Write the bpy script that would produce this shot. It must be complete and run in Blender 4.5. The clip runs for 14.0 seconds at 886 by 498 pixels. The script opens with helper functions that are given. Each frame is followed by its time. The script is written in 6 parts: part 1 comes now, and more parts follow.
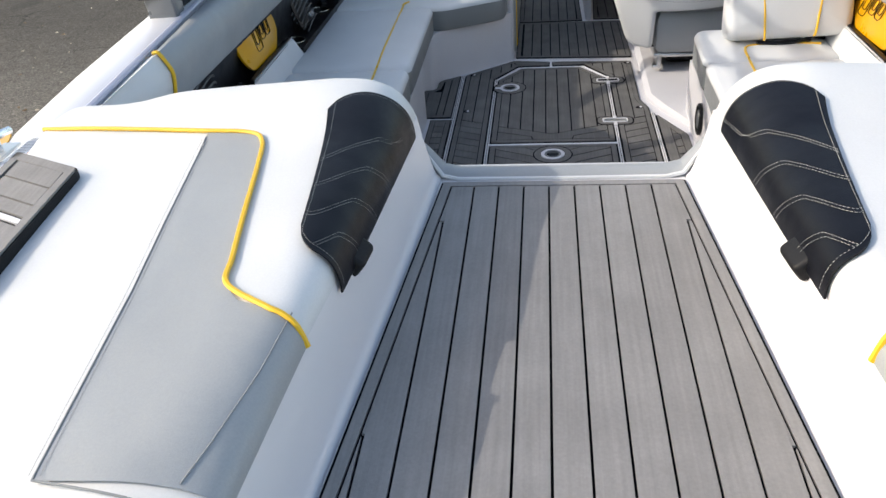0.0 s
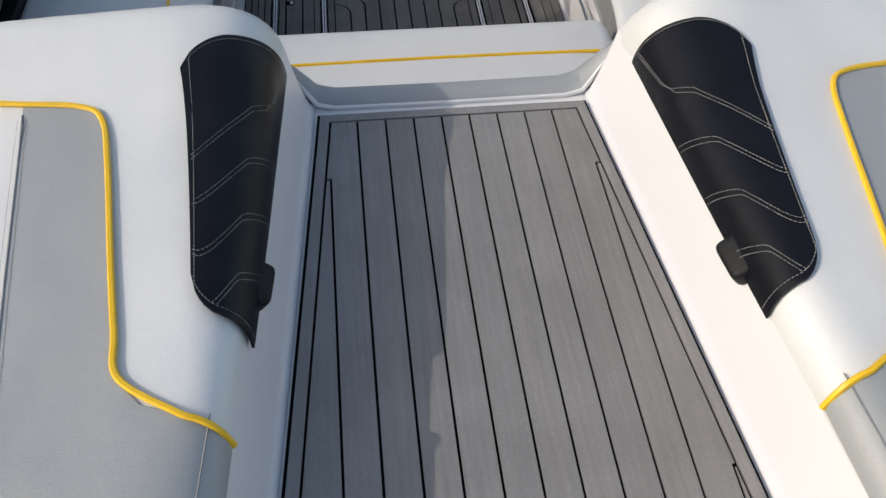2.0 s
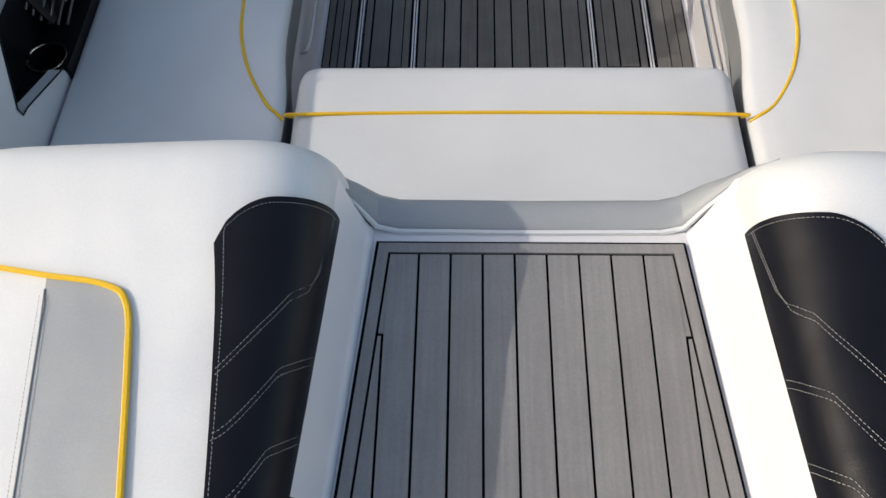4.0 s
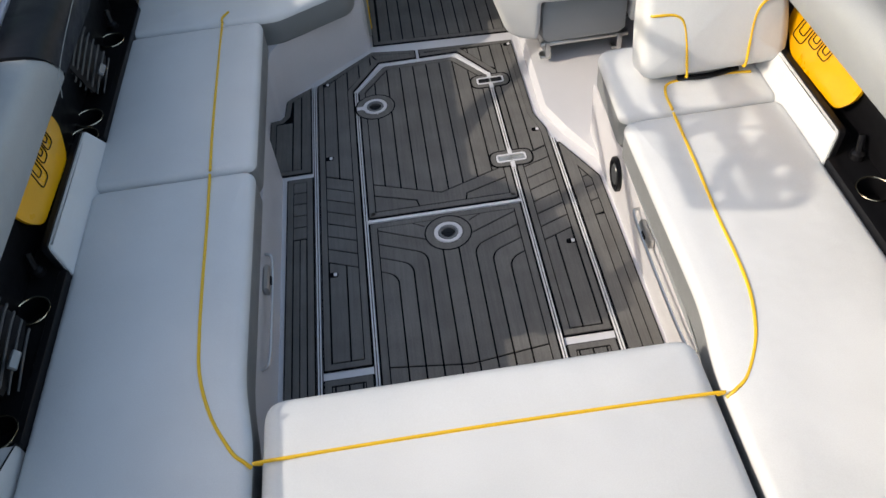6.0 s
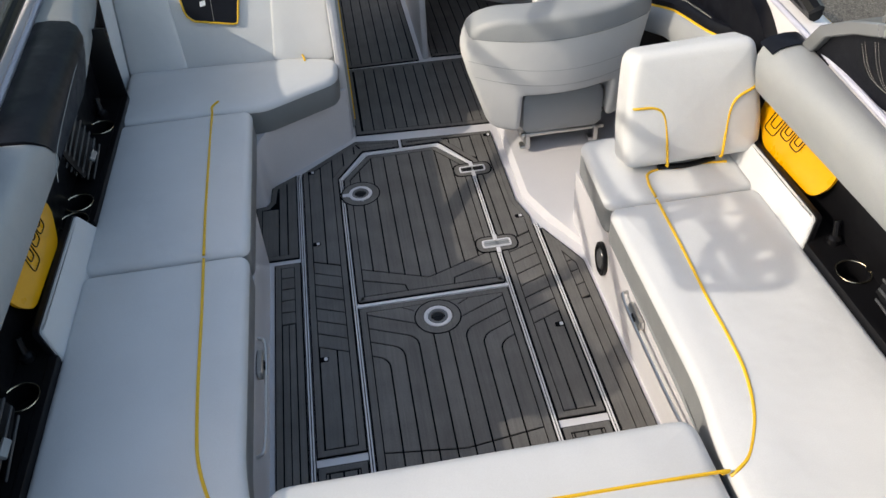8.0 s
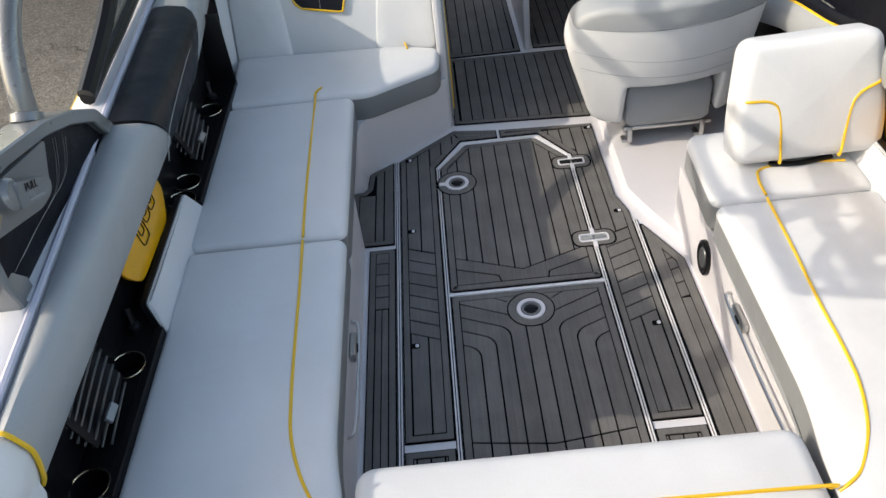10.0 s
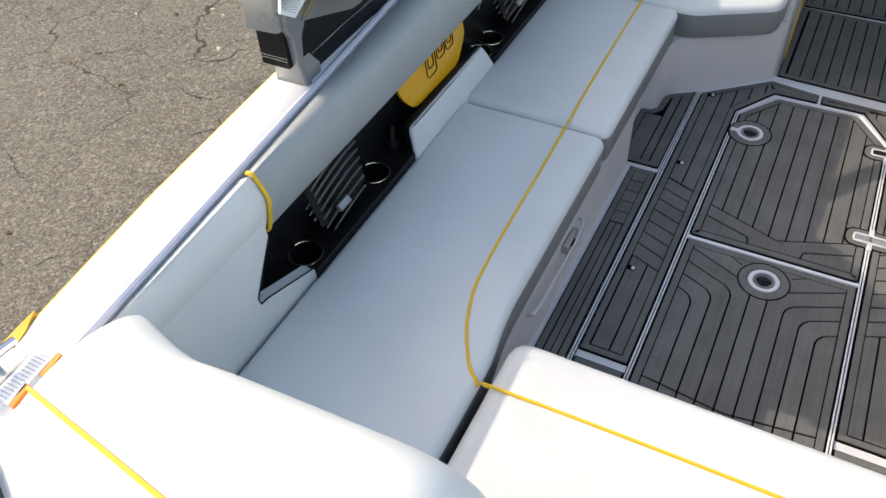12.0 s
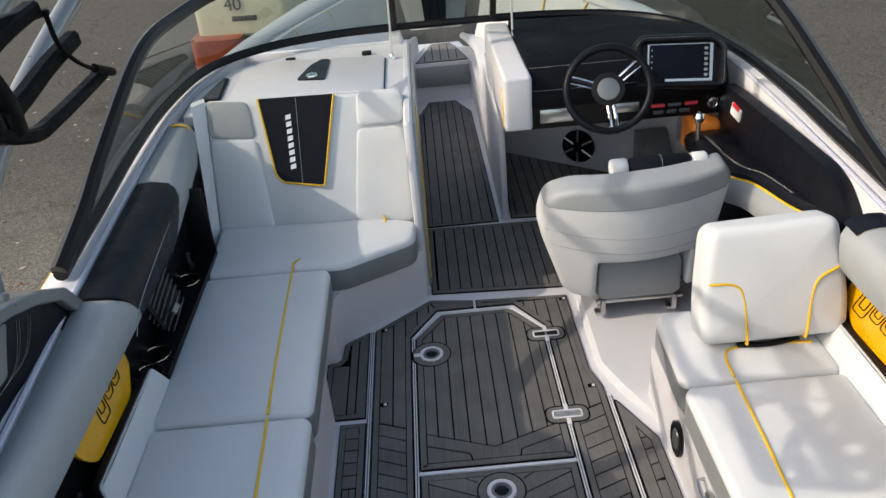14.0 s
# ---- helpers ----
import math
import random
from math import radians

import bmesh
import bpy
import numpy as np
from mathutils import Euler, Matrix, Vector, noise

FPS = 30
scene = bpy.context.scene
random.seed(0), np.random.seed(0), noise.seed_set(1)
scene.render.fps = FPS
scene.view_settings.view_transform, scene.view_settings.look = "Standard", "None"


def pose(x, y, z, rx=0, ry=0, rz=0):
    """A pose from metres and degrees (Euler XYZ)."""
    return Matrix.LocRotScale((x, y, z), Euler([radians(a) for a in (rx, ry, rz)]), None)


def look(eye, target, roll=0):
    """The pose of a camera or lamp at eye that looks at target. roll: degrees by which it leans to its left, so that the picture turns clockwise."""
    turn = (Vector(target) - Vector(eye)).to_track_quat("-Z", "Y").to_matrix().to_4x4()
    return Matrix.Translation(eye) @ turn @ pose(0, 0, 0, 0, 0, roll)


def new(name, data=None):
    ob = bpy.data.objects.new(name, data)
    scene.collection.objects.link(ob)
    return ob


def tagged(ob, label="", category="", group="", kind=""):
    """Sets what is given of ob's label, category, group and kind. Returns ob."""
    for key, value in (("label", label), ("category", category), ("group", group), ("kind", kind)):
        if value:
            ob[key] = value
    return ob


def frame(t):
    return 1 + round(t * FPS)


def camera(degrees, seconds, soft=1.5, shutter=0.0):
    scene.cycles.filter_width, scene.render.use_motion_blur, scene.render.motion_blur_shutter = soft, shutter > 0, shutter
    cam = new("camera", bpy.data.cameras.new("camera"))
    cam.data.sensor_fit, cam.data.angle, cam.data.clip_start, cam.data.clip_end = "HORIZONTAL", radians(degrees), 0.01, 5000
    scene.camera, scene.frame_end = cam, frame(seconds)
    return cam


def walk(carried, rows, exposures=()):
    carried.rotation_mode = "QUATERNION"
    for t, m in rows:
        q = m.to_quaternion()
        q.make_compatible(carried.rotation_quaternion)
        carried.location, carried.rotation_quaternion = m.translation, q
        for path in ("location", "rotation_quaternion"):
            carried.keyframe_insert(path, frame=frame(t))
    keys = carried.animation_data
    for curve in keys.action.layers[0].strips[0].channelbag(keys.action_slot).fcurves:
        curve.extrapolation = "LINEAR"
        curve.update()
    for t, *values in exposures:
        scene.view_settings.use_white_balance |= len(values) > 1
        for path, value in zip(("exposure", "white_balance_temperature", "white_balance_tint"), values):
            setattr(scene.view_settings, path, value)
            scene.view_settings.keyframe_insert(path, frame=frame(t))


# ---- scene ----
cam = camera(58.1, 14.0)
PATH = [
    (0, (-0.031, -1.509, 1.489), (-0.286, 0.163, 0.423), -4.8),
    (0.5, (0.063, -1.431, 1.461), (0.075, 0.237, 0.358), -5.7),
    (1, (0.024, -1.345, 1.467), (0.15, 0.326, 0.375), -3.2),
    (1.5, (-0.084, -1.132, 1.53), (0.161, 0.403, 0.272), -1.2),
    (2, (-0.173, -1.135, 1.69), (0.004, 0.122, 0.145), 2.0),
    (2.2, (-0.148, -1.123, 1.707), (0.002, 0.055, 0.097), 2.5),
    (4.5, (-0.058, -0.55, 1.9), (-0.151, 0.47, 0.182), -4.0),
    (5, (0.023, -0.49, 1.959), (-0.024, 0.681, 0.338), -5.8),
    (5.5, (0.067, -0.443, 1.953), (0.015, 0.838, 0.418), -6.9),
    (6, (-0.076, -0.364, 1.991), (-0.04, 0.996, 0.525), -7.3),
    (6.5, (-0.135, -0.36, 1.988), (-0.005, 1.076, 0.601), -4.5),
    (7, (-0.166, -0.361, 1.994), (0.032, 1.102, 0.645), -3.1),
    (7.5, (-0.174, -0.366, 2.005), (0.037, 1.11, 0.671), -3.4),
    (8, (-0.195, -0.382, 2.009), (-0.018, 1.115, 0.695), -3.8),
    (8.2, (-0.201, -0.387, 2.004), (-0.048, 1.112, 0.689), -3.8),
    (10.3, (-0.221, -0.367, 1.982), (-0.304, 1.145, 0.675), -6.1),
    (10.5, (-0.223, -0.36, 1.986), (-0.348, 1.134, 0.662), -4.9),
    (11, (-0.162, -0.38, 1.963), (-0.596, 1.018, 0.6), -2.8),
    (11.5, (-0.078, -0.422, 1.949), (-0.731, 0.835, 0.537), -3.5),
    (12, (-0.063, -0.436, 1.947), (-0.754, 0.794, 0.529), -3.2),
    (12.5, (-0.083, -0.411, 1.978), (-0.757, 0.907, 0.633), -4.0),
    (13, (-0.112, -0.366, 2.035), (-0.637, 1.212, 0.925), -3.7),
    (13.5, (-0.141, -0.331, 2.066), (-0.384, 1.394, 1.083), -4.7),
    (14, (-0.124, -0.331, 2.053), (-0.121, 1.397, 1.045), -5.3),
]
walk(cam, [(t, look(e, a, r)) for t, e, a, r in PATH],
     [(0, 1.10, 7120, 10), (0.5, 0.55, 7120, 10), (1.0, 0.20, 7120, 10), (2.0, 0.45, 7120, 10), (4.5, 0.68, 7320, 10),
      (5.0, 0.24, 7420, 10), (5.5, 0.72, 7420, 10), (6.0, 1.02, 7390, 10), (6.5, 1.12, 7390, 10), (7.5, 0.95, 7390, 10),
      (8.2, 0.92, 7390, 10), (10.5, 1.55, 7420, 10), (11.0, 1.86, 7570, 10), (11.5, 1.69, 7720, 10), (12.5, 1.42, 7750, 10),
      (13.0, 1.45, 7570, 10), (13.5, 1.11, 7420, 10), (14.0, 0.93, 7350, 10)])

# ---- light ----
SUN_EL, SUN_SIDE = 33.0, 8.0      # sun's height; how far aft of straight to port it stands
to_sun = Vector((-math.cos(radians(SUN_EL)) * math.cos(radians(SUN_SIDE)),
                 -math.cos(radians(SUN_EL)) * math.sin(radians(SUN_SIDE)),
                 math.sin(radians(SUN_EL))))
sun = new("sun", bpy.data.lights.new("sun", "SUN"))
sun.data.energy, sun.data.angle, sun.data.color = 1.42, radians(0.5), (1.0, 0.965, 0.92)
sun.matrix_world = look(to_sun * 30, (0, 0, 0))
world = bpy.data.worlds.new("sky")
scene.world = world
world.use_nodes = True
wn = world.node_tree
sky = wn.nodes.new("ShaderNodeTexSky")
sky.sky_type, sky.sun_disc = "NISHITA", False
sky.air_density, sky.dust_density, sky.ozone_density = 1.1, 2.0, 0.5
sky.sun_elevation = radians(SUN_EL)
sky.sun_rotation = math.atan2(to_sun.x, to_sun.y)
wn.links.new(sky.outputs[0], wn.nodes["Background"].inputs[0])
wn.nodes["Background"].inputs[1].default_value = 0.154


# ---- materials ----
def material(name, color, rough=0.5, metal=0.0, grain=0.0, grain_size=0.002, mottle=0.0, mottle_size=0.15,
             coat=0.0, spread=0.0, streak=0.0, shine=0.5):
    """Principled surface: base colour varied by a broad mottle, a fine grain (also as relief), and from piece to piece."""
    m = bpy.data.materials.new(name)
    m.use_nodes = True
    nt = m.node_tree
    p = nt.nodes["Principled BSDF"]
    p.inputs["Roughness"].default_value, p.inputs["Metallic"].default_value = rough, metal
    p.inputs["Specular IOR Level"].default_value = shine
    p.inputs["Coat Weight"].default_value, p.inputs["Coat Roughness"].default_value = coat, 0.08
    tc = nt.nodes.new("ShaderNodeTexCoord")

    def noise_at(size, detail=3.0, stretch=None):
        n = nt.nodes.new("ShaderNodeTexNoise")
        n.inputs["Scale"].default_value, n.inputs["Detail"].default_value = 1.0 / size, detail
        src = tc.outputs["Object"]
        if stretch:
            mp = nt.nodes.new("ShaderNodeMapping")
            mp.inputs["Scale"].default_value = stretch
            nt.links.new(src, mp.inputs[0])
            src = mp.outputs[0]
        nt.links.new(src, n.inputs["Vector"])
        return n.outputs["Fac"]

    def ramp(fac, lo, hi, a=0.3, b=0.7):
        r = nt.nodes.new("ShaderNodeMapRange")
        r.inputs["From Min"].default_value, r.inputs["From Max"].default_value = a, b
        r.inputs["To Min"].default_value, r.inputs["To Max"].default_value = lo, hi
        nt.links.new(fac, r.inputs["Value"])
        return r.outputs[0]

    value = None

    def times(v):
        nonlocal value
        if value is None:
            value = v
            return
        mu = nt.nodes.new("ShaderNodeMath")
        mu.operation = "MULTIPLY"
        nt.links.new(value, mu.inputs[0])
        nt.links.new(v, mu.inputs[1])
        value = mu.outputs[0]

    if mottle:
        times(ramp(noise_at(mottle_size), 1 - mottle, 1 + mottle))
    if grain:
        times(ramp(noise_at(grain_size * 2, 4), 1 - grain, 1 + grain))
    if streak:
        times(ramp(noise_at(0.006, 4, (1.0, 0.03, 1.0)), 1 - streak, 1 + streak))
    if spread:
        oi = nt.nodes.new("ShaderNodeObjectInfo")
        times(ramp(oi.outputs["Random"], 1 - spread, 1 + spread, 0, 1))
    base = nt.nodes.new("ShaderNodeHueSaturation")
    base.inputs["Color"].default_value = (*color, 1)
    if value is not None:
        nt.links.new(value, base.inputs["Value"])
    out = base.outputs[0]
    nt.links.new(out, p.inputs["Base Color"])
    if mottle:
        nt.links.new(ramp(noise_at(mottle_size * 0.6), rough * 0.85, min(1, rough * 1.2)), p.inputs["Roughness"])
    if grain:
        b = nt.nodes.new("ShaderNodeBump")
        b.inputs["Strength"].default_value, b.inputs["Distance"].default_value = 0.35, grain_size * 0.5
        nt.links.new(noise_at(grain_size, 2), b.inputs["Height"])
        nt.links.new(b.outputs[0], p.inputs["Normal"])
    return m


def add_wrinkle(m, size, dist):
    """Soft large-scale unevenness on top of the fine relief."""
    nt = m.node_tree
    p = nt.nodes["Principled BSDF"]
    tc = nt.nodes.new("ShaderNodeTexCoord")
    n = nt.nodes.new("ShaderNodeTexNoise")
    n.inputs["Scale"].default_value, n.inputs["Detail"].default_value = 1 / size, 1.5
    nt.links.new(tc.outputs["Object"], n.inputs["Vector"])
    b = nt.nodes.new("ShaderNodeBump")
    b.inputs["Strength"].default_value, b.inputs["Distance"].default_value = 0.5, dist
    nt.links.new(n.outputs["Fac"], b.inputs["Height"])
    if p.inputs["Normal"].links:
        nt.links.new(p.inputs["Normal"].links[0].from_socket, b.inputs["Normal"])
    nt.links.new(b.outputs[0], p.inputs["Normal"])


VINYL = material("white_vinyl", (0.585, 0.595, 0.595), 0.45, grain=0.03, grain_size=0.0016, mottle=0.045, mottle_size=0.30)
VINYL_GREY = material("silver_grey_vinyl", (0.285, 0.300, 0.307), 0.45, grain=0.04, grain_size=0.0016, mottle=0.03, mottle_size=0.25)
VINYL_MID = material("slate_grey_vinyl", (0.21, 0.22, 0.222), 0.48, grain=0.05, grain_size=0.0016, mottle=0.04, mottle_size=0.2)
DASH = material("matt_black_dash_vinyl", (0.005, 0.0055, 0.007), 0.55, shine=0.08, grain=0.06, grain_size=0.0016, mottle=0.04, mottle_size=0.4)
VINYL_BLACK = material("black_navy_vinyl", (0.0055, 0.006, 0.009), 0.36, shine=0.17, grain=0.12, grain_size=0.0016, mottle=0.1, mottle_size=0.1)
for _m in (VINYL, VINYL_GREY, VINYL_MID, VINYL_BLACK):
    add_wrinkle(_m, 0.16, 0.016)
    add_wrinkle(_m, 0.045, 0.0022)
PIPING = material("yellow_piping", (0.74, 0.44, 0.016), 0.4, grain=0.06, grain_size=0.001)
YELLOW = material("yellow_plastic", (0.72, 0.35, 0.006), 0.3, mottle=0.04, coat=0.3)
GELCOAT = material("white_gelcoat", (0.66, 0.655, 0.67), 0.32, mottle=0.02, mottle_size=0.4, coat=0.12)
LINER = material("white_moulded_liner", (0.62, 0.61, 0.625), 0.34, grain=0.02, grain_size=0.003, mottle=0.02, coat=0.1)
RAIL = material("lilac_grey_rail", (0.42, 0.43, 0.52), 0.4, metal=0.0, mottle=0.04)
MAT_DARK = material("charcoal_foam_mat", (0.130, 0.125, 0.119), 0.75, shine=0.16, grain=0.12, grain_size=0.0022, mottle=0.12, mottle_size=0.12, spread=0.07, streak=0.1)
MAT_LIGHT = material("grey_foam_deck_mat", (0.225, 0.218, 0.212), 0.75, shine=0.25, grain=0.055, grain_size=0.0022, mottle=0.08, mottle_size=0.12, spread=0.05, streak=0.07)
GROOVE = material("black_foam_groove", (0.004, 0.004, 0.005), 0.9, shine=0.05, grain=0.1)
PLASTIC = material("black_plastic", (0.005, 0.005, 0.006), 0.34, shine=0.22, mottle=0.1, mottle_size=0.06)
PLASTIC_MATT = material("matt_black_plastic", (0.009, 0.009, 0.010), 0.55, shine=0.22, grain=0.15, grain_size=0.002, mottle=0.1)
GRILLE = material("grey_grille", (0.09, 0.094, 0.098), 0.34, metal=0.4, mottle=0.08, mottle_size=0.05)
CHROME = material("chrome", (0.78, 0.78, 0.78), 0.1, metal=1.0)
STEEL = material("brushed_steel", (0.55, 0.55, 0.54), 0.28, metal=1.0, grain=0.08, grain_size=0.001)
BRASS = material("smoked_cup_ring", (0.45, 0.40, 0.30), 0.2, metal=1.0)
TOWER = material("silver_grey_tower_paint", (0.185, 0.195, 0.205), 0.30, metal=0.3, mottle=0.03, coat=0.3)
TOWER_DARK = material("dark_grey_trim", (0.16, 0.165, 0.17), 0.35, metal=0.2, mottle=0.05)
THREAD = material("pale_thread", (0.30, 0.30, 0.29), 0.8)
RED = material("red_label", (0.75, 0.05, 0.06), 0.5, mottle=0.06, mottle_size=0.01)
ORANGE = material("orange_label", (0.80, 0.24, 0.03), 0.5)
PAPER = material("pale_label", (0.72, 0.74, 0.76), 0.5, mottle=0.05, mottle_size=0.01)
INK = material("grey_print", (0.25, 0.27, 0.29), 0.6)
SCREEN = material("dark_screen_glass", (0.003, 0.004, 0.009), 0.12, shine=0.1)
CREAM = material("cream_paint", (0.66, 0.63, 0.45), 0.45, mottle=0.08, mottle_size=0.1)
RUST = material("orange_red_paint", (0.45, 0.08, 0.02), 0.5, mottle=0.15, mottle_size=0.1)
LITTER = material("pale_litter", (0.42, 0.37, 0.29), 0.9, shine=0.1, grain=0.2, mottle=0.3, mottle_size=0.05)
LEAF = material("dry_leaf", (0.16, 0.115, 0.07), 0.9, shine=0.1, grain=0.3, mottle=0.4, mottle_size=0.03)
RACK = material("satin_black_rack", (0.004, 0.004, 0.005), 0.5, shine=0.04, mottle=0.15, mottle_size=0.05)


def glass_material():
    m = bpy.data.materials.new("tinted_glass")
    m.use_nodes = True
    nt = m.node_tree
    nt.nodes.remove(nt.nodes["Principled BSDF"])
    clear = nt.nodes.new("ShaderNodeBsdfTransparent")
    clear.inputs[0].default_value = (0.43, 0.48, 0.46, 1)
    gloss = nt.nodes.new("ShaderNodeBsdfGlossy")
    gloss.inputs["Roughness"].default_value = 0.02
    fr = nt.nodes.new("ShaderNodeFresnel")
    fr.inputs[0].default_value = 1.5
    mix = nt.nodes.new("ShaderNodeMixShader")
    nt.links.new(fr.outputs[0], mix.inputs[0])
    nt.links.new(clear.outputs[0], mix.inputs[1])
    nt.links.new(gloss.outputs[0], mix.inputs[2])
    nt.links.new(mix.outputs[0], nt.nodes["Material Output"].inputs[0])
    return m


GLASS = glass_material()


def asphalt_material():
    """Old sun-bleached asphalt: stones, broad stains and a net of cracks."""
    m = bpy.data.materials.new("old_asphalt")
    m.use_nodes = True
    nt = m.node_tree
    p = nt.nodes["Principled BSDF"]
    p.inputs["Roughness"].default_value, p.inputs["Specular IOR Level"].default_value = 0.95, 0.12
    tc = nt.nodes.new("ShaderNodeTexCoord")
    co = tc.outputs["Object"]

    def tex(kind, scale, **kw):
        n = nt.nodes.new(kind)
        n.inputs["Scale"].default_value = scale
        for k, v in kw.items():
            n.inputs[k].default_value = v
        nt.links.new(co, n.inputs["Vector"])
        return n

    def mix(fac, a, b, blend="MIX"):
        n = nt.nodes.new("ShaderNodeMix")
        n.data_type, n.blend_type = "RGBA", blend
        for sock, v in ((n.inputs[0], fac), (n.inputs[6], a), (n.inputs[7], b)):
            if hasattr(v, "links"):
                nt.links.new(v, sock)
            else:
                sock.default_value = v
        return n.outputs[2]

    def remap(v, a, b, lo=0.0, hi=1.0):
        r = nt.nodes.new("ShaderNodeMapRange")
        for i, x in enumerate((a, b, lo, hi)):
            r.inputs[i + 1].default_value = x
        nt.links.new(v, r.inputs[0])
        return r.outputs[0]

    broad = tex("ShaderNodeTexNoise", 0.55, Detail=4.0).outputs["Fac"]
    mid = tex("ShaderNodeTexNoise", 5.0, Detail=5.0).outputs["Fac"]
    fine = tex("ShaderNodeTexNoise", 70.0, Detail=4.0).outputs["Fac"]
    stones = tex("ShaderNodeTexVoronoi", 130.0).outputs["Color"]
    bw = nt.nodes.new("ShaderNodeRGBToBW")
    nt.links.new(stones, bw.inputs[0])
    c = mix(remap(broad, 0.35, 0.65), (0.098, 0.090, 0.076, 1), (0.140, 0.129, 0.110, 1))
    c = mix(remap(mid, 0.3, 0.75, 0.0, 0.55), c, (0.165, 0.152, 0.130, 1))
    c = mix(remap(bw.outputs[0], 0.45, 0.95, 0.0, 0.75), c, (0.275, 0.257, 0.222, 1))
    grit = tex("ShaderNodeTexVoronoi", 62.0).outputs["Color"]
    gw = nt.nodes.new("ShaderNodeRGBToBW")
    nt.links.new(grit, gw.inputs[0])
    c = mix(remap(gw.outputs[0], 0.70, 0.85, 0.0, 0.55), c, (0.30, 0.28, 0.245, 1))
    c = mix(remap(gw.outputs[0], 0.30, 0.18, 0.0, 0.5), c, (0.055, 0.05, 0.044, 1))
    c = mix(remap(fine, 0.50, 0.66, 0.0, 0.65), c, (0.058, 0.054, 0.046, 1))
    stain = tex("ShaderNodeTexNoise", 0.9, Detail=2.0, Roughness=0.7).outputs["Fac"]
    c = mix(remap(stain, 0.62, 0.75, 0.0, 0.5), c, (0.045, 0.042, 0.039, 1))
    # cracks: edges of large cells, bent by noise, broken up
    wob = tex("ShaderNodeTexNoise", 2.2, Detail=5.0)
    add = nt.nodes.new("ShaderNodeVectorMath")
    add.operation = "MULTIPLY_ADD"
    add.inputs[1].default_value = (0.55, 0.55, 0.0)
    nt.links.new(wob.outputs["Color"], add.inputs[0])
    nt.links.new(co, add.inputs[2])
    height = None
    for scale, wide in ((0.75, 0.010), (1.9, 0.011)):
        v = nt.nodes.new("ShaderNodeTexVoronoi")
        v.feature, v.voronoi_dimensions = "DISTANCE_TO_EDGE", "2D"
        v.inputs["Scale"].default_value = scale
        nt.links.new(add.outputs[0], v.inputs["Vector"])
        line = remap(v.outputs["Distance"], 0.0, wide, 1.0, 0.0)
        gate = remap(tex("ShaderNodeTexNoise", 1.3 * scale, Detail=2.0).outputs["Fac"], 0.46, 0.56)
        mu = nt.nodes.new("ShaderNodeMath")
        mu.operation = "MULTIPLY"
        nt.links.new(line, mu.inputs[0])
        nt.links.new(gate, mu.inputs[1])
        c = mix(mu.outputs[0], c, (0.022, 0.02, 0.019, 1))
    # colour darkens gradually forward along y beyond the bow, with a ragged edge
    sep = nt.nodes.new("ShaderNodeSeparateXYZ")
    nt.links.new(add.outputs[0], sep.inputs[0])
    c = mix(remap(sep.outputs[1], 5.0, 8.0, 0.0, 0.55), c, (0.030, 0.029, 0.026, 1))
    litter = tex("ShaderNodeTexVoronoi", 9.0)
    c = mix(remap(litter.outputs["Distance"], 0.03, 0.10, 0.7, 0.0), c, (0.20, 0.19, 0.17, 1))
    nt.links.new(c, p.inputs["Base Color"])
    b = nt.nodes.new("ShaderNodeBump")
    b.inputs["Strength"].default_value, b.inputs["Distance"].default_value = 0.7, 0.006
    nt.links.new(bw.outputs[0], b.inputs["Height"])
    nt.links.new(b.outputs[0], p.inputs["Normal"])
    return m


ASPHALT = asphalt_material()


# ---- mesh helpers ----
def as_mesh(name, verts, faces, mats, index=None, smooth=True, angle=38):
    bm = bmesh.new()
    vs = [bm.verts.new(v) for v in verts]
    for k, f in enumerate(faces):
        try:
            fc = bm.faces.new([vs[i] for i in f])
        except ValueError:
            continue
        fc.smooth = smooth and len(f) < 9
        if index:
            fc.material_index = index[k]
    bmesh.ops.recalc_face_normals(bm, faces=bm.faces)
    me = bpy.data.meshes.new(name)
    bm.to_mesh(me)
    bm.free()
    for m in mats if isinstance(mats, (list, tuple)) else [mats]:
        me.materials.append(m)
    if smooth:
        me.set_sharp_from_angle(angle=radians(angle))
    return me


def thing(name, label, category, base=(0, 0, 0), group="", kind=""):
    """A thing made of parts: an Empty at its base."""
    ob = new(name)
    ob.empty_display_size = 0.05
    ob.location = base
    return tagged(ob, label, category, group, kind)


AFT = {}       # things on the aft deck, modelled at a smaller size and set out by aft_place(), each with a shift of its own
AFT_K, AFT_Y, AFT_Z = 1.12, 0.038, 0.68


def aft_place(v, shift):
    """Aft-deck point at its true size: spread from the mat's front edge, with the outboard part drawn in to the gunwale."""
    x, y, z = v
    w = abs(x)
    z = AFT_Z + AFT_K * (z - 0.764)
    w = AFT_K * w if w < 0.60 else AFT_K * 0.60 + (w - 0.60) * (1.10 - AFT_K * 0.60) / 0.50
    return math.copysign(w, x) + shift[0], AFT_Y + AFT_K * (y - 0.004) + shift[1], z + shift[2]


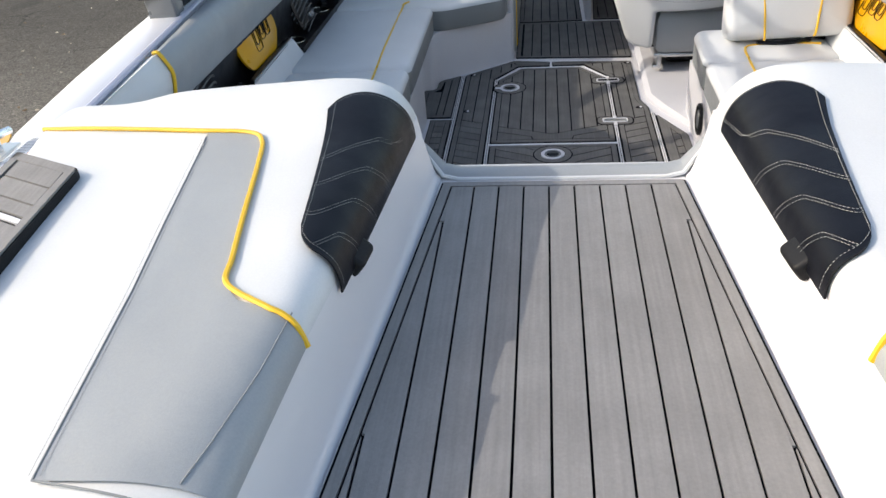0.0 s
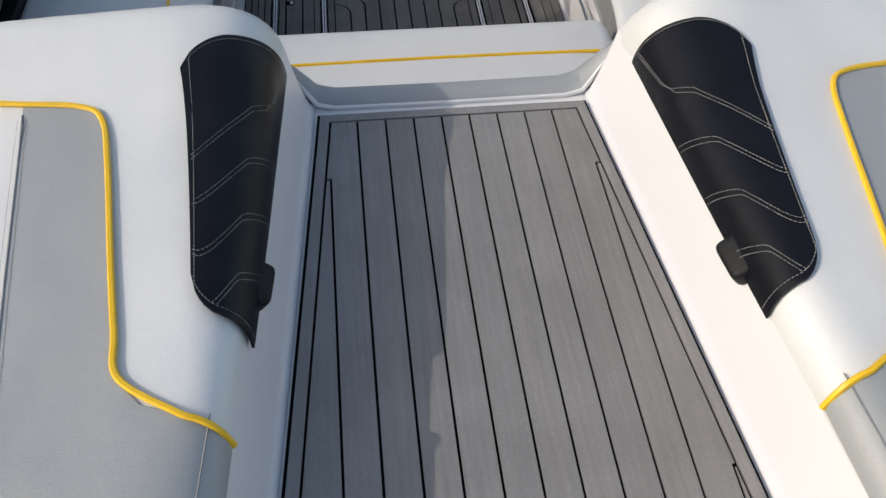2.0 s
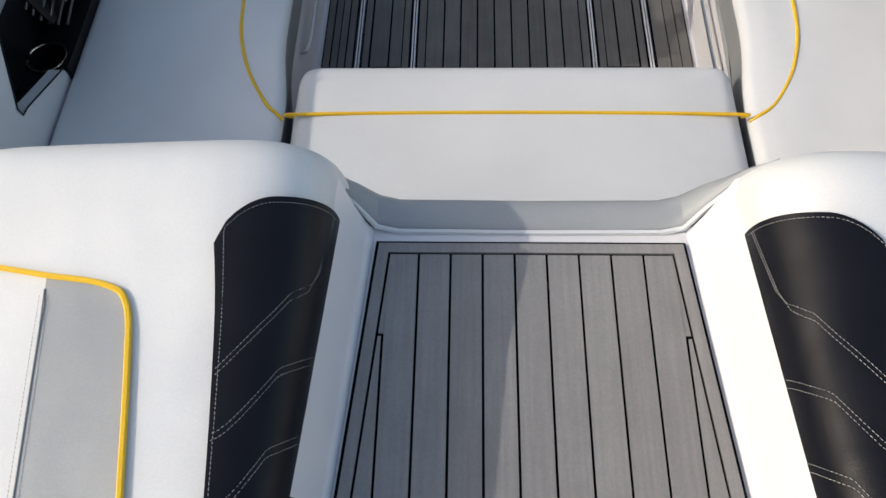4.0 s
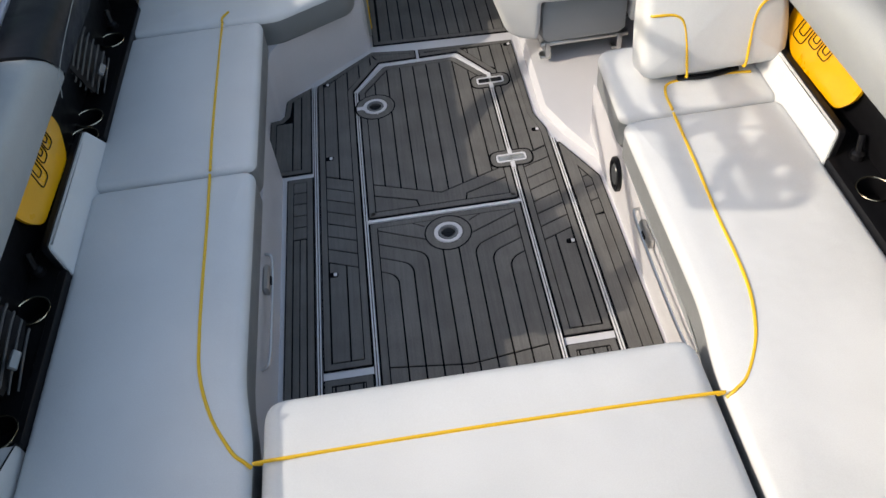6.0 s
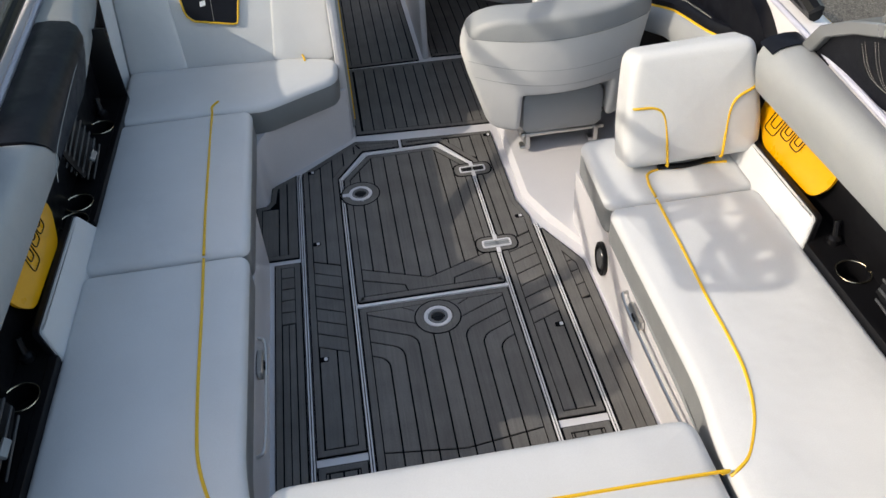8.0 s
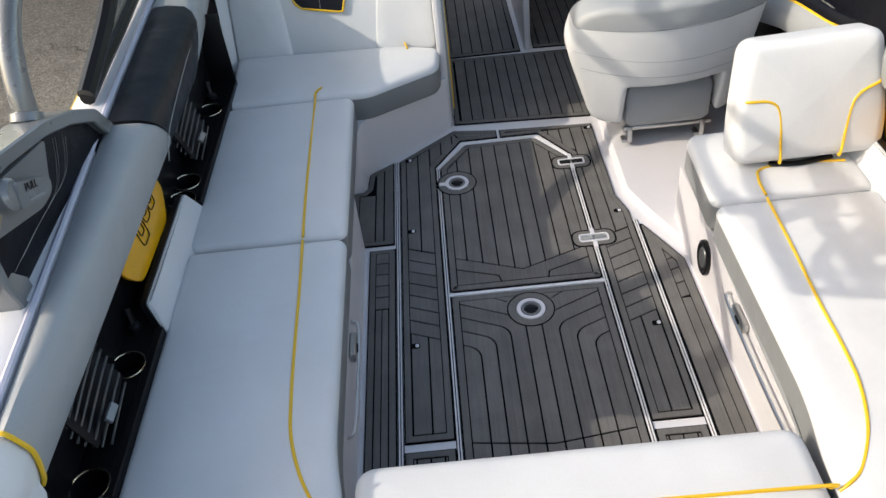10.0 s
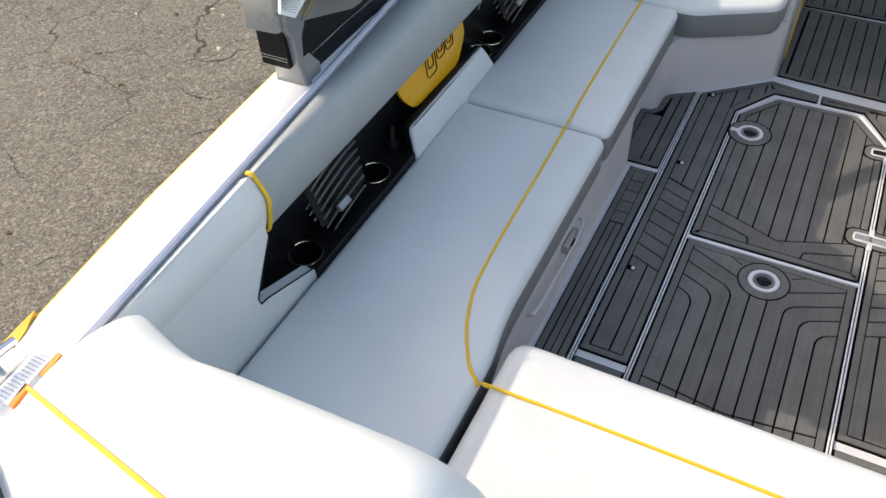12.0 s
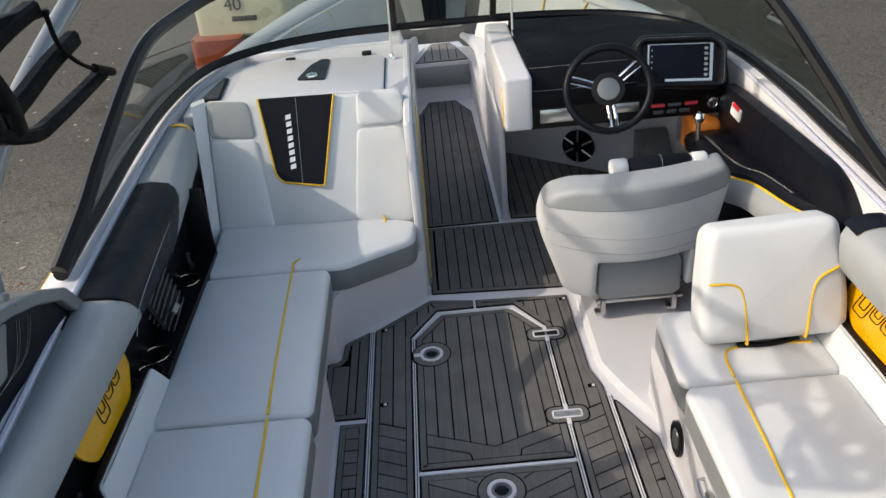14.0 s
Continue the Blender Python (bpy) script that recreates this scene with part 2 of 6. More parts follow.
def put(name, geo, mats, parent=None, label="", index=None, smooth=True, angle=38):
    """One mesh object, in world coordinates, under a thing or part if one is given."""
    top = parent
    while top is not None and top.parent is not None:
        top = top.parent
    if top is not None and top.name in AFT:
        geo = [aft_place(v, AFT[top.name]) for v in geo[0]], geo[1]
    ob = new(name, as_mesh(name, geo[0], geo[1], mats, index, smooth, angle))
    if parent is not None:
        ob.parent = parent
        if parent is top:
            ob.matrix_parent_inverse = Matrix.Translation(-top.location)
    if label:
        ob["label"] = label
    return ob


def facing(ob, eye):
    """Turns a sheet's front to the given point."""
    p = ob.data.polygons[len(ob.data.polygons) // 2]
    if p.normal.dot(Vector(eye) - p.center) < 0:
        ob.data.flip_normals()
    return ob


def single(name, geo, mats, label, category, group="", kind="", index=None, smooth=True, angle=38):
    return tagged(put(name, geo, mats, None, "", index, smooth, angle), label, category, group, kind)


def join(*geos):
    verts, faces = [], []
    for v, f in geos:
        n = len(verts)
        verts += list(v)
        faces += [tuple(i + n for i in q) for q in f]
    return verts, faces


def flip(geo, s):
    """The geometry on the other side of the boat when s is -1 (things are given for starboard)."""
    return [(v[0] * s, v[1], v[2]) for v in geo[0]], geo[1]


def moved(geo, m):
    return [tuple(m @ Vector(v)) for v in geo[0]], geo[1]


def area2(p):
    return sum(p[i - 1][0] * p[i][1] - p[i][0] * p[i - 1][1] for i in range(len(p)))


def inset(poly, d):
    """The polygon shrunk by d (grown when negative), by mitred corners."""
    if area2(poly) < 0:
        poly = poly[::-1]
    n, out = len(poly), []
    for i in range(n):
        a, b, c = Vector(poly[i - 1]), Vector(poly[i]), Vector(poly[(i + 1) % n])
        u, v = (b - a).normalized(), (c - b).normalized()
        nu, nv = Vector((-u.y, u.x)), Vector((-v.y, v.x))
        k = nu + nv
        k = k / max(0.35, k.dot(nu)) if k.length > 1e-6 else nu
        out.append(tuple(b + k * d))
    return out


def shrink(ring, k):
    """The ring drawn towards its middle by the share k."""
    cx, cy = sum(p[0] for p in ring) / len(ring), sum(p[1] for p in ring) / len(ring)
    return [(lerp(x, cx, k), lerp(y, cy, k)) for x, y in ring]


def fillet(poly, r, n=5):
    """Rounds the corners. r: one radius, or one for each corner."""
    out, m = [], len(poly)
    rs = r if isinstance(r, (list, tuple)) else [r] * m
    for i in range(m):
        a, b, c = Vector(poly[i - 1]), Vector(poly[i]), Vector(poly[(i + 1) % m])
        u, v = a - b, c - b
        t = min(rs[i], 0.45 * u.length, 0.45 * v.length)
        if t < 1e-4:
            out.append(tuple(b))
            continue
        p, q = b + u.normalized() * t, b + v.normalized() * t
        for k in range(n + 1):
            s = k / n
            out.append(tuple((1 - s) ** 2 * p + 2 * s * (1 - s) * b + s * s * q))
    return out


def loft(rings, caps=True):
    """Skin over closed rings with equal counts."""
    n = len(rings[0])
    verts = [tuple(p) for r in rings for p in r]
    faces = [(j * n + i, j * n + (i + 1) % n, (j + 1) * n + (i + 1) % n, (j + 1) * n + i) for j in range(len(rings) - 1) for i in range(n)]
    if caps:
        faces += [tuple(range(n))[::-1], tuple((len(rings) - 1) * n + i for i in range(n))]
    return verts, faces


def prism(poly, z0, z1):
    return loft([[(x, y, z0) for x, y in poly], [(x, y, z1) for x, y in poly]])


def pillow(poly, z0, z1, r=0.03, crown=0.006, low=0.0):
    """Upholstered block: rounded shoulders, and a top that swells a little. Returns geometry, number of side faces."""
    rings = []
    if low:
        rings += [[(x, y, z0) for x, y in inset(poly, low)]]
    rings += [[(x, y, z0 + low) for x, y in poly]]
    for k in range(6):
        a = math.pi / 2 * k / 5
        rings.append([(x, y, z1 - r + r * math.sin(a)) for x, y in inset(poly, r * (1 - math.cos(a)))])
    for d, h in ((0.12, 0.35), (0.3, 0.75), (0.6, 1.0)):
        rings.append([(x, y, z1 + crown * h) for x, y in shrink(inset(poly, r), d)])
    return loft(rings)


def box(x0, x1, y0, y1, z0, z1, r=0.004):
    """A block with rounded edges."""
    p = fillet([(x0, y0), (x1, y0), (x1, y1), (x0, y1)], r * 1.2, 2)
    return loft([[(x, y, z0) for x, y in inset(p, r * 0.7)], [(x, y, z0 + r) for x, y in p],
                 [(x, y, z1 - r) for x, y in p], [(x, y, z1) for x, y in inset(p, r * 0.7)]])


def rounded_box(x0, x1, y0, y1, z0, z1, r):
    """A block with fully rounded edges."""
    p = fillet([(x0, y0), (x1, y0), (x1, y1), (x0, y1)], r * 1.5, 5)
    turns = [math.pi / 2 * k / 4 for k in range(5)]
    rings = [[(x, y, z0 + r * (1 - math.cos(a))) for x, y in inset(p, r * (1 - math.sin(a)))] for a in turns]
    rings += [[(x, y, z1 - r * (1 - math.cos(a))) for x, y in inset(p, r * (1 - math.sin(a)))] for a in turns[::-1]]
    return loft(rings)


def smooth_path(pts, per=8):
    pts = [Vector(p) for p in pts]
    if len(pts) < 3:
        return pts
    ext = [2 * pts[0] - pts[1], *pts, 2 * pts[-1] - pts[-2]]
    out = []
    for i in range(1, len(ext) - 2):
        p0, p1, p2, p3 = ext[i - 1 : i + 3]
        for k in range(per):
            t = k / per
            out.append(0.5 * ((2 * p1) + (p2 - p0) * t + (2 * p0 - 5 * p1 + 4 * p2 - p3) * t * t + (3 * p1 - p0 - 3 * p2 + p3) * t ** 3))
    return out + [pts[-1]]


def tube(pts, r, n=8, curved=True, per=8, squash=1.0):
    """A round bar along a path; r may be one radius, or one for each end."""
    path = smooth_path(pts, per) if curved else [Vector(p) for p in pts]
    r0, r1 = r if isinstance(r, (list, tuple)) else (r, r)
    rings, up = [], None
    for i, p in enumerate(path):
        d = (path[min(i + 1, len(path) - 1)] - path[max(i - 1, 0)]).normalized()
        if up is None:
            up = Vector((0, 0, 1)) if abs(d.z) < 0.9 else Vector((1, 0, 0))
        side = d.cross(up).normalized()
        up = side.cross(d).normalized()
        rr = r0 + (r1 - r0) * i / max(1, len(path) - 1)
        rings.append([p + (side * math.cos(a) * rr + up * math.sin(a) * rr * squash) for a in (2 * math.pi * k / n for k in range(n))])
    return loft(rings)


def dashes(pts, r=0.0008, on=0.0048, off=0.0032):
    """Sewn stitches: short square bars along a path."""
    pts = [Vector(p) for p in pts]
    geos, run = [], 0.0
    for a, b in zip(pts, pts[1:]):
        length = (b - a).length
        s = -run
        while s < length:
            lo, hi = max(0.0, s), min(length, s + on)
            if hi - lo > 0.001:
                geos.append(tube([a.lerp(b, lo / length), a.lerp(b, hi / length)], r, 4, False))
            s += on + off
        run = (run + length) % (on + off)
    return join(*geos)


def lathe(profile, centre, axis=(0, 0, 1), n=20, caps=True):
    """A turned shape: (radius, height) pairs along an axis."""
    q = Vector((0, 0, 1)).rotation_difference(Vector(axis)).to_matrix().to_4x4()
    m = Matrix.Translation(centre) @ q
    return loft([[m @ Vector((r * math.cos(2 * math.pi * k / n), r * math.sin(2 * math.pi * k / n), h)) for k in range(n)] for r, h in profile], caps)


def ring_of(major, minor, centre, axis=(0, 0, 1), n=24, k=6):
    q = Vector((0, 0, 1)).rotation_difference(Vector(axis)).to_matrix().to_4x4()
    m = Matrix.Translation(centre) @ q
    verts = [tuple(m @ Vector(((major + minor * math.cos(b)) * math.cos(a), (major + minor * math.cos(b)) * math.sin(a), minor * math.sin(b))))
             for a in (2 * math.pi * i / n for i in range(n)) for b in (2 * math.pi * j / k for j in range(k))]
    faces = [(i * k + j, ((i + 1) % n) * k + j, ((i + 1) % n) * k + (j + 1) % k, i * k + (j + 1) % k) for i in range(n) for j in range(k)]
    return verts, faces


def sheet(rows, thick=None):
    """A surface over rows of points, thickened along its normals if asked."""
    n, m = len(rows), len(rows[0])
    verts = [tuple(p) for r in rows for p in r]
    faces = [(j * m + i, j * m + i + 1, (j + 1) * m + i + 1, (j + 1) * m + i) for j in range(n - 1) for i in range(m - 1)]
    if thick:
        nrm = []
        for j in range(n):
            for i in range(m):
                a = Vector(rows[min(j + 1, n - 1)][i]) - Vector(rows[max(j - 1, 0)][i])
                b = Vector(rows[j][min(i + 1, m - 1)]) - Vector(rows[j][max(i - 1, 0)])
                c = a.cross(b)
                nrm.append(c.normalized() if c.length > 1e-9 else Vector((0, 0, 1)))
        k = len(verts)
        verts += [tuple(Vector(v) + w * thick) for v, w in zip(verts[:k], nrm)]
        faces += [tuple(i + k for i in f)[::-1] for f in faces[: (n - 1) * (m - 1)]]
        rim = [i for i in range(m)] + [j * m + m - 1 for j in range(1, n)] + [(n - 1) * m + i for i in range(m - 2, -1, -1)] + [j * m for j in range(n - 2, 0, -1)]
        faces += [(rim[i - 1], rim[i], rim[i] + k, rim[i - 1] + k) for i in range(len(rim))]
    return verts, faces


def lerp(a, b, t):
    return a + (b - a) * t


def curve_at(table, v):
    """Value of a piecewise-linear table of (v, value), smoothed at nothing."""
    if v <= table[0][0]:
        return table[0][1]
    for (a, p), (b, q) in zip(table, table[1:]):
        if v <= b:
            return lerp(p, q, (v - a) / (b - a))
    return table[-1][1]


def cut(poly, a, b):
    """The part of a convex polygon to the left of the line from a to b."""
    out, n = [], len(poly)
    side = lambda p: (b[0] - a[0]) * (p[1] - a[1]) - (b[1] - a[1]) * (p[0] - a[0])
    for i in range(n):
        p, q = poly[i - 1], poly[i]
        sp, sq = side(p), side(q)
        if (sp < 0) != (sq < 0):
            t = sp / (sp - sq)
            out.append((lerp(p[0], q[0], t), lerp(p[1], q[1], t)))
        if sq >= 0:
            out.append(q)
    return out


def strips(poly, pitch, turn=0.0, origin=(0.0, 0.0), gap=0.005):
    """A convex polygon cut into planks that run along +y turned by so many degrees; a groove passes through the origin."""
    c, s = math.cos(radians(turn)), math.sin(radians(turn))
    across, along = (c, s), (-s, c)
    ks = [((p[0] - origin[0]) * c + (p[1] - origin[1]) * s) / pitch for p in poly]
    out = []
    for k in range(math.floor(min(ks)), math.ceil(max(ks))):
        q = poly if area2(poly) > 0 else poly[::-1]
        a = (origin[0] + across[0] * (k * pitch + gap / 2), origin[1] + across[1] * (k * pitch + gap / 2))
        b = (origin[0] + across[0] * ((k + 1) * pitch - gap / 2), origin[1] + across[1] * ((k + 1) * pitch - gap / 2))
        q = cut(q, (a[0] + along[0], a[1] + along[1]), a)
        if len(q) > 2:
            q = cut(q, b, (b[0] + along[0], b[1] + along[1]))
        if len(q) > 2 and abs(area2(q)) > 2e-5:
            out.append(q)
    return out


def band(poly, d0, d1, z0, z1):
    """The raised border of a mat, between two insets of its outline."""
    a, b = inset(poly, d0), inset(poly, d1)
    n = len(a)
    v = [(*p, z) for ring, z in ((a, z0), (a, z1), (b, z1), (b, z0)) for p in ring]
    f = [(k * n + i, k * n + (i + 1) % n, (k + 1) * n + (i + 1) % n, (k + 1) * n + i) for k in range(3) for i in range(n)]
    return v, f


# ---- ground and hull ----
GROUND_Z = -1.05
ground = single("ground", ([(-400, -400, GROUND_Z), (400, -400, GROUND_Z), (400, 400, GROUND_Z), (-400, 400, GROUND_Z)], [(0, 1, 2, 3)]),
                ASPHALT, "cracked sun-bleached grey asphalt yard", "ground", kind="structure")

# half-widths of the boat, stern to bow: outer edge and inner rail of the gunwale
OUTER = [(-1.40, 1.12), (-0.6, 1.19), (-0.05, 1.245), (0.4, 1.292), (0.9, 1.322), (1.9, 1.368), (2.6, 1.38), (3.4, 1.345), (4.2, 1.17), (5.0, 0.90), (5.6, 0.58), (5.95, 0.28)]
INNER = [(-1.40, 1.04), (-0.6, 1.08), (-0.05, 1.10), (0.17, 1.115), (0.9, 1.165), (1.9, 1.235), (2.6, 1.262), (3.1, 1.270), (3.5, 1.225), (3.8, 1.15), (4.5, 0.92), (5.2, 0.62), (5.6, 0.40)]
TOPZ = [(-1.40, 0.78), (0.0, 0.80), (1.0, 0.81), (2.0, 0.825), (3.5, 0.86), (5.9, 0.90)]


def steps(a, b, n):
    return [lerp(a, b, i / n) for i in range(n + 1)]


hull = thing("boat_hull", "white fibreglass wake boat hull with a yellow pinstripe along the gunwale", "boat", (0, 2.3, GROUND_Z))
for s, side in ((-1, "port"), (1, "starboard")):
    ys = steps(-1.40, 5.6, 46)
    rows = []
    for y in ys:
        o, i, z = curve_at(OUTER, y), curve_at(INNER, y), curve_at(TOPZ, y)
        rows.append([(s * i, y, z - 0.10), (s * i, y, z), (s * (i + 0.02), y, z + 0.012), (s * lerp(i, o, 0.7), y, z + 0.010),
                     (s * (o - 0.012), y, z), (s * o, y, z - 0.018)])
    put("gunwale", sheet(rows), GELCOAT, hull, "glossy white gelcoat gunwale")
    put("pinstripe", tube([(s * (curve_at(OUTER, y) - 0.0005), y, curve_at(TOPZ, y) - 0.013) for y in ys], 0.0036, 6, False), PIPING, hull, "yellow rub-rail stripe")
    put("inner_rail", tube([(s * (curve_at(INNER, y) + 0.006), y, curve_at(TOPZ, y) + 0.008) for y in ys[9:36]], 0.0095, 8, False), RAIL, hull, "lilac-grey moulded rail")
    rows = [[(s * curve_at(OUTER, y) * k, y, lerp(curve_at(TOPZ, y) - 0.02, -0.55, d)) for k, d in ((1.0, 0.0), (1.01, 0.12), (0.985, 0.35), (0.9, 0.65), (0.72, 0.85), (0.05, 1.0))]
            for y in ys]
    put("hull_side", sheet(rows), GELCOAT, hull)
put("bow_cap", sheet([[(s * curve_at(OUTER, y), y, curve_at(TOPZ, y) - 0.018 + 0.02 * (1 - abs(s))) for s in steps(-1, 1, 8)] for y in steps(5.5, 5.95, 5)]), GELCOAT, hull)
put("transom", sheet([[(x, -1.408 - 0.03 * (1 - (x / 1.1) ** 2), z) for x in steps(-1.11, 1.11, 8)] for z in (-0.5, -0.1, 0.3, 0.77)], 0.02), GELCOAT, hull)
put("stern_deck", sheet([[(x, y, 0.700 + 0.03 * abs(x)) for x in steps(-1.09, 1.09, 8)] for y in (-1.44, -1.30)], 0.015), GELCOAT, hull)

for s in (-1, 1):
    wedge = [(s * (curve_at(OUTER, y) - d), y) for y, d in ((0.075, -0.001), (0.03, -0.002), (-0.02, -0.002), (-0.045, 0.012), (-0.02, 0.030), (0.03, 0.020))]
    put("hull_stripe", prism(wedge, 0.780, 0.8065), YELLOW, hull, "yellow wedge stripe", smooth=False)
    put("sill_joint", tube([(s * 0.51, -1.30, 0.72), (s * 0.431, -1.154, 0.771), (s * 0.409, -1.109, 0.816)], 0.004, 6), GELCOAT, hull)

trailer = thing("boat_trailer", "dark steel boat trailer under the hull on the asphalt", "trailer", (0, 1.5, GROUND_Z))
for s in (-1, 1):
    put("rail", box(s * 0.7 - 0.05, s * 0.7 + 0.05, -1.0, 4.6, GROUND_Z + 0.42, GROUND_Z + 0.52), PLASTIC_MATT, trailer)
    for y in (0.6, 1.4):
        put("wheel", lathe([(0.0, -0.1), (0.30, -0.1), (0.33, -0.06), (0.33, 0.06), (0.30, 0.1), (0.0, 0.1)], (s * 1.02, y, GROUND_Z + 0.33), (1, 0, 0), 24), PLASTIC_MATT, trailer)

# ---- cockpit sole and liner ----
floor = thing("floor", "white moulded cockpit sole carrying dark foam mats", "floor", (0, 1.5, 0), kind="structure")
put("sole", prism([(-0.75, 0.2), (0.75, 0.2), (1.1, 2.2), (1.1, 4.1), (0.5, 5.6), (-0.5, 5.6), (-1.1, 4.1), (-1.1, 2.2)], -0.06, 0.0), LINER, floor, smooth=False)

liner = thing("cockpit_liner", "white moulded fibreglass bench bases and console walls", "boat liner", (0, 1.5, 0), kind="structure")
PORT_BASE = [(-1.18, 0.15), (-0.583, 0.15), (-0.583, 1.955), (-0.650, 1.96), (-0.650, 2.315), (-0.592, 2.335), (-0.577, 2.455), (-0.475, 2.545), (-0.207, 2.752), (-0.207, 3.02), (-1.18, 3.02)]
put("port_bench_base", prism(fillet(PORT_BASE, [0, 0, 0.01, 0.01, 0.03, 0.02, 0.05, 0.03, 0.01, 0, 0]), -0.01, 0.262), LINER, liner)
STBD_BASE = [(1.18, 0.15), (0.592, 0.15), (0.592, 1.93), (0.66, 1.99), (1.18, 1.99)]
put("starboard_bench_base", prism(STBD_BASE, -0.01, 0.262), LINER, liner)
put("rear_bench_base", box(-0.60, 0.60, 0.12, 0.62, -0.01, 0.262), LINER, liner)
# low plinth that carries the helm chair, with a sloping edge towards the aisle
plinth = [(0.455, 2.70), (0.445, 2.14), (0.50, 1.99), (0.60, 1.80), (0.60, 1.4), (1.2, 1.4), (1.2, 3.375), (0.46, 3.375)]
put("helm_plinth", loft([[(x, y, -0.005) for x, y in plinth], [(x, y, 0.012) for x, y in plinth],
                         [(x + d, y, z) for (x, y), d, z in zip(plinth, (0.02, 0.02, 0.018, 0.0, 0.0, 0, 0, 0.02), (0.03,) * 8)]]), LINER, liner, angle=20)
# walls of the walk-through to the bow
put("port_console_wall", box(-0.235, -0.198, 2.76, 4.02, -0.01, 0.86, 0.014), LINER, liner)
put("starboard_console_wall", box(0.215, 0.25, 3.43, 4.36, -0.01, 0.62, 0.014), LINER, liner)
put("starboard_console_cheek", box(0.218, 0.247, 3.43, 4.02, 0.60, 0.86, 0.012), LINER, liner)
put("port_console_front", box(-1.12, -0.235, 3.98, 4.02, -0.01, 0.86), LINER, liner)
put("helm_footwell_wall", prism([(0.24, 4.400), (1.20, 3.66), (1.20, 3.70), (0.24, 4.44)], -0.01, 0.63), LINER, liner)
put("helm_bulkhead", box(0.25, 1.12, 4.03, 4.06, 0.60, 0.86), LINER, liner)
for s in (-1, 1):
    put("side_wall", sheet([[(s * (curve_at(OUTER, y) - 0.045), y, z) for z in (0.0, 0.3, 0.8)] for y in steps(0.0, 5.5, 24)], 0.01), LINER, liner)
put("bow_step", prism([(-0.24, 5.38), (0.26, 5.38), (0.16, 5.90), (-0.16, 5.90)], 0.0, 0.29), LINER, liner)
put("step_riser", box(-0.19, 0.20, 5.355, 5.375, 0.12, 0.27), VINYL_MID, liner)

# ---- aft walk-over deck ----
DECK_Z = 0.755
FOOT = [(-1.25, 0.358), (-0.65, 0.316), (-0.50, 0.304), (-0.35, 0.294), (-0.05, 0.275), (0.1, 0.266)]


def SILL_TOP(y):
    return curve_at(FOOT, y)


deck = thing("aft_deck", "white gelcoat walk-over deck between the sun pads", "boat deck", (0, -0.5, 0), kind="structure")
AFT[deck.name] = (0.003, 0, 0)
put("deck_moulding", prism([(-0.42, -1.25), (0.42, -1.25), (0.42, 0.05), (-0.42, 0.05)], 0.2, DECK_Z), GELCOAT, deck)
for s in (-1, 1):
    rows = []
    for y in steps(-1.25, 0.03, 16):
        e = 0.232 + 0.0771 * max(0.0, -y)
        foot = SILL_TOP(y)
        rise = [(lerp(e + 0.012, foot + 0.004, t), lerp(DECK_Z + 0.010, 0.888, t ** 1.35)) for t in steps(0, 1, 6)]
        rows.append([(s * x, y, z) for x, z in [(e + 0.003, DECK_Z - 0.004), (e + 0.006, DECK_Z + 0.005)] + rise + [(foot + 0.05, 0.903)]])
    put("sill", sheet(rows), GELCOAT, deck)
aft_mat = thing("deck_mat", "light grey foam faux-teak mat on the aft deck", "deck mat", (0, -0.5, DECK_Z))
AFT[aft_mat.name] = (0.003, 0, 0)
MAT_OUT = [(-0.312, -1.03), (0.312, -1.03), (0.232, 0.004), (-0.232, 0.004)]
put("backing", prism(MAT_OUT, DECK_Z - 0.002, DECK_Z + 0.005), GROOVE, aft_mat, smooth=False)
put("border", band(MAT_OUT, 0.005, 0.021, DECK_Z, DECK_Z + 0.009), MAT_LIGHT, aft_mat, smooth=False)
inner = [(x / (1 + 0.02 * y), y) for x, y in inset(MAT_OUT, 0.025)]
planks = []
for q in strips(inner, 0.0475, 0, (0.02375, 0), 0.0038):
    mid = sum(p[0] for p in q) / len(q)
    if abs(mid) > 0.2137:      # side planks start bluntly where the mat has widened enough
        y0 = -0.155 if abs(mid) < 0.262 else -0.68
        q = cut(q if area2(q) > 0 else q[::-1], (1, y0), (-1, y0))
    planks.append(q)
for s in (-1, 1):              # ahead of them the outer planks run on to the border
    for xb, y0 in ((0.21375, -0.150), (0.26125, -0.675)):
        q = inner if area2(inner) > 0 else inner[::-1]
        q = cut(q, (-1, y0), (1, y0))
        x = s * (xb - 0.0024)
        planks.append(cut(q, (x, 1), (x, -1)) if s > 0 else cut(q, (x, -1), (x, 1)))
for q in planks:
    if len(q) > 2:
        put("plank", prism([(x * (1 + 0.02 * y), y) for x, y in q], DECK_Z, DECK_Z + 0.009), MAT_LIGHT, aft_mat, smooth=False)

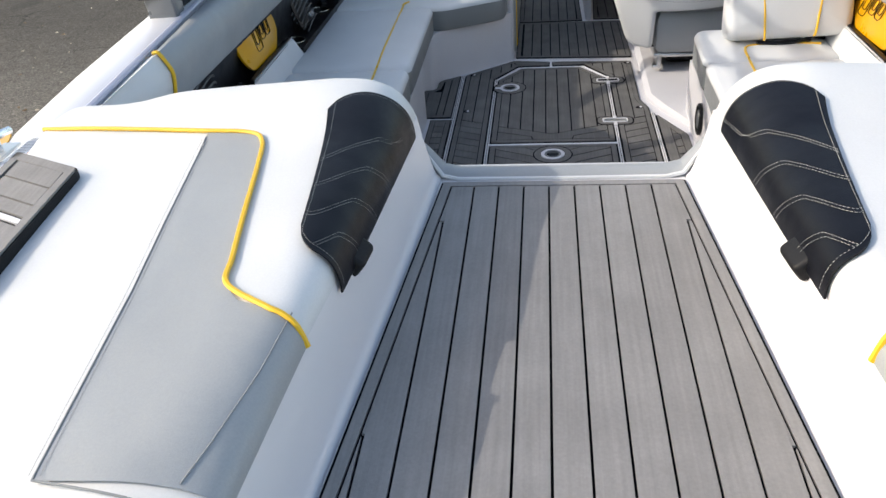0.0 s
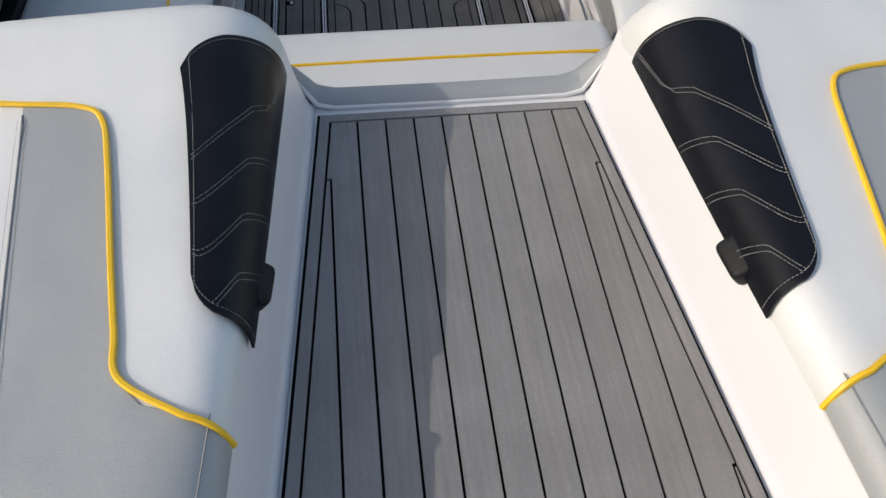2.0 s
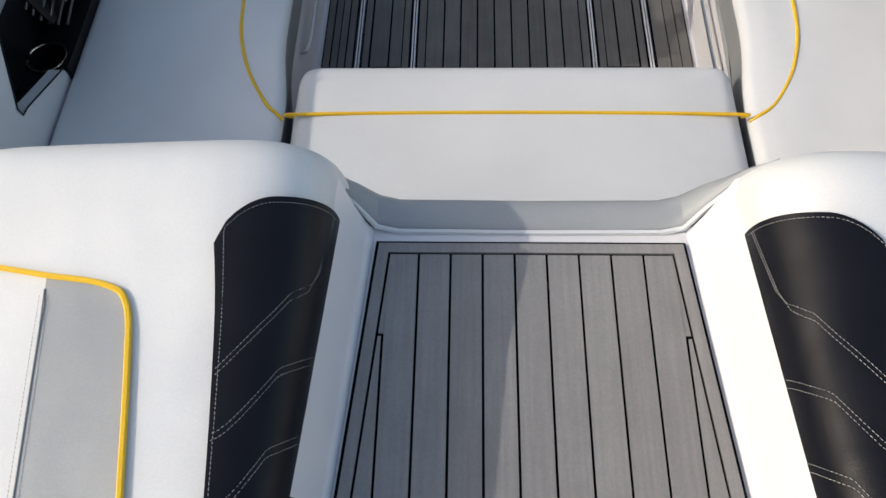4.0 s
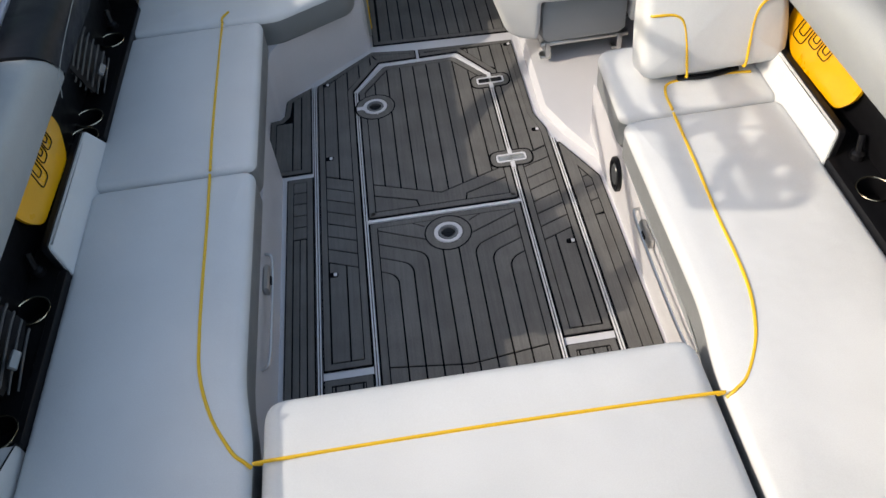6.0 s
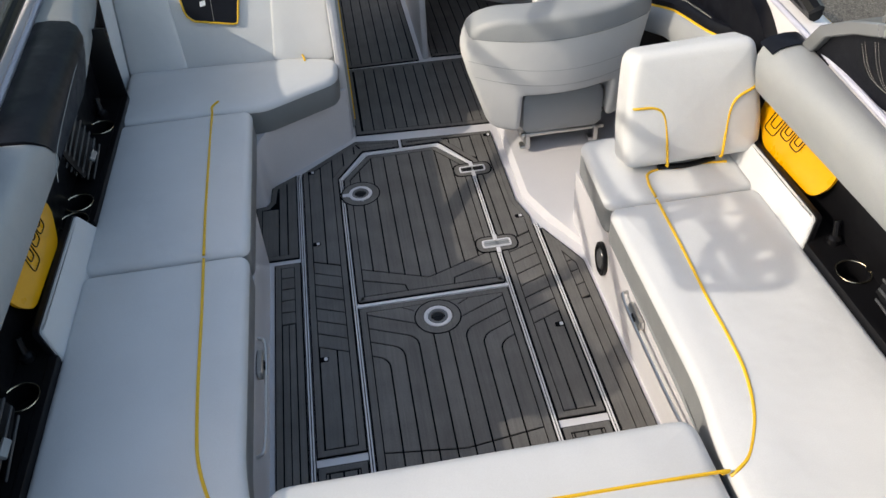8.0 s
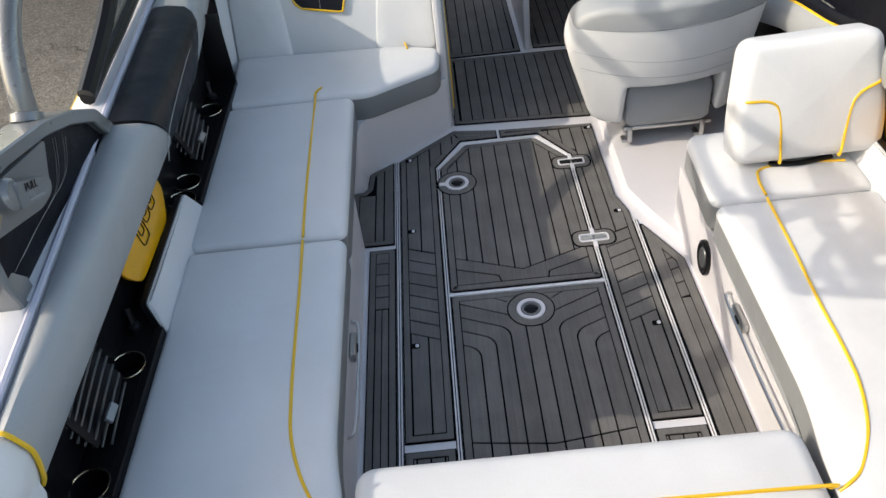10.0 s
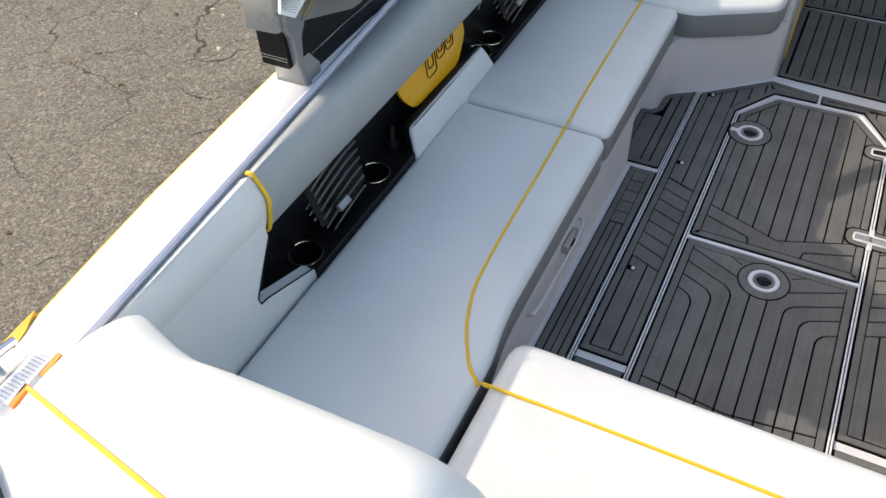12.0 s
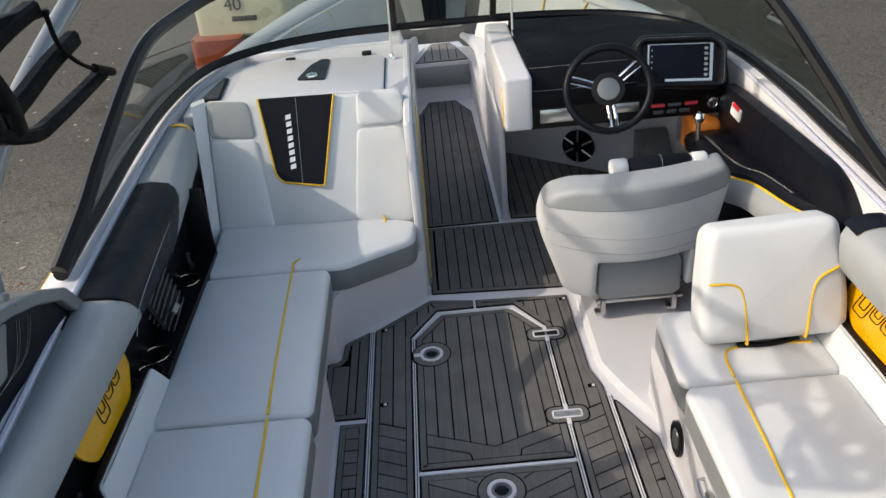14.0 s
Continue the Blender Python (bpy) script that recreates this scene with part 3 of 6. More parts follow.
# ---- cockpit foam mats ----
def foam_mat(name, outline, label, fields, border=0.026, material_top=MAT_DARK, z=0.0):
    """A foam mat: black backing, a raised border and raised planks. fields: (convex polygon, pitch, turn, origin)."""
    base = (sum(p[0] for p in outline) / len(outline), sum(p[1] for p in outline) / len(outline), z)
    ob = thing(name, label, "floor mat", base, "cockpit foam mats")
    put("backing", prism(outline, z + 0.0005, z + 0.005), GROOVE, ob, smooth=False)
    if border:
        put("border", band(outline, 0.0045, border, z + 0.001, z + 0.0085), material_top, ob, smooth=False)
    for poly, pitch, turn, origin in fields:
        for q in strips(poly, pitch, turn, origin, 0.0058 if pitch > 0.025 else 0.0036) if pitch else [poly]:
            put("plank", prism(q, z + 0.001, z + 0.0085), material_top, ob, smooth=False)
    return ob


def rect(x0, x1, y0, y1):
    return [(x0, y0), (x1, y0), (x1, y1), (x0, y1)]


DARK = "charcoal foam mat with black grooves"
# hatch mats between the long white joints
fore = fillet([(-0.271, 1.672), (0.271, 1.672), (0.271, 2.435), (0.155, 2.598), (-0.155, 2.598), (-0.271, 2.435)], 0.012, 3)
foam_mat("hatch_mat", fore, DARK + " on the ski locker hatch", [
    ([(-0.241, 1.850), (0.0, 1.758), (0.241, 1.850), (0.241, 2.42), (0.137, 2.568), (-0.137, 2.568), (-0.241, 2.42)], 0.057, 0, (0.0285, 0)),
    ([(-0.241, 1.789), (-0.089, 1.735), (-0.082, 1.7025), (0.082, 1.7025), (0.089, 1.735), (0.241, 1.789), (0.241, 1.844), (0.0, 1.752), (-0.241, 1.844)], 0, 0, None),
    ([(-0.241, 1.7025), (-0.088, 1.7025), (-0.094, 1.730), (-0.241, 1.782)], 0, 0, None),
    ([(0.241, 1.7025), (0.241, 1.782), (0.094, 1.730), (0.088, 1.7025)], 0, 0, None),
])
aft_hatch = rect(-0.271, 0.271, 0.55, 1.647)
aft_hatch_mat = foam_mat("hatch_mat", aft_hatch, DARK + " and curved planks", [])
GAP = 0.0029


def bent_line(x, y_end, d):
    """A groove that runs forward and then bends out to the side border; d shifts it outboard."""
    r, top = 0.055, radians(66)
    x += d
    y_end -= d
    yc = y_end - r * math.sin(top) - 0.445 * (0.241 - x - r * (1 - math.cos(top)))
    return [(x, v_line(x))] + [(x + r * (1 - math.cos(a)), yc + r * math.sin(a)) for a in steps(0, top, 7)] + [(0.241, y_end)]


def v_line(x):
    return 1.000 + 0.12 * abs(x)


def hatch_plank(poly):
    put("plank", prism(poly, 0.001, 0.0085), MAT_DARK, aft_hatch_mat, smooth=False)


put("filler", prism(rect(-0.078, 0.078, 1.500, 1.618), 0.001, 0.0080), MAT_DARK, aft_hatch_mat, smooth=False)
hatch_plank([(-0.027 + GAP, v_line(0.027)), (0.0, v_line(0)), (0.027 - GAP, v_line(0.027)), (0.027 - GAP, 1.505), (-0.027 + GAP, 1.505)])
BENDS = [(0.081, 1.540), (0.134, 1.477), (0.187, 1.413)]
for s in (-1, 1):
    inner_edges = [[(0.027 + GAP, v_line(0.027)), (0.027 + GAP, 1.505), (0.079, 1.529), (0.241, 1.603)]] + [bent_line(x, y, GAP) for x, y in BENDS]
    outer_edges = [bent_line(x, y, -GAP) for x, y in BENDS] + [[(0.241, v_line(0.241)), (0.241, 1.35)]]
    for a, b in zip(inner_edges, outer_edges):
        hatch_plank([(s * x, y) for x, y in a + b[::-1]])
    hatch_plank([(s * 0.079, 1.535), (s * 0.241, 1.609), (s * 0.241, 1.618), (s * 0.122, 1.618), (s * 0.076, 1.590)])
    hatch_plank([(s * 0.113, 1.618), (s * 0.074, 1.595), (s * 0.055, 1.618)])
    for x0, x1 in ((-GAP, 0.027), (0.027, 0.081), (0.081, 0.134), (0.134, 0.187), (0.187, 0.241 + GAP)):
        hatch_plank([(s * (x0 + GAP), 0.58), (s * (x1 - GAP), 0.58), (s * (x1 - GAP), v_line(x1) - 0.006), (s * (x0 + GAP), v_line(x0) - 0.006)])

for s, side in ((-1, "port"), (1, "starboard")):
    # long side mats that wrap round the fore hatch
    if s < 0:
        out = [(-0.291, 1.045), (-0.291, 2.447), (-0.172, 2.632), (-0.006, 2.632), (-0.006, 2.692), (-0.20, 2.722), (-0.444, 2.522), (-0.444, 1.045)]
        extra = [([(-0.4165, 1.9335), (-0.3185, 1.8935), (-0.3185, 2.455), (-0.4165, 2.500)], 0.052, 0, (-0.3665, 0)),
                 ([(-0.4165, 2.500), (-0.3185, 2.455), (-0.186, 2.654), (-0.203, 2.690)], 0.052, 0, (-0.3665, 0)),
                 ([(-0.178, 2.660), (-0.032, 2.657), (-0.032, 2.668), (-0.196, 2.693)], 0, 0, None)]
    else:
        out = [(0.291, 1.045), (0.444, 1.045), (0.445, 2.03), (0.415, 2.135), (0.418, 2.668), (0.006, 2.692), (0.006, 2.632), (0.172, 2.632), (0.291, 2.447)]
        extra = [([(0.3185, 1.8935), (0.4165, 1.9335), (0.419, 2.028), (0.390, 2.132), (0.392, 2.642), (0.3185, 2.645)], 0.052, 0, (0.3700, 0)),
                 ([(0.318, 2.64), (0.318, 2.475), (0.295, 2.49), (0.20, 2.64)], 0.05, 0, (0.318, 0))]
    cross = [([(s * 0.3185, y + 0.003), (s * 0.4165, y + 0.043), (s * 0.4165, y + 0.0995), (s * 0.3185, y + 0.0595)], 0, 0, None) for y in steps(1.450, 1.825, 6)]
    foam_mat("side_mat", out, DARK + " beside the hatches", [
        ([(s * 0.3185, 1.074), (s * 0.4165, 1.074), (s * 0.4165, 1.487), (s * 0.3185, 1.447)], 0.059, 0, (s * 0.3575, 0)), *cross, *extra], 0.024)
    foam_mat("small_mat", rect(*sorted((s * 0.291, s * 0.444)), 0.62, 1.015), DARK + " by the rear bench", [
        (rect(*sorted((s * 0.3185, s * 0.4165)), 0.65, 0.985), 0.0415, 0, (s * 0.3665, 0))], 0.024)
    if s < 0:
        foam_mat("edge_mat", rect(-0.566, -0.466, 0.45, 1.942), DARK + " along the port bench", [
            (rect(-0.539, -0.493, 1.62, 1.915), 0.06, 90, (0, 1.62)), (rect(-0.539, -0.493, 0.48, 1.615), 0.023, 0, (-0.516, 0))], 0.024)
        nook = [(-0.470, 1.968), (-0.470, 2.518), (-0.555, 2.462), (-0.575, 2.44), (-0.583, 2.345), (-0.60, 2.322), (-0.640, 2.316), (-0.640, 1.968)]
        foam_mat("edge_mat", nook, DARK + " in the port recess", [
            (rect(-0.612, -0.549, 1.995, 2.288), 0, 0, None), ([(-0.543, 1.995), (-0.515, 1.995), (-0.515, 2.456), (-0.543, 2.437)], 0, 0, None),
            ([(-0.509, 1.993), (-0.4935, 1.993), (-0.4935, 2.472), (-0.509, 2.461)], 0, 0, None)], 0.024)
    else:
        edge = [(0.466, 0.45), (0.578, 0.45), (0.578, 1.728), (0.476, 1.942), (0.466, 1.942)]
        foam_mat("edge_mat", edge, DARK + " along the starboard bench", [
            ([(0.4705, 0.455), (0.510, 0.455), (0.510, 1.797), (0.546, 1.719), (0.546, 0.455), (0.5735, 0.455), (0.5735, 1.722), (0.4735, 1.932), (0.4705, 1.932)], 0, 0, None),
            (rect(0.5135, 0.5425, 0.455, 1.529), 0, 0, None), ([(0.5135, 1.535), (0.5425, 1.544), (0.5425, 1.607), (0.5135, 1.598)], 0, 0, None),
            ([(0.5135, 1.604), (0.5425, 1.613), (0.5425, 1.678), (0.5135, 1.669)], 0, 0, None), ([(0.5135, 1.675), (0.5425, 1.684), (0.5425, 1.712), (0.534, 1.731), (0.5135, 1.726)], 0, 0, None),
            ([(0.5135, 1.732), (0.531, 1.737), (0.5135, 1.778)], 0, 0, None)], 0)
# raised white joints, with a fine groove
for x in (-0.281, 0.281, -0.455, 0.455):
    y1 = {-0.281: 2.45, 0.281: 2.45, -0.455: 2.53, 0.455: 1.98}[x]
    put("joint_groove", box(x - 0.0095, x + 0.0095, 0.45, y1 - 0.01, 0.0, 0.0022), GROOVE, floor)
    for d in (-0.0042, 0.0042):
        put("joint", box(x + d - 0.0028, x + d + 0.0028, 0.45, y1, 0.0, 0.006, 0.002), GELCOAT, floor)
put("joint", box(-0.275, 0.275, 1.6525, 1.6665, 0.0, 0.006, 0.002), GELCOAT, floor)

# forward mats
foam_mat("walkway_mat", [(-0.19, 2.772), (0.43, 2.735), (0.43, 3.385), (-0.19, 3.405)], DARK + " at the foot of the helm", [
    ([(-0.155, 2.80), (0.40, 2.765), (0.40, 3.36), (-0.155, 3.375)], 0.0515, 0, (-0.155, 0))])
foam_mat("walkway_mat", [(-0.188, 3.42), (0.195, 3.42), (0.18, 5.10), (0.085, 5.35), (-0.12, 5.35), (-0.195, 5.10)], DARK + " in the bow walk-through", [
    ([(-0.16, 3.45), (0.165, 3.45), (0.152, 5.09), (0.068, 5.32), (-0.10, 5.32), (-0.165, 5.09)], 0.054, 0, (0.0, 0))])
foam_mat("footwell_mat", [(0.262, 3.44), (1.0, 3.40), (1.0, 3.80), (0.300, 4.345)], DARK + " in the helm footwell", [
    ([(0.292, 3.47), (0.97, 3.43), (0.97, 3.785), (0.326, 4.29)], 0.054, 0, (0.30, 0))])
foam_mat("bow_step_mat", [(-0.19, 5.40), (0.22, 5.40), (0.09, 5.86), (-0.06, 5.86)], "grey foam mat on the bow step with black grooves", [
    ([(-0.16, 5.42), (0.19, 5.42), (0.075, 5.84), (-0.045, 5.84)], 0.06, 0, (0, 0))], 0.02, MAT_LIGHT, 0.29)


# white joints that follow the hatch's chamfered corners
for s in (-1, 1):
    put("joint", tube([(s * 0.281, 2.44, 0.002), (s * 0.165, 2.613, 0.002), (0.0, 2.615, 0.002)], 0.0055, 6, False, squash=0.8), GELCOAT, floor)


# ---- small floor fittings ----
def flush_latch(x, y, tongue=0.0):
    ring = put("hatch_latch", lathe([(0.049, 0.002), (0.049, 0.012), (0.044, 0.014), (0.036, 0.012), (0.034, 0.006)], (x, y, 0), n=28, caps=False), LINER, floor, "round white and chrome flush latch")
    put("collar", lathe([(0.076, 0.004), (0.078, 0.0095), (0.056, 0.0105), (0.052, 0.006)], (x, y, 0), n=28, caps=False), MAT_DARK, ring, "foam collar")
    put("collar_groove", lathe([(0.083, 0.004), (0.083, 0.0092), (0.076, 0.0092), (0.076, 0.004)], (x, y, 0), n=28, caps=False), GROOVE, ring)
    put("cup", lathe([(0.035, 0.010), (0.033, 0.0135), (0.027, 0.012), (0.024, 0.004), (0.0, 0.003)], (x, y, 0), n=24, caps=False), TOWER_DARK, ring, "dark metal cup")
    put("turn_key", join(lathe([(0.021, 0.003), (0.021, 0.010), (0.015, 0.012), (0.0, 0.012)], (x, y, 0), n=16, caps=False), box(x - 0.024, x + 0.024, y - 0.005, y + 0.005, 0.004, 0.0135, 0.001)), PLASTIC, ring)
    if tongue:
        put("joint_link", box(x + tongue, x - 0.045, y - 0.012, y + 0.012, 0.001, 0.0105, 0.002), LINER, ring)


flush_latch(0.0, 1.549)
flush_latch(-0.207, 2.318, -0.075)


def floor_hinge(x, y, mat_in):
    rim = put("hatch_hinge", band(fillet(rect(x - 0.056, x + 0.056, y - 0.022, y + 0.022), 0.012, 3), 0.0, 0.007, 0.004, 0.0125), LINER, floor, "flat hatch hinge in a white rim", smooth=False)
    put("collar_groove", prism(fillet(rect(x - 0.084, x + 0.084, y - 0.048, y + 0.048), 0.044), 0.001, 0.0090), GROOVE, rim, smooth=False)
    put("collar", prism(fillet(rect(x - 0.077, x + 0.077, y - 0.041, y + 0.041), 0.038), 0.001, 0.0100), MAT_DARK, rim, smooth=False)
    for s in (-1, 1):
        put("leaf", box(*sorted((x + s * 0.003, x + s * 0.048)), y - 0.014, y + 0.014, 0.004, 0.0120, 0.002), mat_in, rim)
    put("pin", tube([(x, y - 0.013, 0.011), (x, y + 0.013, 0.011)], 0.0035, 8, False), STEEL, rim)
    for s in (-1, 1):
        put("joint_link", box(x - 0.0085, x + 0.0085, *sorted((y + s * 0.022, y + s * 0.055)), 0.001, 0.0115, 0.002), LINER, rim)


floor_hinge(0.281, 1.885, STEEL)
floor_hinge(0.281, 2.385, PLASTIC_MATT)
for x, y in ((-0.402, 2.03), (-0.402, 1.43), (0.402, 1.427), (0.402, 2.03), (-0.405, 2.515), (0.395, 2.632)):
    slot = put("drain_slot", prism(fillet(rect(x - 0.016, x + 0.016, y - 0.011, y + 0.011), 0.009, 3), 0.002, 0.0095), GROOVE, floor, "dark drain slot", smooth=False)
    put("insert", prism(fillet(rect(x + 0.000, x + 0.012, y - 0.007, y + 0.007), 0.005, 3), 0.004, 0.0115), LINER, slot, smooth=False)


# ---- benches ----
SEAT = 0.392


def bench_cushion(name, poly, radii, label, pipes=(), z0=0.262, z1=SEAT, r=0.028, group="", crown=0.008):
    """Seat cushion: pale top over slate-grey walls, with yellow piping laid along its seams."""
    outline = fillet(poly, [max(q, r + 0.012) for q in radii], 6)
    ob = thing(name, label, "seat cushion", (sum(p[0] for p in poly) / len(poly), sum(p[1] for p in poly) / len(poly), z0), group)
    n = len(outline)
    rings = [[(x, y, z0) for x, y in inset(outline, 0.008)], [(x, y, z0 + 0.012) for x, y in outline]]
    put("side_band", loft(rings + [[(x, y, z1 - r) for x, y in outline]]), VINYL_MID, ob, "slate-grey vinyl wall")
    rings = [[(x, y, z1 - r) for x, y in inset(outline, -0.0015)]]
    for k in range(6):
        a = math.pi / 2 * k / 5
        rings.append([(x, y, z1 - r + r * math.sin(a)) for x, y in inset(outline, r * (1 - math.cos(a)) - 0.0015)])
    for d, h in ((0.08, 0.4), (0.2, 0.8), (0.45, 1.0), (0.8, 1.0)):
        rings.append([(x, y, z1 + crown * h) for x, y in shrink(inset(outline, r - 0.0015), d)])
    put("top_panel", loft(rings), VINYL, ob)
    for p in pipes:
        put("piping", tube(p, 0.0047, 6), PIPING, ob, "yellow piping")
    return ob


Zp = SEAT + 0.006
bench_cushion("bench_cushion", [(-1.085, 0.12), (-0.545, 0.12), (-0.545, 0.62), (-0.572, 0.78), (-0.578, 1.578), (-1.085, 1.578)], [0.02, 0.02, 0.2, 0.2, 0.03, 0.03],
              "pale grey vinyl bench cushion, long, with yellow piping", [
                  [(-0.713, 1.572, Zp - 0.002), (-0.702, 1.33, Zp + 0.002), (-0.696, 1.12, Zp + 0.002), (-0.688, 0.93, Zp + 0.002), (-0.676, 0.81, Zp + 0.002), (-0.640, 0.69, Zp + 0.001), (-0.587, 0.592, Zp - 0.002), (-0.556, 0.562, Zp - 0.008), (-0.542, 0.552, Zp - 0.020)]],
              group="port bench cushions")
bench_cushion("bench_cushion", [(-1.09, 1.590), (-0.578, 1.590), (-0.585, 2.458), (-1.098, 2.458)], [0.03, 0.03, 0.03, 0.03],
              "pale grey vinyl bench cushion, middle section with yellow piping", [[(-0.714, 1.59, Zp - 0.002), (-0.721, 1.80, Zp + 0.002), (-0.728, 2.1, Zp + 0.002), (-0.736, 2.46, Zp - 0.002)]], group="port bench cushions")
bench_cushion("bench_cushion", [(-1.10, 2.47), (-0.60, 2.47), (-0.53, 2.470), (-0.235, 2.630), (-0.226, 2.80), (-0.40, 2.86), (-1.115, 2.90)], [0.02, 0.03, 0.05, 0.05, 0.03, 0.03, 0.02],
              "pale grey vinyl corner cushion of the forward lounge", [[(-0.738, 2.474, Zp - 0.006), (-0.738, 2.50, Zp), (-0.715, 2.535, Zp + 0.001)],
                                                                      [(-0.36, 2.795, Zp - 0.002), (-0.365, 2.83, Zp - 0.002), (-0.372, 2.86, Zp - 0.003)]], group="port bench cushions")
bench_cushion("bench_cushion", [(1.085, 0.12), (0.545, 0.12), (0.545, 0.62), (0.575, 0.80), (0.580, 1.548), (1.085, 1.548)], [0.02, 0.02, 0.2, 0.2, 0.03, 0.03],
              "pale grey vinyl bench cushion, long, with curved yellow piping", [
                  [(0.740, 1.545, Zp - 0.002), (0.727, 1.3, Zp + 0.002), (0.714, 1.08, Zp + 0.002), (0.710, 0.937, Zp + 0.002), (0.698, 0.808, Zp + 0.002), (0.663, 0.687, Zp + 0.001), (0.607, 0.589, Zp - 0.002), (0.566, 0.556, Zp - 0.006), (0.545, 0.549, Zp - 0.020)]],
              group="starboard bench cushions")
bench_cushion("bench_cushion", [(1.085, 1.556), (0.58, 1.556), (0.596, 1.945), (1.085, 1.945)], [0.03, 0.03, 0.06, 0.03],
              "pale grey vinyl cushion under the flip-up backrest", [[(0.742, 1.56, Zp - 0.002), (0.745, 1.64, Zp + 0.002), (0.775, 1.69, Zp + 0.002), (0.90, 1.70, Zp + 0.003), (1.04, 1.69, Zp + 0.002)]],
              group="starboard bench cushions")
rear = bench_cushion("rear_bench_cushion", [(-0.522, 0.10), (0.528, 0.10), (0.528, 0.728), (-0.522, 0.728)], [0.02, 0.02, 0.04, 0.04],
                     "off-white vinyl rear bench cushion with a straight yellow pipe", [[(-0.518, 0.553, Zp - 0.010), (-0.49, 0.553, Zp), (0.0, 0.556, Zp + 0.003), (0.495, 0.553, Zp), (0.525, 0.553, Zp - 0.010)]], r=0.045)

# ---- flip-up backrest on the starboard bench ----
flip_rest = thing("flip_backrest", "light grey vinyl flip-up backrest with yellow piping on the starboard bench", "backrest", (0.9, 1.74, SEAT))
lean = Matrix.Translation((0.908, 1.725, 0.405)) @ Euler((radians(-17), 0, radians(-2))).to_matrix().to_4x4() @ Matrix.Diagonal((1.0, 1.0, 1.10, 1.0))
face = fillet([(-0.232, 0.0), (0.238, 0.015), (0.240, 0.13), (0.200, 0.368), (-0.205, 0.350), (-0.228, 0.16)], [0.05, 0.05, 0.06, 0.042, 0.042, 0.06], 5)


def slab(outline, d0, d1, r):
    """Padded panel standing up: outline in its own x and z, thickness along y."""
    rings = []
    for k in range(5):
        a = math.pi / 2 * k / 4
        rings.append([(x, d0 + r * (1 - math.sin(a)), z) for x, z in inset(outline, r * (1 - math.cos(a)))])
    core = inset(outline, r)
    rings = [[(x, d0 - 0.010, z) for x, z in shrink(core, 0.7)], [(x, d0 - 0.008, z) for x, z in shrink(core, 0.4)], [(x, d0 - 0.003, z) for x, z in shrink(core, 0.12)]] + rings[::-1]
    rings += [[(x, d1 - r * (1 - math.sin(math.pi / 2 * (1 - k / 4))) , z) for x, z in inset(outline, r * (1 - math.cos(math.pi / 2 * k / 4)))] for k in range(5)]
    return loft(rings)


put("pad", moved(slab(face, -0.06, 0.055, 0.035), lean), VINYL, flip_rest)
for pts in ([(-0.208, -0.035, 0.19), (-0.195, -0.060, 0.192), (-0.13, -0.066, 0.188), (-0.10, -0.066, 0.15), (-0.088, -0.066, 0.02), (-0.086, -0.05, 0.004)],
            [(0.208, -0.03, 0.225), (0.195, -0.062, 0.22), (0.14, -0.067, 0.195), (0.115, -0.067, 0.15), (0.100, -0.066, 0.03), (0.098, -0.05, 0.014)]):
    put("piping", moved(tube(pts, 0.0042, 6), lean), PIPING, flip_rest, "yellow piping")
for x in (-0.075, 0.07):
    put("post", moved(tube([(x, 0.0, 0.02), (x, -0.005, -0.05)], 0.009, 8, False), lean), STEEL, flip_rest, "steel post")
put("strap", tube([(0.80, 1.700, SEAT + 0.016), (0.90, 1.695, SEAT + 0.012), (1.00, 1.705, SEAT + 0.020)], 0.012, 8, squash=0.6), PLASTIC, flip_rest, "black strap")
put("hinge_bracket", box(0.76, 1.08, 1.765, 1.80, SEAT - 0.005, SEAT + 0.05, 0.006), PLASTIC_MATT, flip_rest, "black bracket")

# ---- rear backrest lip between the sun pads ----
lip = thing("deck_coaming", "grey vinyl lip above the rear bench", "coaming bolster", (0, 0.06, 0.4))
AFT[lip.name] = (0.003, 0, 0)
path = [(-0.345, 0.070), (-0.305, 0.062), (-0.262, 0.045), (-0.232, 0.030), (-0.20, 0.026), (0.0, 0.024), (0.20, 0.026), (0.232, 0.030), (0.262, 0.045), (0.305, 0.062), (0.345, 0.070)]
wing = [0.115, 0.090, 0.042, 0.006, 0.0, 0.0, 0.0, 0.006, 0.042, 0.090, 0.115]
slim = [0.05, 0.25, 0.70, 1.0, 1.0, 1.0, 1.0, 1.0, 0.70, 0.25, 0.05]
rows = []
for z, d, k in ((DECK_Z - 0.02, -0.002, 1), (DECK_Z - 0.002, 0.0, 1), (DECK_Z + 0.006, 0.010, 1), (DECK_Z + 0.009, 0.030, 1), (DECK_Z + 0.006, 0.048, 1), (DECK_Z - 0.004, 0.061, 1), (DECK_Z - 0.024, 0.069, 0.9), (DECK_Z - 0.06, 0.072, 0.6), (0.40, 0.075, 0)):
    rows.append([(x, y + d * f, z + k * w) for (x, y), w, f in zip(path, wing, slim)])
put("pad", sheet(rows, 0.004), VINYL_GREY, lip)
put("beading", tube([(x, y - 0.002, DECK_Z + 0.002 + w) for (x, y), w in zip(path, wing)], 0.0045, 6, False), VINYL, lip)
for s in (-1, 1):
    put("seam", tube([(s * 0.236, 0.034 + d, DECK_Z + h) for d, h in ((0.0, 0.0), (0.012, 0.007), (0.032, 0.009), (0.047, 0.006), (0.058, -0.003), (0.066, -0.03))], 0.0014, 5), VINYL_MID, lip)

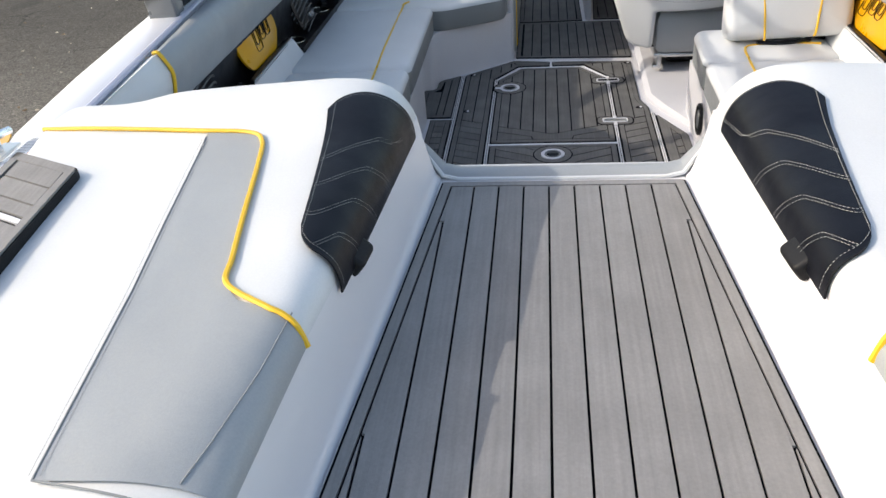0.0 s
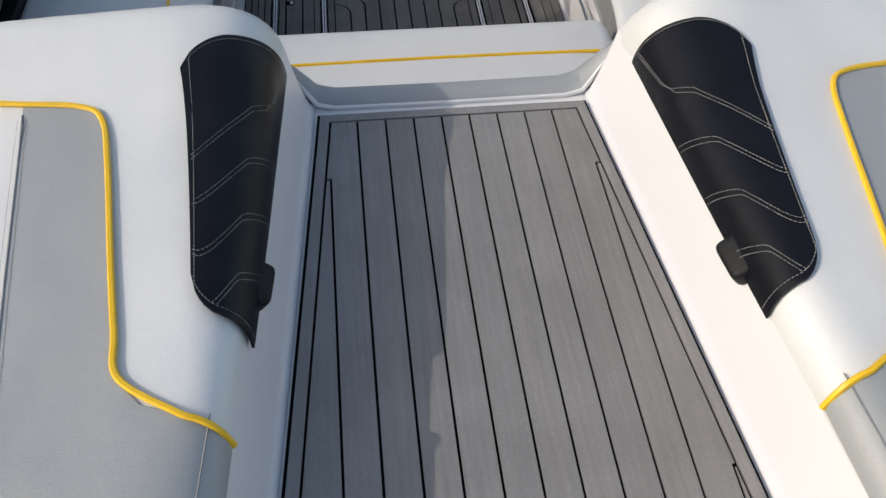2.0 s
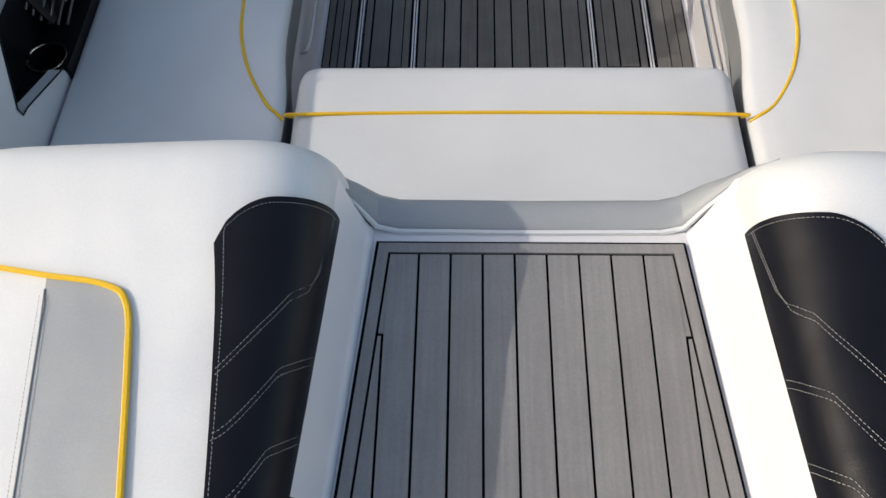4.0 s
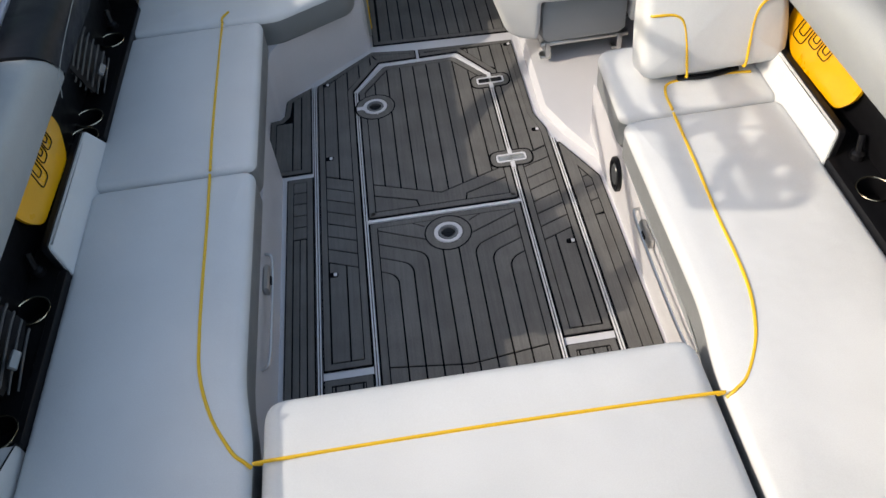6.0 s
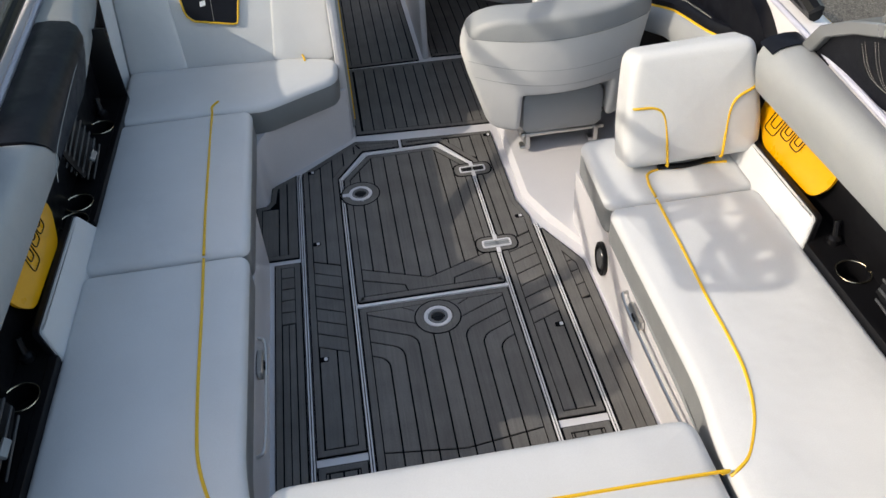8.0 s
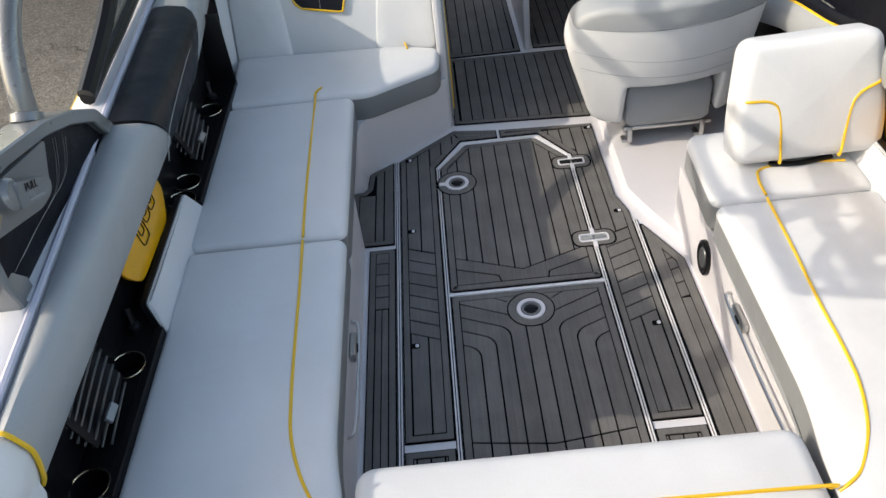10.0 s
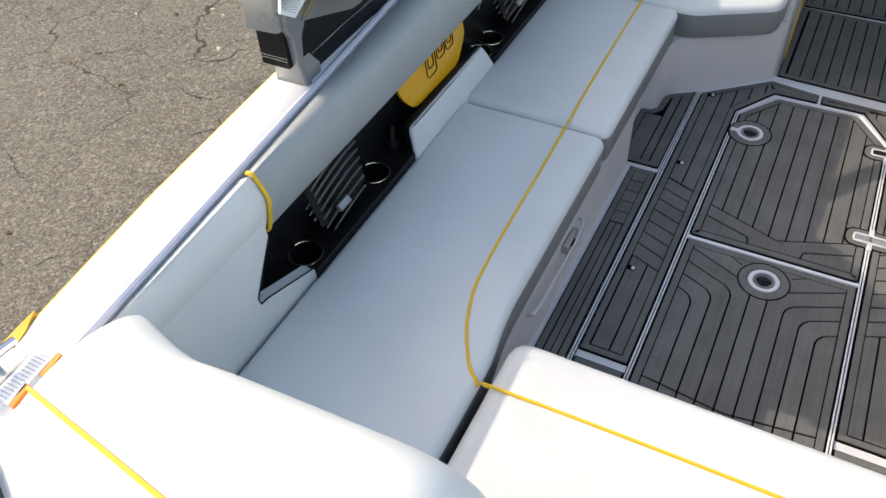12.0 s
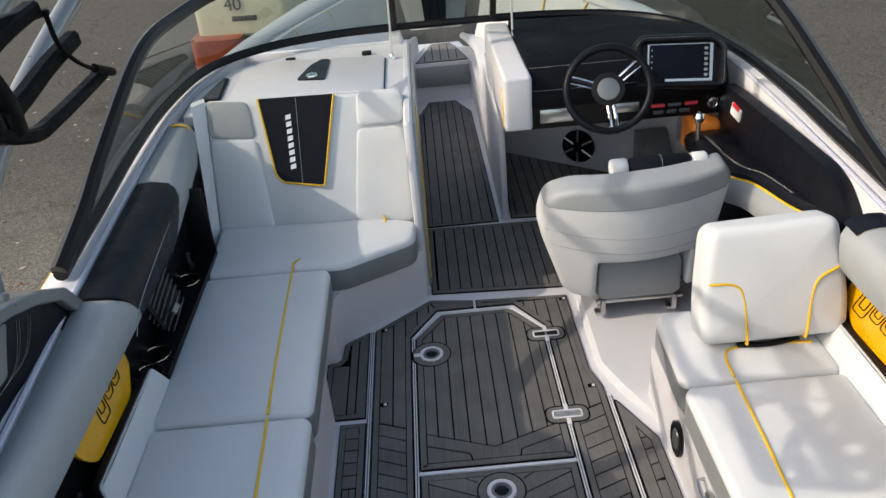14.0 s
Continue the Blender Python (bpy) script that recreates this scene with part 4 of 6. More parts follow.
# ---- sun pads over the engine ----
def pad_front(x):
    t = min(1.0, max(0.0, (abs(x) - 0.82) / 0.28))
    return 0.060 + 0.05 * t * t * (3 - 2 * t)


def pad_soft(x):
    """Depth of the rounding along the front edge, wider outboard."""
    t = min(1.0, max(0.0, (abs(x) - 0.72) / 0.33))
    return 0.10 + 0.16 * t * t * (3 - 2 * t)


def pad_foot(y):
    return curve_at(FOOT, y)


LOW, ARC = 0.880, 0.185


def pad_round(y):
    return max(0.055, curve_at([(-1.1, 0.56), (-0.95, 0.495), (-0.85, 0.435), (-0.74, 0.388), (-0.62, 0.375), (-0.5, 0.372), (-0.05, 0.402)], y) - pad_foot(y))


def pad_point(s, y, lift=0.0):
    """Point of the sun pad at the distance s up its inner flank, at y along the boat."""
    foot, rx = pad_foot(y), pad_round(y)
    top = curve_at([(-1.2, 0.915), (-0.6, 0.933), (-0.45, 0.945), (-0.213, 0.960), (-0.1, 0.980), (0.0, 0.993)], y)
    if s < ARC:
        a = math.pi / 2 * s / ARC
        x, z, nx, nz = foot + rx * (1 - max(0.0, math.cos(a)) ** 0.78), LOW + (top - LOW) * math.sin(a) ** 0.78, -math.cos(a), math.sin(a)
    else:
        x, z, nx, nz = foot + rx + (s - ARC), top, 0.0, 1.0
    z -= 0.05 * max(0.0, x - 0.42)
    over = x - 1.045
    if over > 0:
        t = min(1.0, over / 0.06)
        z -= (z - 0.880) * t * t * (3 - 2 * t)
    soft = pad_soft(x)
    d = y - (pad_front(x) - soft)
    if d > 0:
        z -= 0.10 * (1 - math.sqrt(max(0.0, 1 - min(1.0, d / soft) ** 2)))
    d = -0.90 - y
    if d > 0:
        z -= 0.30 * min(1.0, d / 0.3) ** 1.6
    return x + nx * lift, y, z + nz * lift


def flat_to_s(x, y):
    """Distance up the flank for a point on the flat top."""
    return ARC + x - pad_foot(y) - pad_round(y)


for s, side in ((-1, "port"), (1, "starboard")):
    pad = thing("sun_pad", f"large white vinyl sun pad with a grey panel, {side} side", "sun pad", (s * 0.7, -0.5, 0.8), "sun pads")
    AFT[pad.name] = (0.006, -0.020, 0.008) if s > 0 else (0.0, 0.010, -0.006)
    svals = steps(0, ARC, 12) + steps(ARC + 0.012, ARC + 0.733, 34)
    rows = []
    for k in range(42):
        row = []
        for sv in svals:
            x = pad_point(sv, -0.5)[0]
            f = pad_front(x)
            if k < 30:
                y = lerp(-1.22, f - pad_soft(x), k / 29)
            elif k < 40:
                y = f - pad_soft(x) * (1 - math.sin(math.pi / 2 * (k - 29) / 10))
            else:
                y = f
            p = pad_point(sv, y)
            if k >= 40:
                p = (p[0], f + 0.01 * (k - 39), (0.60, 0.36)[k - 40])
            row.append((s * p[0], p[1], p[2]))
        rows.append(row)
    put("cushion", sheet(rows), VINYL, pad)
    # grey inlay bounded by the yellow pipe inboard and a seam outboard
    def on_top(x, y, lift):
        foot, rx = pad_foot(y), pad_round(y)
        if x > foot + rx:
            sv = flat_to_s(x, y)
        else:
            sv = ARC * math.acos(max(0.0, min(1.0, 1 - max(0.0, x - foot) / rx)) ** (1 / 0.78)) / (math.pi / 2)
        p = pad_point(sv, y, lift)
        return s * p[0], p[1], p[2]

    corner = [(1.053, -0.115), (0.908, -0.135), (0.773, -0.152), (0.61, -0.174), (0.525, -0.188), (0.494, -0.213), (0.477, -0.29), (0.454, -0.44), (0.438, -0.54), (0.427, -0.596), (0.402, -0.628)]
    def s_of(x, y):
        foot, rx = pad_foot(y), pad_round(y)
        if x > foot + rx:
            return flat_to_s(x, y)
        return ARC * math.acos(max(0.0, min(1.0, 1 - max(0.0, x - foot) / rx)) ** (1 / 0.78)) / (math.pi / 2)

    border = smooth_path([(0.590, -0.176, 0), (0.525, -0.188, 0)] + [(x, y, 0) for x, y in corner[5:]], 6)
    inner_s = [(p.y, s_of(p.x, p.y)) for p in border] + [(-0.640, 0.170), (-0.648, 0.130), (-0.655, 0.080), (-0.660, 0.012), (-0.905, 0.0)]
    rows = []
    for y in [p.y for p in border] + [-0.640, -0.644, -0.648, -0.652, -0.655, -0.658, -0.661] + steps(-0.68, -0.905, 12):
        s_in = curve_at([(-q, v) for q, v in inner_s], -y)
        s_out = flat_to_s(lerp(0.60, 0.52, (y + 0.187) / -0.718), y)
        rows.append([(s * q[0], q[1], q[2]) for q in (pad_point(lerp(s_in, s_out, v), y, 0.0025) for v in steps(0, 1, 20))])
    put("grey_panel", sheet(rows), VINYL_GREY, pad, "silver-grey vinyl inlay")
    pipe_top = [on_top(x, y, 0.004) for x, y in corner[:-1]]
    for sv, y in ((0.17, -0.640), (0.13, -0.648), (0.08, -0.655), (0.012, -0.660)):
        p = pad_point(sv, y, 0.004)
        pipe_top.append((s * p[0], p[1], p[2]))
    put("piping", tube(pipe_top, 0.0040, 6), PIPING, pad, "yellow piping")
    put("seam", tube([on_top(lerp(0.60, 0.52, t), lerp(-0.192, -0.905, t), 0.003) for t in steps(0, 1, 14)], 0.0011, 6, False), VINYL_MID, pad)
    put("seam", tube([on_top(lerp(0.52, 0.385, t), lerp(-0.905, -0.925, t), 0.003) for t in steps(0, 1, 8)], 0.0015, 6, False), VINYL_MID, pad)
    for y0, y1 in ((-0.90, -0.64),):
        put("seam", tube([(s * p[0], p[1], p[2]) for p in (pad_point(0.105, y, 0.003) for y in steps(y0, y1, 10))], 0.0011, 5, False), VINYL_MID, pad)
    for d in (-0.006, 0.006):
        put("seam_stitching", dashes([on_top(lerp(0.60, 0.52, t) + d, lerp(-0.200, -0.900, t), 0.0032) for t in steps(0, 1, 20)], 0.0004, 0.0032, 0.0020), THREAD, pad)
    # black padded panel draped over the inner flank, with twin stitching
    def flank(u, v, lift=0.006):
        """u runs from stern to bow end, v from the foot to the top edge."""
        ya, yb = lerp(-0.535, -0.520, v), lerp(-0.042, -0.085, v)
        if v > 0.70:
            q = (v - 0.70) / 0.30
            k = 1 - math.sqrt(max(0.0, 1 - q * q))
            ya, yb = ya + 0.045 * k, yb - 0.055 * k
        y = lerp(ya, yb, u)
        p = pad_point(lerp(0.0, ARC * lerp(0.93, 1.0, u), v), y, lift)
        return s * p[0], p[1], p[2]

    put("black_panel", sheet([[flank(u, v) for v in steps(0, 1, 26)] for u in steps(0, 1, 22)], 0.003), VINYL_BLACK, pad, "black padded vinyl panel with pale stitching")

    def stitch(pts):
        put("stitching", dashes([flank(u, v, 0.0090) for u, v in pts], 0.00042, 0.0034, 0.0020), THREAD, pad)

    def sweep(v):
        return 0.20 * (1 - v) / 0.5 if v > 0.5 else 0.20 + 0.05 * (0.5 - v) / 0.4

    for u0 in (0.305, 0.105, -0.085):
        for d in (0.0, 0.020):
            stitch([(min(0.97, max(0.012, u0 + d + sweep(v))), v) for v in steps(0.04, 0.985, 20) if u0 + d + sweep(v) > 0.0])
    for d in (0.0, 0.020):
        stitch([(0.505 + d + sweep(v), v) for v in steps(0.985, 0.50, 8)] + [(0.722 + d, 0.40), (0.740 + d, 0.31 - d), (0.80, 0.22 - d), (0.98, 0.12 - d)])
    stitch([(0.018, v) for v in steps(0.05, 0.965, 16)] + [(u, 0.97) for u in steps(0.03, 0.97, 20)] + [(0.982, v) for v in steps(0.965, 0.05, 16)])
    turn = Matrix.Translation((s * 0.306, -0.444, 0.886)) @ Euler((0, radians(s * -38), radians(s * 6))).to_matrix().to_4x4()
    grip = put("pull_grip", moved(rounded_box(-0.027, 0.027, -0.030, 0.030, -0.016, 0.016, 0.008), turn), PLASTIC_MATT, pad, "small black rubber grip")
    put("stem", moved(box(-0.012, 0.012, -0.022, 0.012, -0.04, -0.008, 0.005), turn), PLASTIC, grip)

# engine-hatch vent with a foam tread on the port pad, and the decals and cleat outboard
vent = thing("hatch_tread", "grey foam tread in a black frame on the sun pad", "tread pad", (-0.86, -0.5, 0.98))
AFT[vent.name] = (0, 0.010, -0.006)
zt = 0.951
tilt = Matrix(((1, 0, 0, -0.030), (0, 1, 0, 0.010), (0.05, 0.05, 1, 0.0505), (0, 0, 0, 1)))     # follows the pad's fall outboard and aft
rim = fillet([(-1.02, -0.214), (-0.812, -0.296), (-0.797, -0.62), (-1.0, -0.66)], 0.012, 3)
put("tray", moved(prism(rim, zt - 0.04, zt + 0.002), tilt), PLASTIC_MATT, vent, smooth=False)
put("border", moved(band(inset(rim, 0.004), 0.0, 0.020, zt, zt + 0.006), tilt), MAT_LIGHT, vent, smooth=False)
for q in strips([(-0.985, -0.252), (-0.838, -0.310), (-0.829, -0.445), (-0.975, -0.388)], 0.047, 69, (-0.838, -0.310), 0.004):
    put("plank", moved(prism(q, zt, zt + 0.006), tilt), MAT_LIGHT, vent, smooth=False)
put("bar", moved(prism([(-0.975, -0.395), (-0.828, -0.452), (-0.827, -0.463), (-0.975, -0.406)], zt, zt + 0.006), tilt), GELCOAT, vent, "white cross bar", smooth=False)
put("plank", moved(prism([(-0.973, -0.414), (-0.826, -0.471), (-0.822, -0.590), (-0.973, -0.628)], zt, zt + 0.006), tilt), MAT_LIGHT, vent, smooth=False)
decal = thing("warning_decal", "small white decal with orange bars on the gunwale", "label", (-1.14, -0.05, 0.815))
for x0, x1, ya, yb, m in ((-1.172, -1.130, -0.105, 0.015, PAPER), (-1.130, -1.119, -0.105, -0.060, ORANGE), (-1.130, -1.119, -0.035, 0.015, ORANGE)):
    put("panel", prism([(x0 + 0.008, ya), (x1 + 0.008, ya), (x1, yb), (x0, yb)], 0.806, 0.8165), m, decal, smooth=False)
for k in range(14):
    y = -0.098 + k * 0.008
    put("print_bar", prism([(-1.160, y), (-1.134, y), (-1.134, y + 0.0011), (-1.160, y + 0.0011)], 0.812, 0.8175), INK, decal, "illegible print", smooth=False)
cleat = thing("mooring_cleat", "chrome pop-up mooring cleat on the gunwale", "cleat", (-1.195, -0.08, 0.81))
put("base", box(-1.218, -1.173, -0.16, -0.01, 0.805, 0.817, 0.005), STEEL, cleat)
put("horn", tube([(-1.195, -0.16, 0.845), (-1.195, -0.12, 0.85), (-1.195, -0.05, 0.85), (-1.195, -0.01, 0.845)], 0.009, 8), CHROME, cleat)
for y in (-0.11, -0.06):
    put("post", tube([(-1.195, y, 0.812), (-1.195, y, 0.85)], 0.007, 8, False), CHROME, cleat)


# ---- side coamings with their pockets ----
def coaming_ring(y, top_z, s, low_x=1.105, low_z=0.640, fat=1.0):
    """Section of the padded bolster, from the rail over the roll and round to its underside."""
    rail = curve_at(INNER, y) - 0.006
    w = rail - low_x
    pts = [(rail, top_z - 0.05), (rail, top_z - 0.004), (rail - 0.012, top_z + 0.002), (rail - 0.35 * w - 0.012, top_z + 0.004), (low_x + 0.15 * w - 0.004, top_z - 0.004),
           (low_x - 0.008, top_z - 0.020), (low_x - 0.022 * fat, top_z - 0.05), (low_x - 0.020 * fat, 0.5 * (top_z + low_z)), (low_x - 0.008, low_z + 0.03), (low_x + 0.004, low_z + 0.005), (low_x + 0.03, low_z), (rail, low_z)]
    return [(s * x, y, z) for x, z in pts]


def bolster(name, y0, y1, s, m, label, parent, n=14, rake0=0.0, rake1=0.0):
    """A length of the padded coaming; rake: how far its ends lean forward from the rail down."""
    ends = 0.012
    ys = [y0] + steps(y0 + ends, y1 - ends, n) + [y1]
    rings = []
    for i, y in enumerate(ys):
        ring = coaming_ring(y, curve_at(TOPZ, y) + 0.004, s, low_x=1.105 + 0.13 * min(max(y - 2.40, 0.0), 0.65))
        if i in (0, len(ys) - 1):
            cx = sum(p[0] for p in ring) / len(ring)
            cz = sum(p[2] for p in ring) / len(ring)
            ring = [(lerp(p[0], cx, 0.10), p[1], lerp(p[2], cz, 0.10)) for p in ring]
        t = i / (len(ys) - 1)
        top = curve_at(TOPZ, y)
        k = rake0 * (1 - t) ** 2 + rake1 * t ** 2
        rings.append([(x, yy + k * (top + 0.01 - z), z) for x, yy, z in ring])
    return put(name, loft(rings), m, parent, label)


def upright(poly, x0, x1):
    """A panel whose outline is given in y and z, between two distances from the middle line."""
    return loft([[(x, y, z) for y, z in poly] for x in (x0, x1)])


def cup_holder(x, y, z, parent):
    put("cup_well", lathe([(0.047, 0.002), (0.044, -0.01), (0.041, -0.055), (0.0, -0.055)], (x, y, z), n=24, caps=False), PLASTIC, parent)
    put("cup_ring", ring_of(0.048, 0.0028, (x, y, z + 0.004), n=28), BRASS, parent, "thin metal cup-holder ring")


def tray_plate(s, y0, y1, x0, x1, z, holes, r=0.046):
    """Flat tray top with round holes for the cup wells: strips of quads around each hole."""
    verts, faces = [], []

    def quad(a, b, c, d):
        n = len(verts)
        verts.extend([a, b, c, d])
        faces.append((n, n + 1, n + 2, n + 3))

    edges = [y0]
    for hx, hy in sorted(holes, key=lambda h: h[1]):
        edges += [hy - r - 0.006, hy + r + 0.006]
    edges.append(y1)
    for a, b in zip(edges[::2], edges[1::2]):
        if b > a:
            quad((s * x0, a, z), (s * x1, a, z), (s * x1, b, z), (s * x0, b, z))
    for hx, hy in holes:
        n = 32
        q = r + 0.006
        for k in range(n):
            t0, t1 = 2 * math.pi * k / n, 2 * math.pi * (k + 1) / n

            def rim(t):
                c, d = math.cos(t), math.sin(t)
                k2 = q / max(abs(c), abs(d))
                return min(max(hx + c * k2, x0), x1), hy + d * k2
            a, b = rim(t0), rim(t1)
            quad((s * a[0], a[1], z), (s * b[0], b[1], z), (s * (hx + r * math.cos(t1)), hy + r * math.sin(t1), z), (s * (hx + r * math.cos(t0)), hy + r * math.sin(t0), z))
        if hx - q > x0:
            quad((s * x0, hy - q, z), (s * (hx - q), hy - q, z), (s * (hx - q), hy + q, z), (s * x0, hy + q, z))
        if hx + q < x1:
            quad((s * (hx + q), hy - q, z), (s * x1, hy - q, z), (s * x1, hy + q, z), (s * (hx + q), hy + q, z))
    return verts, faces


def grille(s, y, parent):
    """Curved loudspeaker grille: a dark bowl crossed by bent grey fins."""
    bowl = []
    for k in range(9):
        t = k / 8
        bowl.append([(s * (1.135 + 0.05 * math.sin(math.pi / 2 * q) + 0.012 * (2 * t - 1) ** 2), y - 0.115 + 0.23 * t, 0.43 + 0.20 * q) for q in steps(0, 1, 6)])
    put("speaker_bowl", sheet(bowl, 0.004), PLASTIC, parent)
    for k in range(8):
        q = 0.04 + k * 0.125
        half = 0.140 * math.sqrt(max(0.15, 1 - (1.0 * (q - 0.8)) ** 2))
        pts = [(s * (1.110 + 0.055 * math.sin(math.pi / 2 * q) + 0.022 * (d / 0.13) ** 2), y + d + 0.02 * q, 0.440 + 0.19 * q - 0.045 * ((d - 0.03) / 0.13) ** 2) for d in steps(-half, half * 0.85, 12)]
        put("fin", tube(pts, 0.0030, 6, False, squash=1.5), GRILLE, parent, "grey fin")
    put("badge", moved(box(-0.012, 0.012, -0.028, 0.028, -0.006, 0.006, 0.004), Matrix.Translation((s * 1.113, y - 0.045, 0.475)) @ Euler((0, radians(-50 * s), 0)).to_matrix().to_4x4()), TOWER, parent, "plain silver badge")


def outline_marks(s, parent):
    """Outlined emblem on the yellow panel, as three slanting double loops."""
    for k, (y, w, h) in enumerate(((1.515, 0.032, 0.096), (1.588, 0.026, 0.070), (1.650, 0.026, 0.070))):
        if s > 0:
            y = 3.17 - y

        def at(dy, dz):
            z = 0.572 + dz + (0.0 if k else -0.010)
            return s * (1.142 + 0.30 * (z - 0.47) - 0.002), y + dy - s * 0.25 * dz, z
        for m in (1.0, 0.52):
            loop = fillet([(-w * m, -h * m / 2), (w * m, -h * m / 2), (w * m, h * m / 2), (-w * m, h * m / 2)], 0.016 * m, 4)
            put("emblem_loop", tube([at(*p) for p in loop + loop[:1]], 0.0019, 5, False), PLASTIC, parent, "dark outline emblem")


for s, side in ((-1, "port"), (1, "starboard")):
    co = thing("coaming", f"grey padded {side} coaming with a yellow cross pipe", "coaming bolster", (s * 1.12, 1.2, 0.64), "side coamings")
    front = 2.46 if s < 0 else 1.73
    split = 1.66 if s < 0 else 1.73
    bolster("bolster", 0.575, split, s, VINYL_GREY, "silver-grey vinyl bolster", co, rake1=1.1 if s < 0 else 0.0)
    if s < 0:
        bolster("front_bolster", split + 0.002, front, s, VINYL_BLACK, "black vinyl bolster with stitching", co, 10, rake0=1.1, rake1=-0.9)
    else:
        rows = [[(x - 0.004, y, z + 0.004) for x, y, z in coaming_ring(y, curve_at(TOPZ, y) + 0.004, s)[1:6]] for y in steps(1.655, 1.733, 6)]
        put("top_cap", sheet(rows, 0.003), VINYL_BLACK, co, "black vinyl cap")
    bolster("aft_bolster", 0.06, 0.573, s, VINYL, "white vinyl bolster", co, 8)
    put("piping", tube([(x + s * (-0.003 if abs(x) < 1.12 else 0), y, z + (0.003 if z > 0.78 else 0)) for x, y, z in coaming_ring(0.574, curve_at(TOPZ, 0.574) + 0.005, s)[2:10]], 0.0055, 6), PIPING, co, "yellow piping")
    wall = [(0.05, 0.355), (0.70, 0.355), (0.685, 0.412), (0.50, 0.482), (0.474, 0.486), (0.470, 0.51), (0.555, 0.642), (0.555, 0.70), (0.05, 0.70)]
    put("aft_panel", upright(fillet(wall, 0.012, 3), s * 1.092, s * 1.125), VINYL, co)
    put("pocket_trim", tube([(s * 1.091, y, z) for y, z in ((0.70, 0.36), (0.685, 0.414), (0.50, 0.484), (0.474, 0.488), (0.470, 0.512), (0.555, 0.644))], 0.0022, 6, False), PLASTIC, co)
    wedge = fillet([(1.225, 0.350), (1.270, 0.468), (1.790, 0.468), (1.835, 0.350)], 0.014, 3)
    put("side_pad", loft([[(s * (x + 0.40 * (z - 0.35)), y, z) for y, z in q] for x, q in ((1.064, inset(wedge, 0.004)), (1.066, wedge), (1.072, wedge))]), VINYL, co, "white vinyl low side pad")
    put("pad_backing", loft([[(s * (x + 0.40 * (z - 0.35)), y, z) for y, z in inset(wedge, -0.005)] for x in (1.0725, 1.088)]), PLASTIC, co, "black pocket rim")
    if s < 0:
        end = bolster("end_bolster", front + 0.003, 3.05, s, VINYL_GREY, "silver-grey vinyl bolster", co, 6, rake0=-0.9)
        put("stitching", tube([(-1.083, 1.70, 0.66), (-1.080, 1.78, 0.72), (-1.082, 2.1, 0.765), (-1.086, 2.30, 0.775), (-1.088, 2.40, 0.77)], 0.0014, 4), THREAD, co)
        put("piping", tube([(p[0] + 0.003, 2.99, p[2] + 0.004) for p in coaming_ring(2.99, curve_at(TOPZ, 2.99) + 0.005, s, low_x=1.180)[2:6]], 0.0045, 6), PIPING, co, "yellow piping")
    y_end = 2.66 if s < 0 else 1.95
    tr = thing("side_pocket", f"black pocket tray with cup holders under the {side} coaming", "storage tray", (s * 1.15, 1.4, 0.36), "side pocket trays")
    holes = [(1.146, 0.726), (1.150, 1.100), (1.150, 1.84), (1.152, 1.945), (1.155, 2.43)] if s < 0 else [(1.146, 0.66), (1.150, 1.09)]
    put("tray_top", tray_plate(s, 0.47, y_end, 1.100, 1.215, 0.405, holes), PLASTIC, tr)
    put("back_wall", sheet([[(s * x, y, z) for x, z in ((1.195, 0.40), (1.185, 0.55), (1.165, 0.69))] for y in steps(0.46, y_end, 12)], 0.004), PLASTIC, tr)
    for a, b in ((0.69, 1.235), (1.825, y_end)):
        put("front_lip", box(*sorted((s * 1.080, s * 1.104)), a, b, 0.33, 0.411, 0.003), PLASTIC, tr)
    put("end_wall", box(*sorted((s * 1.128, s * 1.20)), 0.455, 0.472, 0.34, 0.68), PLASTIC, tr)
    put("end_wall", box(*sorted((s * 1.085, s * 1.25)), y_end, y_end + 0.012, 0.25, 0.70), PLASTIC, tr)
    for hx, hy in holes:
        cup_holder(s * hx, hy, 0.405, tr)
    for gy in ((0.93, 2.17) if s < 0 else (0.87,)):
        grille(s, gy, tr)
    for gy in ((0.545, 1.24, 2.53) if s < 0 else (1.225,)):
        put("swivel_light", join(lathe([(0.022, 0.0), (0.020, 0.016), (0.010, 0.024), (0.0, 0.025)], (s * 1.165, gy, 0.406), n=16, caps=False), tube([(s * 1.165, gy, 0.425), (s * 1.172, gy + 0.02, 0.47)], 0.010, 8, False)), PLASTIC, tr, "small black swivel fitting")
    shape = fillet([(1.31, 0.64), (1.315, 0.53), (1.36, 0.474), (1.66, 0.466), (1.76, 0.53), (1.765, 0.64)], 0.03, 4)
    yp = put("yellow_panel", loft([[(s * (1.142 + 0.30 * (z - 0.47) + d), y, z) for y, z in q] for d, q in ((0.012, shape), (0.002, shape), (0.0, inset(shape, 0.004)))]), YELLOW, tr, "bright yellow panel with a dark outlined emblem")
    outline_marks(s, yp)

# ---- forward lounge on the port side ----
lounge = thing("lounge_backrest", "pale vinyl lounge backrest with a yellow-edged black panel", "backrest", (-0.68, 2.95, 0.39))
tilt = 0.44


def lean_at(x, z, d=0.0):
    """Point of the backrest's face; d stands out from it."""
    z = 0.39 + (z - 0.39) * 1.065
    y = 2.885 + (z - 0.39) * tilt - 0.06 * (x + 0.68)
    return x, y - d * 0.92, z + d * 0.40


